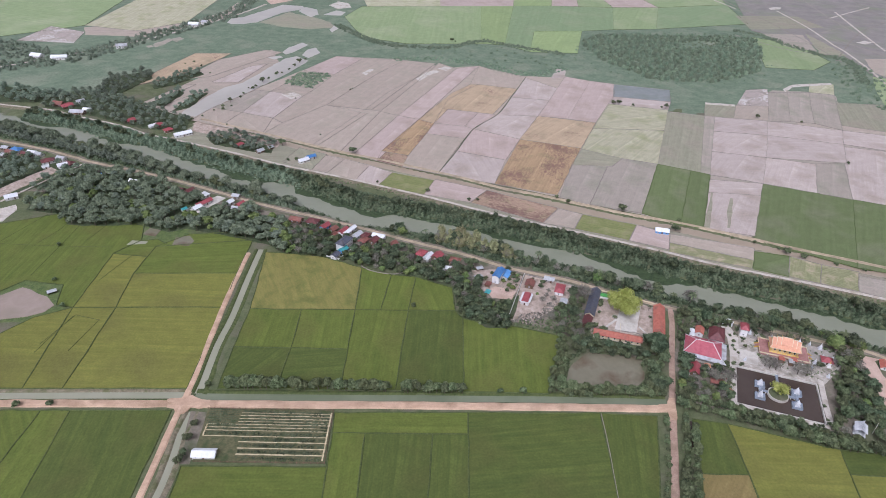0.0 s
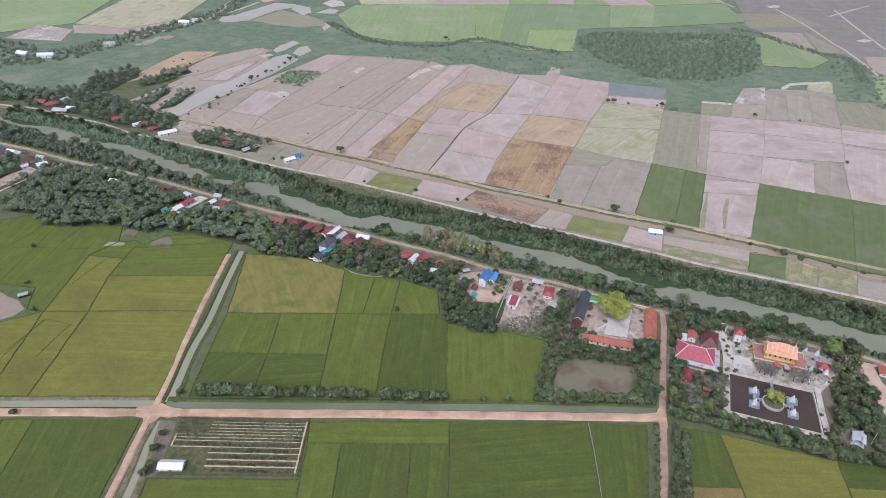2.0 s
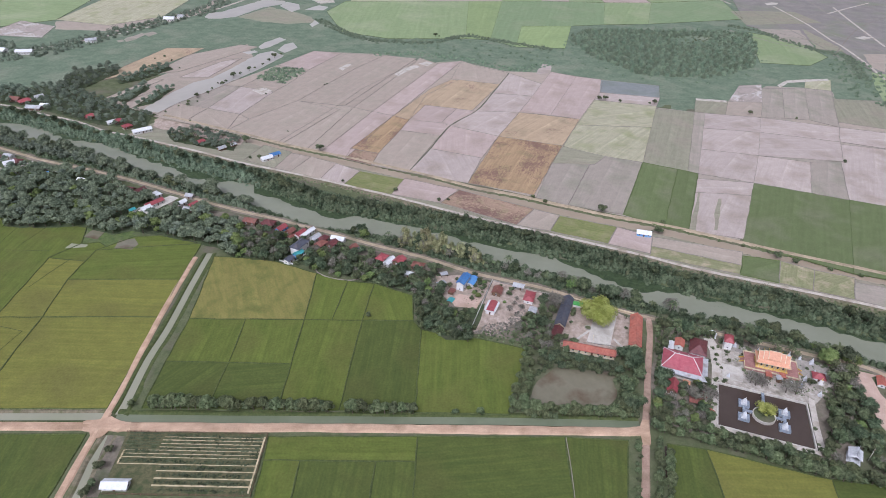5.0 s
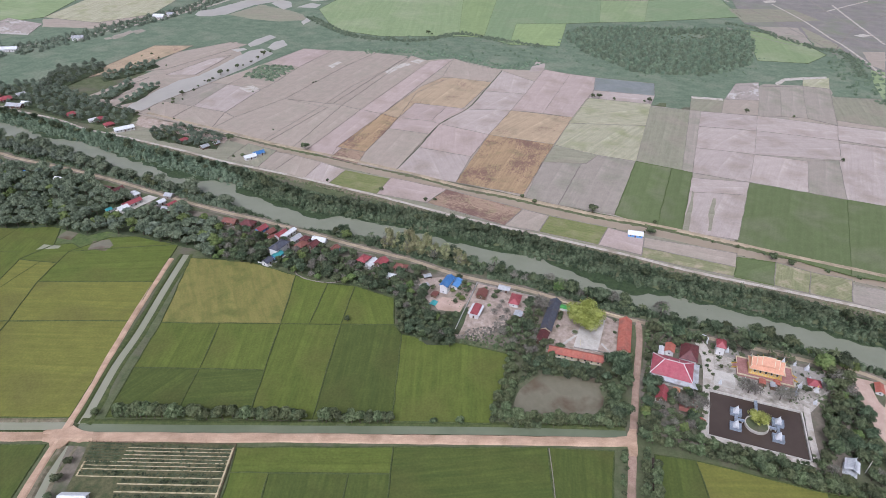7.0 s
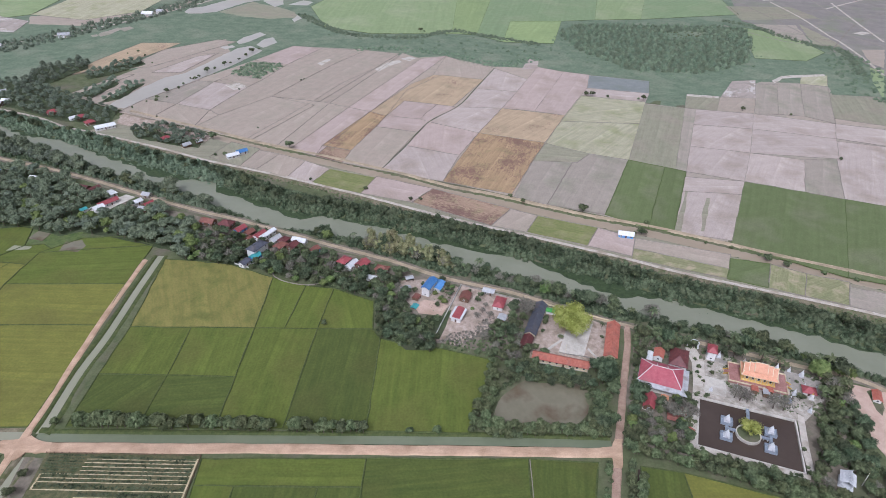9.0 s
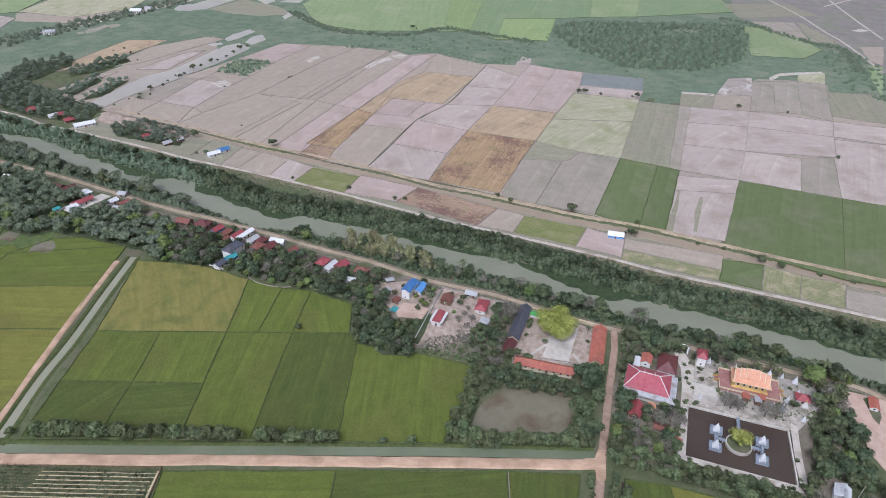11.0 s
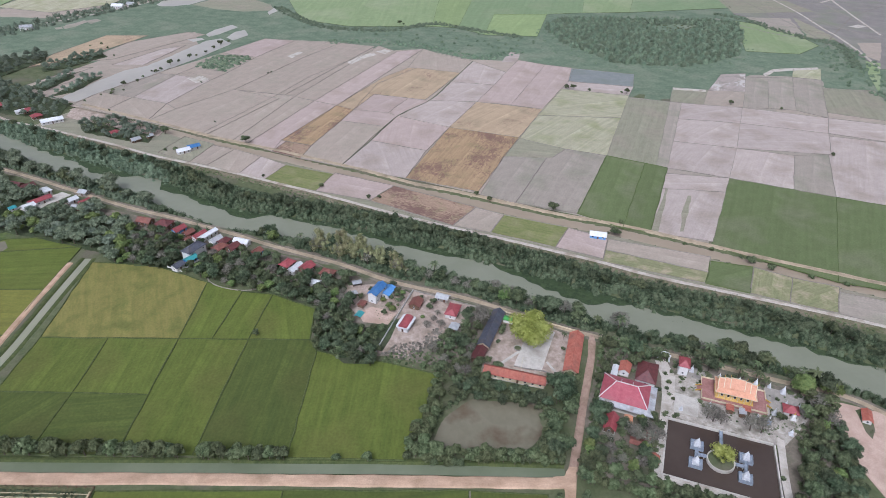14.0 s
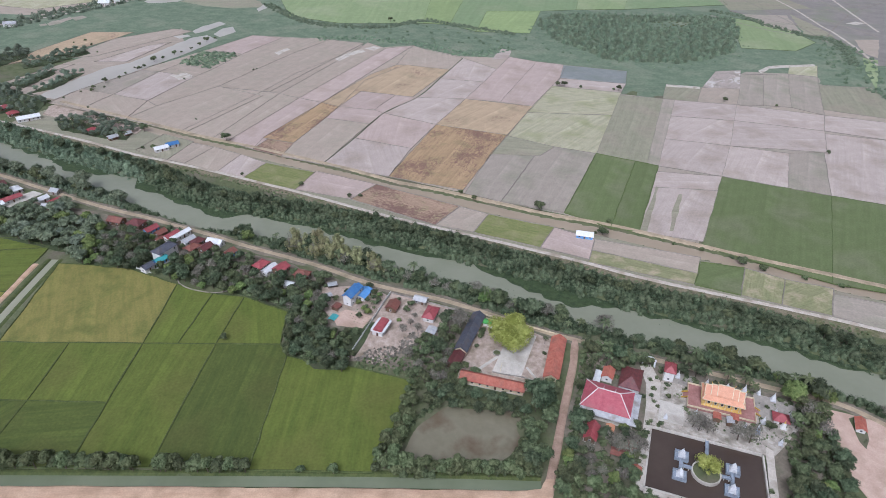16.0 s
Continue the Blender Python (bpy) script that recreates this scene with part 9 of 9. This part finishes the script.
# gardens of the house plots
for x, y, k, sc in ((50.5, 357, PALM, 0.5), (52.5, 352, PALM, 0.45), (49, 350, BRIGHT, 0.4), (54, 360, BROAD[2:3], 0.45), (51, 362, BROAD[2:3], 0.5), (55.5, 364, PALM, 0.45), (47.5, 354, BROAD[2:3], 0.4),
                    (66, 344, BRIGHT, 0.45), (69.5, 352, BROAD[2:3], 0.5), (71.5, 357, BROAD[2:3], 0.5), (74, 347, SPARSE, 0.6), (72, 342, SPARSE, 0.6), (76, 337, SPARSE, 0.7), (68.5, 336, SPARSE, 0.6),
                    (36, 366, BROAD[2:3], 0.5), (31, 360, SPARSE, 0.6), (23, 352, BROAD[2:3], 0.6), (64.5, 361, BROAD[2:3], 0.4), (48.0, 371.5, BROAD[:1], 0.55),
                    (107.5, 333, SMALL, 0.8), (108.5, 336, BROAD[2:3], 0.45), (109.3, 338.5, SMALL, 0.7), (105.5, 326, SMALL, 0.7), (138.2, 322, SMALL, 0.6), (139.5, 330, PALM, 0.55), (101.5, 306.5, SMALL, 0.7), (109, 347, BROAD[2:3], 0.5),
                    (131, 299.5, SMALL, 0.6),
                    (183.5, 296.5, SMALL, 0.55), (184.5, 290, SMALL, 0.5), (190.5, 300.5, PALM, 0.35), (185.5, 300.5, SMALL, 0.55), (191, 296, SMALL, 0.55), (178.5, 302, SMALL, 0.5), (193, 303, SMALL, 0.6), (225, 279.5, SPARSE, 0.55), (229.5, 279, BROAD[2:3], 0.6), (201, 302, SMALL, 0.5), (233.5, 292, SMALL, 0.6)):
    plant(k, x, y, sc)
thicket("seedlings", [(40 + i * 1.5 + 0.35 * j + rng.uniform(-0.2, 0.2), 343.5 - 0.45 * i + 2.0 * j + rng.uniform(-0.2, 0.2), 0.35, rng.uniform(0.3, 0.6)) for i in range(7) for j in range(6)], "leaf_grey", "rows of small seedlings in a bare plot", 19, 0.25, "plants")
thicket("dry_weeds", area_places([(46, 315), (58, 312), (72, 322), (90, 335), (88, 340), (74, 338), (66, 326), (52, 322)], 1.6, 0.5, 1.3, 0.3, 1.3, 31, -8.0), "leaf_dry", "dry grey-brown weeds in a house plot", 25, 0.35, "weeds")
thicket("dry_weeds", area_places([(267.5, 286.5), (271.4, 287.6), (273.3, 285.8), (269.6, 275.2), (266.5, 271.2), (265.7, 275)], 1.2, 0.4, 0.9, 0.3, 0.9, 33, -9.0), "leaf_mid", "low green weeds round a shrine hut", 25, 0.32, "weeds")
thicket("dry_weeds", [(x + rng.uniform(-6, 6), y + rng.uniform(-4, 4), rng.uniform(0.3, 0.8), rng.uniform(0.2, 0.7)) for x, y in ((200, 299), (226, 284), (236, 291), (230, 277), (205, 281), (200, 309), (240, 284), (222, 274)) for k in range(16)], "leaf_grey", "low grey-green plants between stupas", 22, 0.3, "weeds")
thicket("pond_side_bushes", [(x, y, r, h) for pts in (POND_SCHOOL + POND_SCHOOL[:1],) for q in resample(pts, 1.5) for x, y, r, h in [(99 + (q.x - 99) * 1.05 + rng.uniform(-0.8, 0.8), 271 + (q.y - 271) * 1.09 + rng.uniform(-0.8, 0.8), rng.uniform(0.9, 1.7), rng.uniform(0.8, 2.0))]], "leaf_mid", "green bushes along the pond edge", 41, 0.42)
for px, py in ((126.9, 377.1), (129.6, 364.3), (132.5, 362.5), (162.2, 374.1), (-19.2, 434.3), (251.6, 312.9), (233.6, 321.8), (60.1, 395.6), (205.5, 348.2), (133.2, 363.5), (137.4, 359.3), (140, 356), (145.8, 354.4), (155.6, 350.1), (126.1, 371.3), (73.3, 396.3), (83.4, 392.1)):
    thicket("floating_weed", [(px + rng.uniform(-3.5, 3.5), py + rng.uniform(-1.5, 1.5), rng.uniform(0.6, 1.5), 1.9) for k in range(7)], "leaf_dark", "small raft of floating river weed", 26, 0.4, "water weed")
grove([(157.1, 334.6), (192.3, 326), (234.8, 311.8), (256.4, 304), (253.5, 298.5), (223.7, 303.6), (188, 314.2), (157.8, 324.4)], 6.5, PALM, 1.05, 0.25, 0.0)
for q in ((248.4, 290.1), (247.3, 280.1), (241.5, 272.2), (253.4, 286.3), (241.5, 280.8)):
    plant(SPARSE[1:], q[0], q[1], 1.5)
# kinds of tree that stand in the joined woods only
for m in MASTERS:
    if m.name not in used:
        for ch in list(m.children):
            bpy.data.objects.remove(ch)
        bpy.data.objects.remove(m)
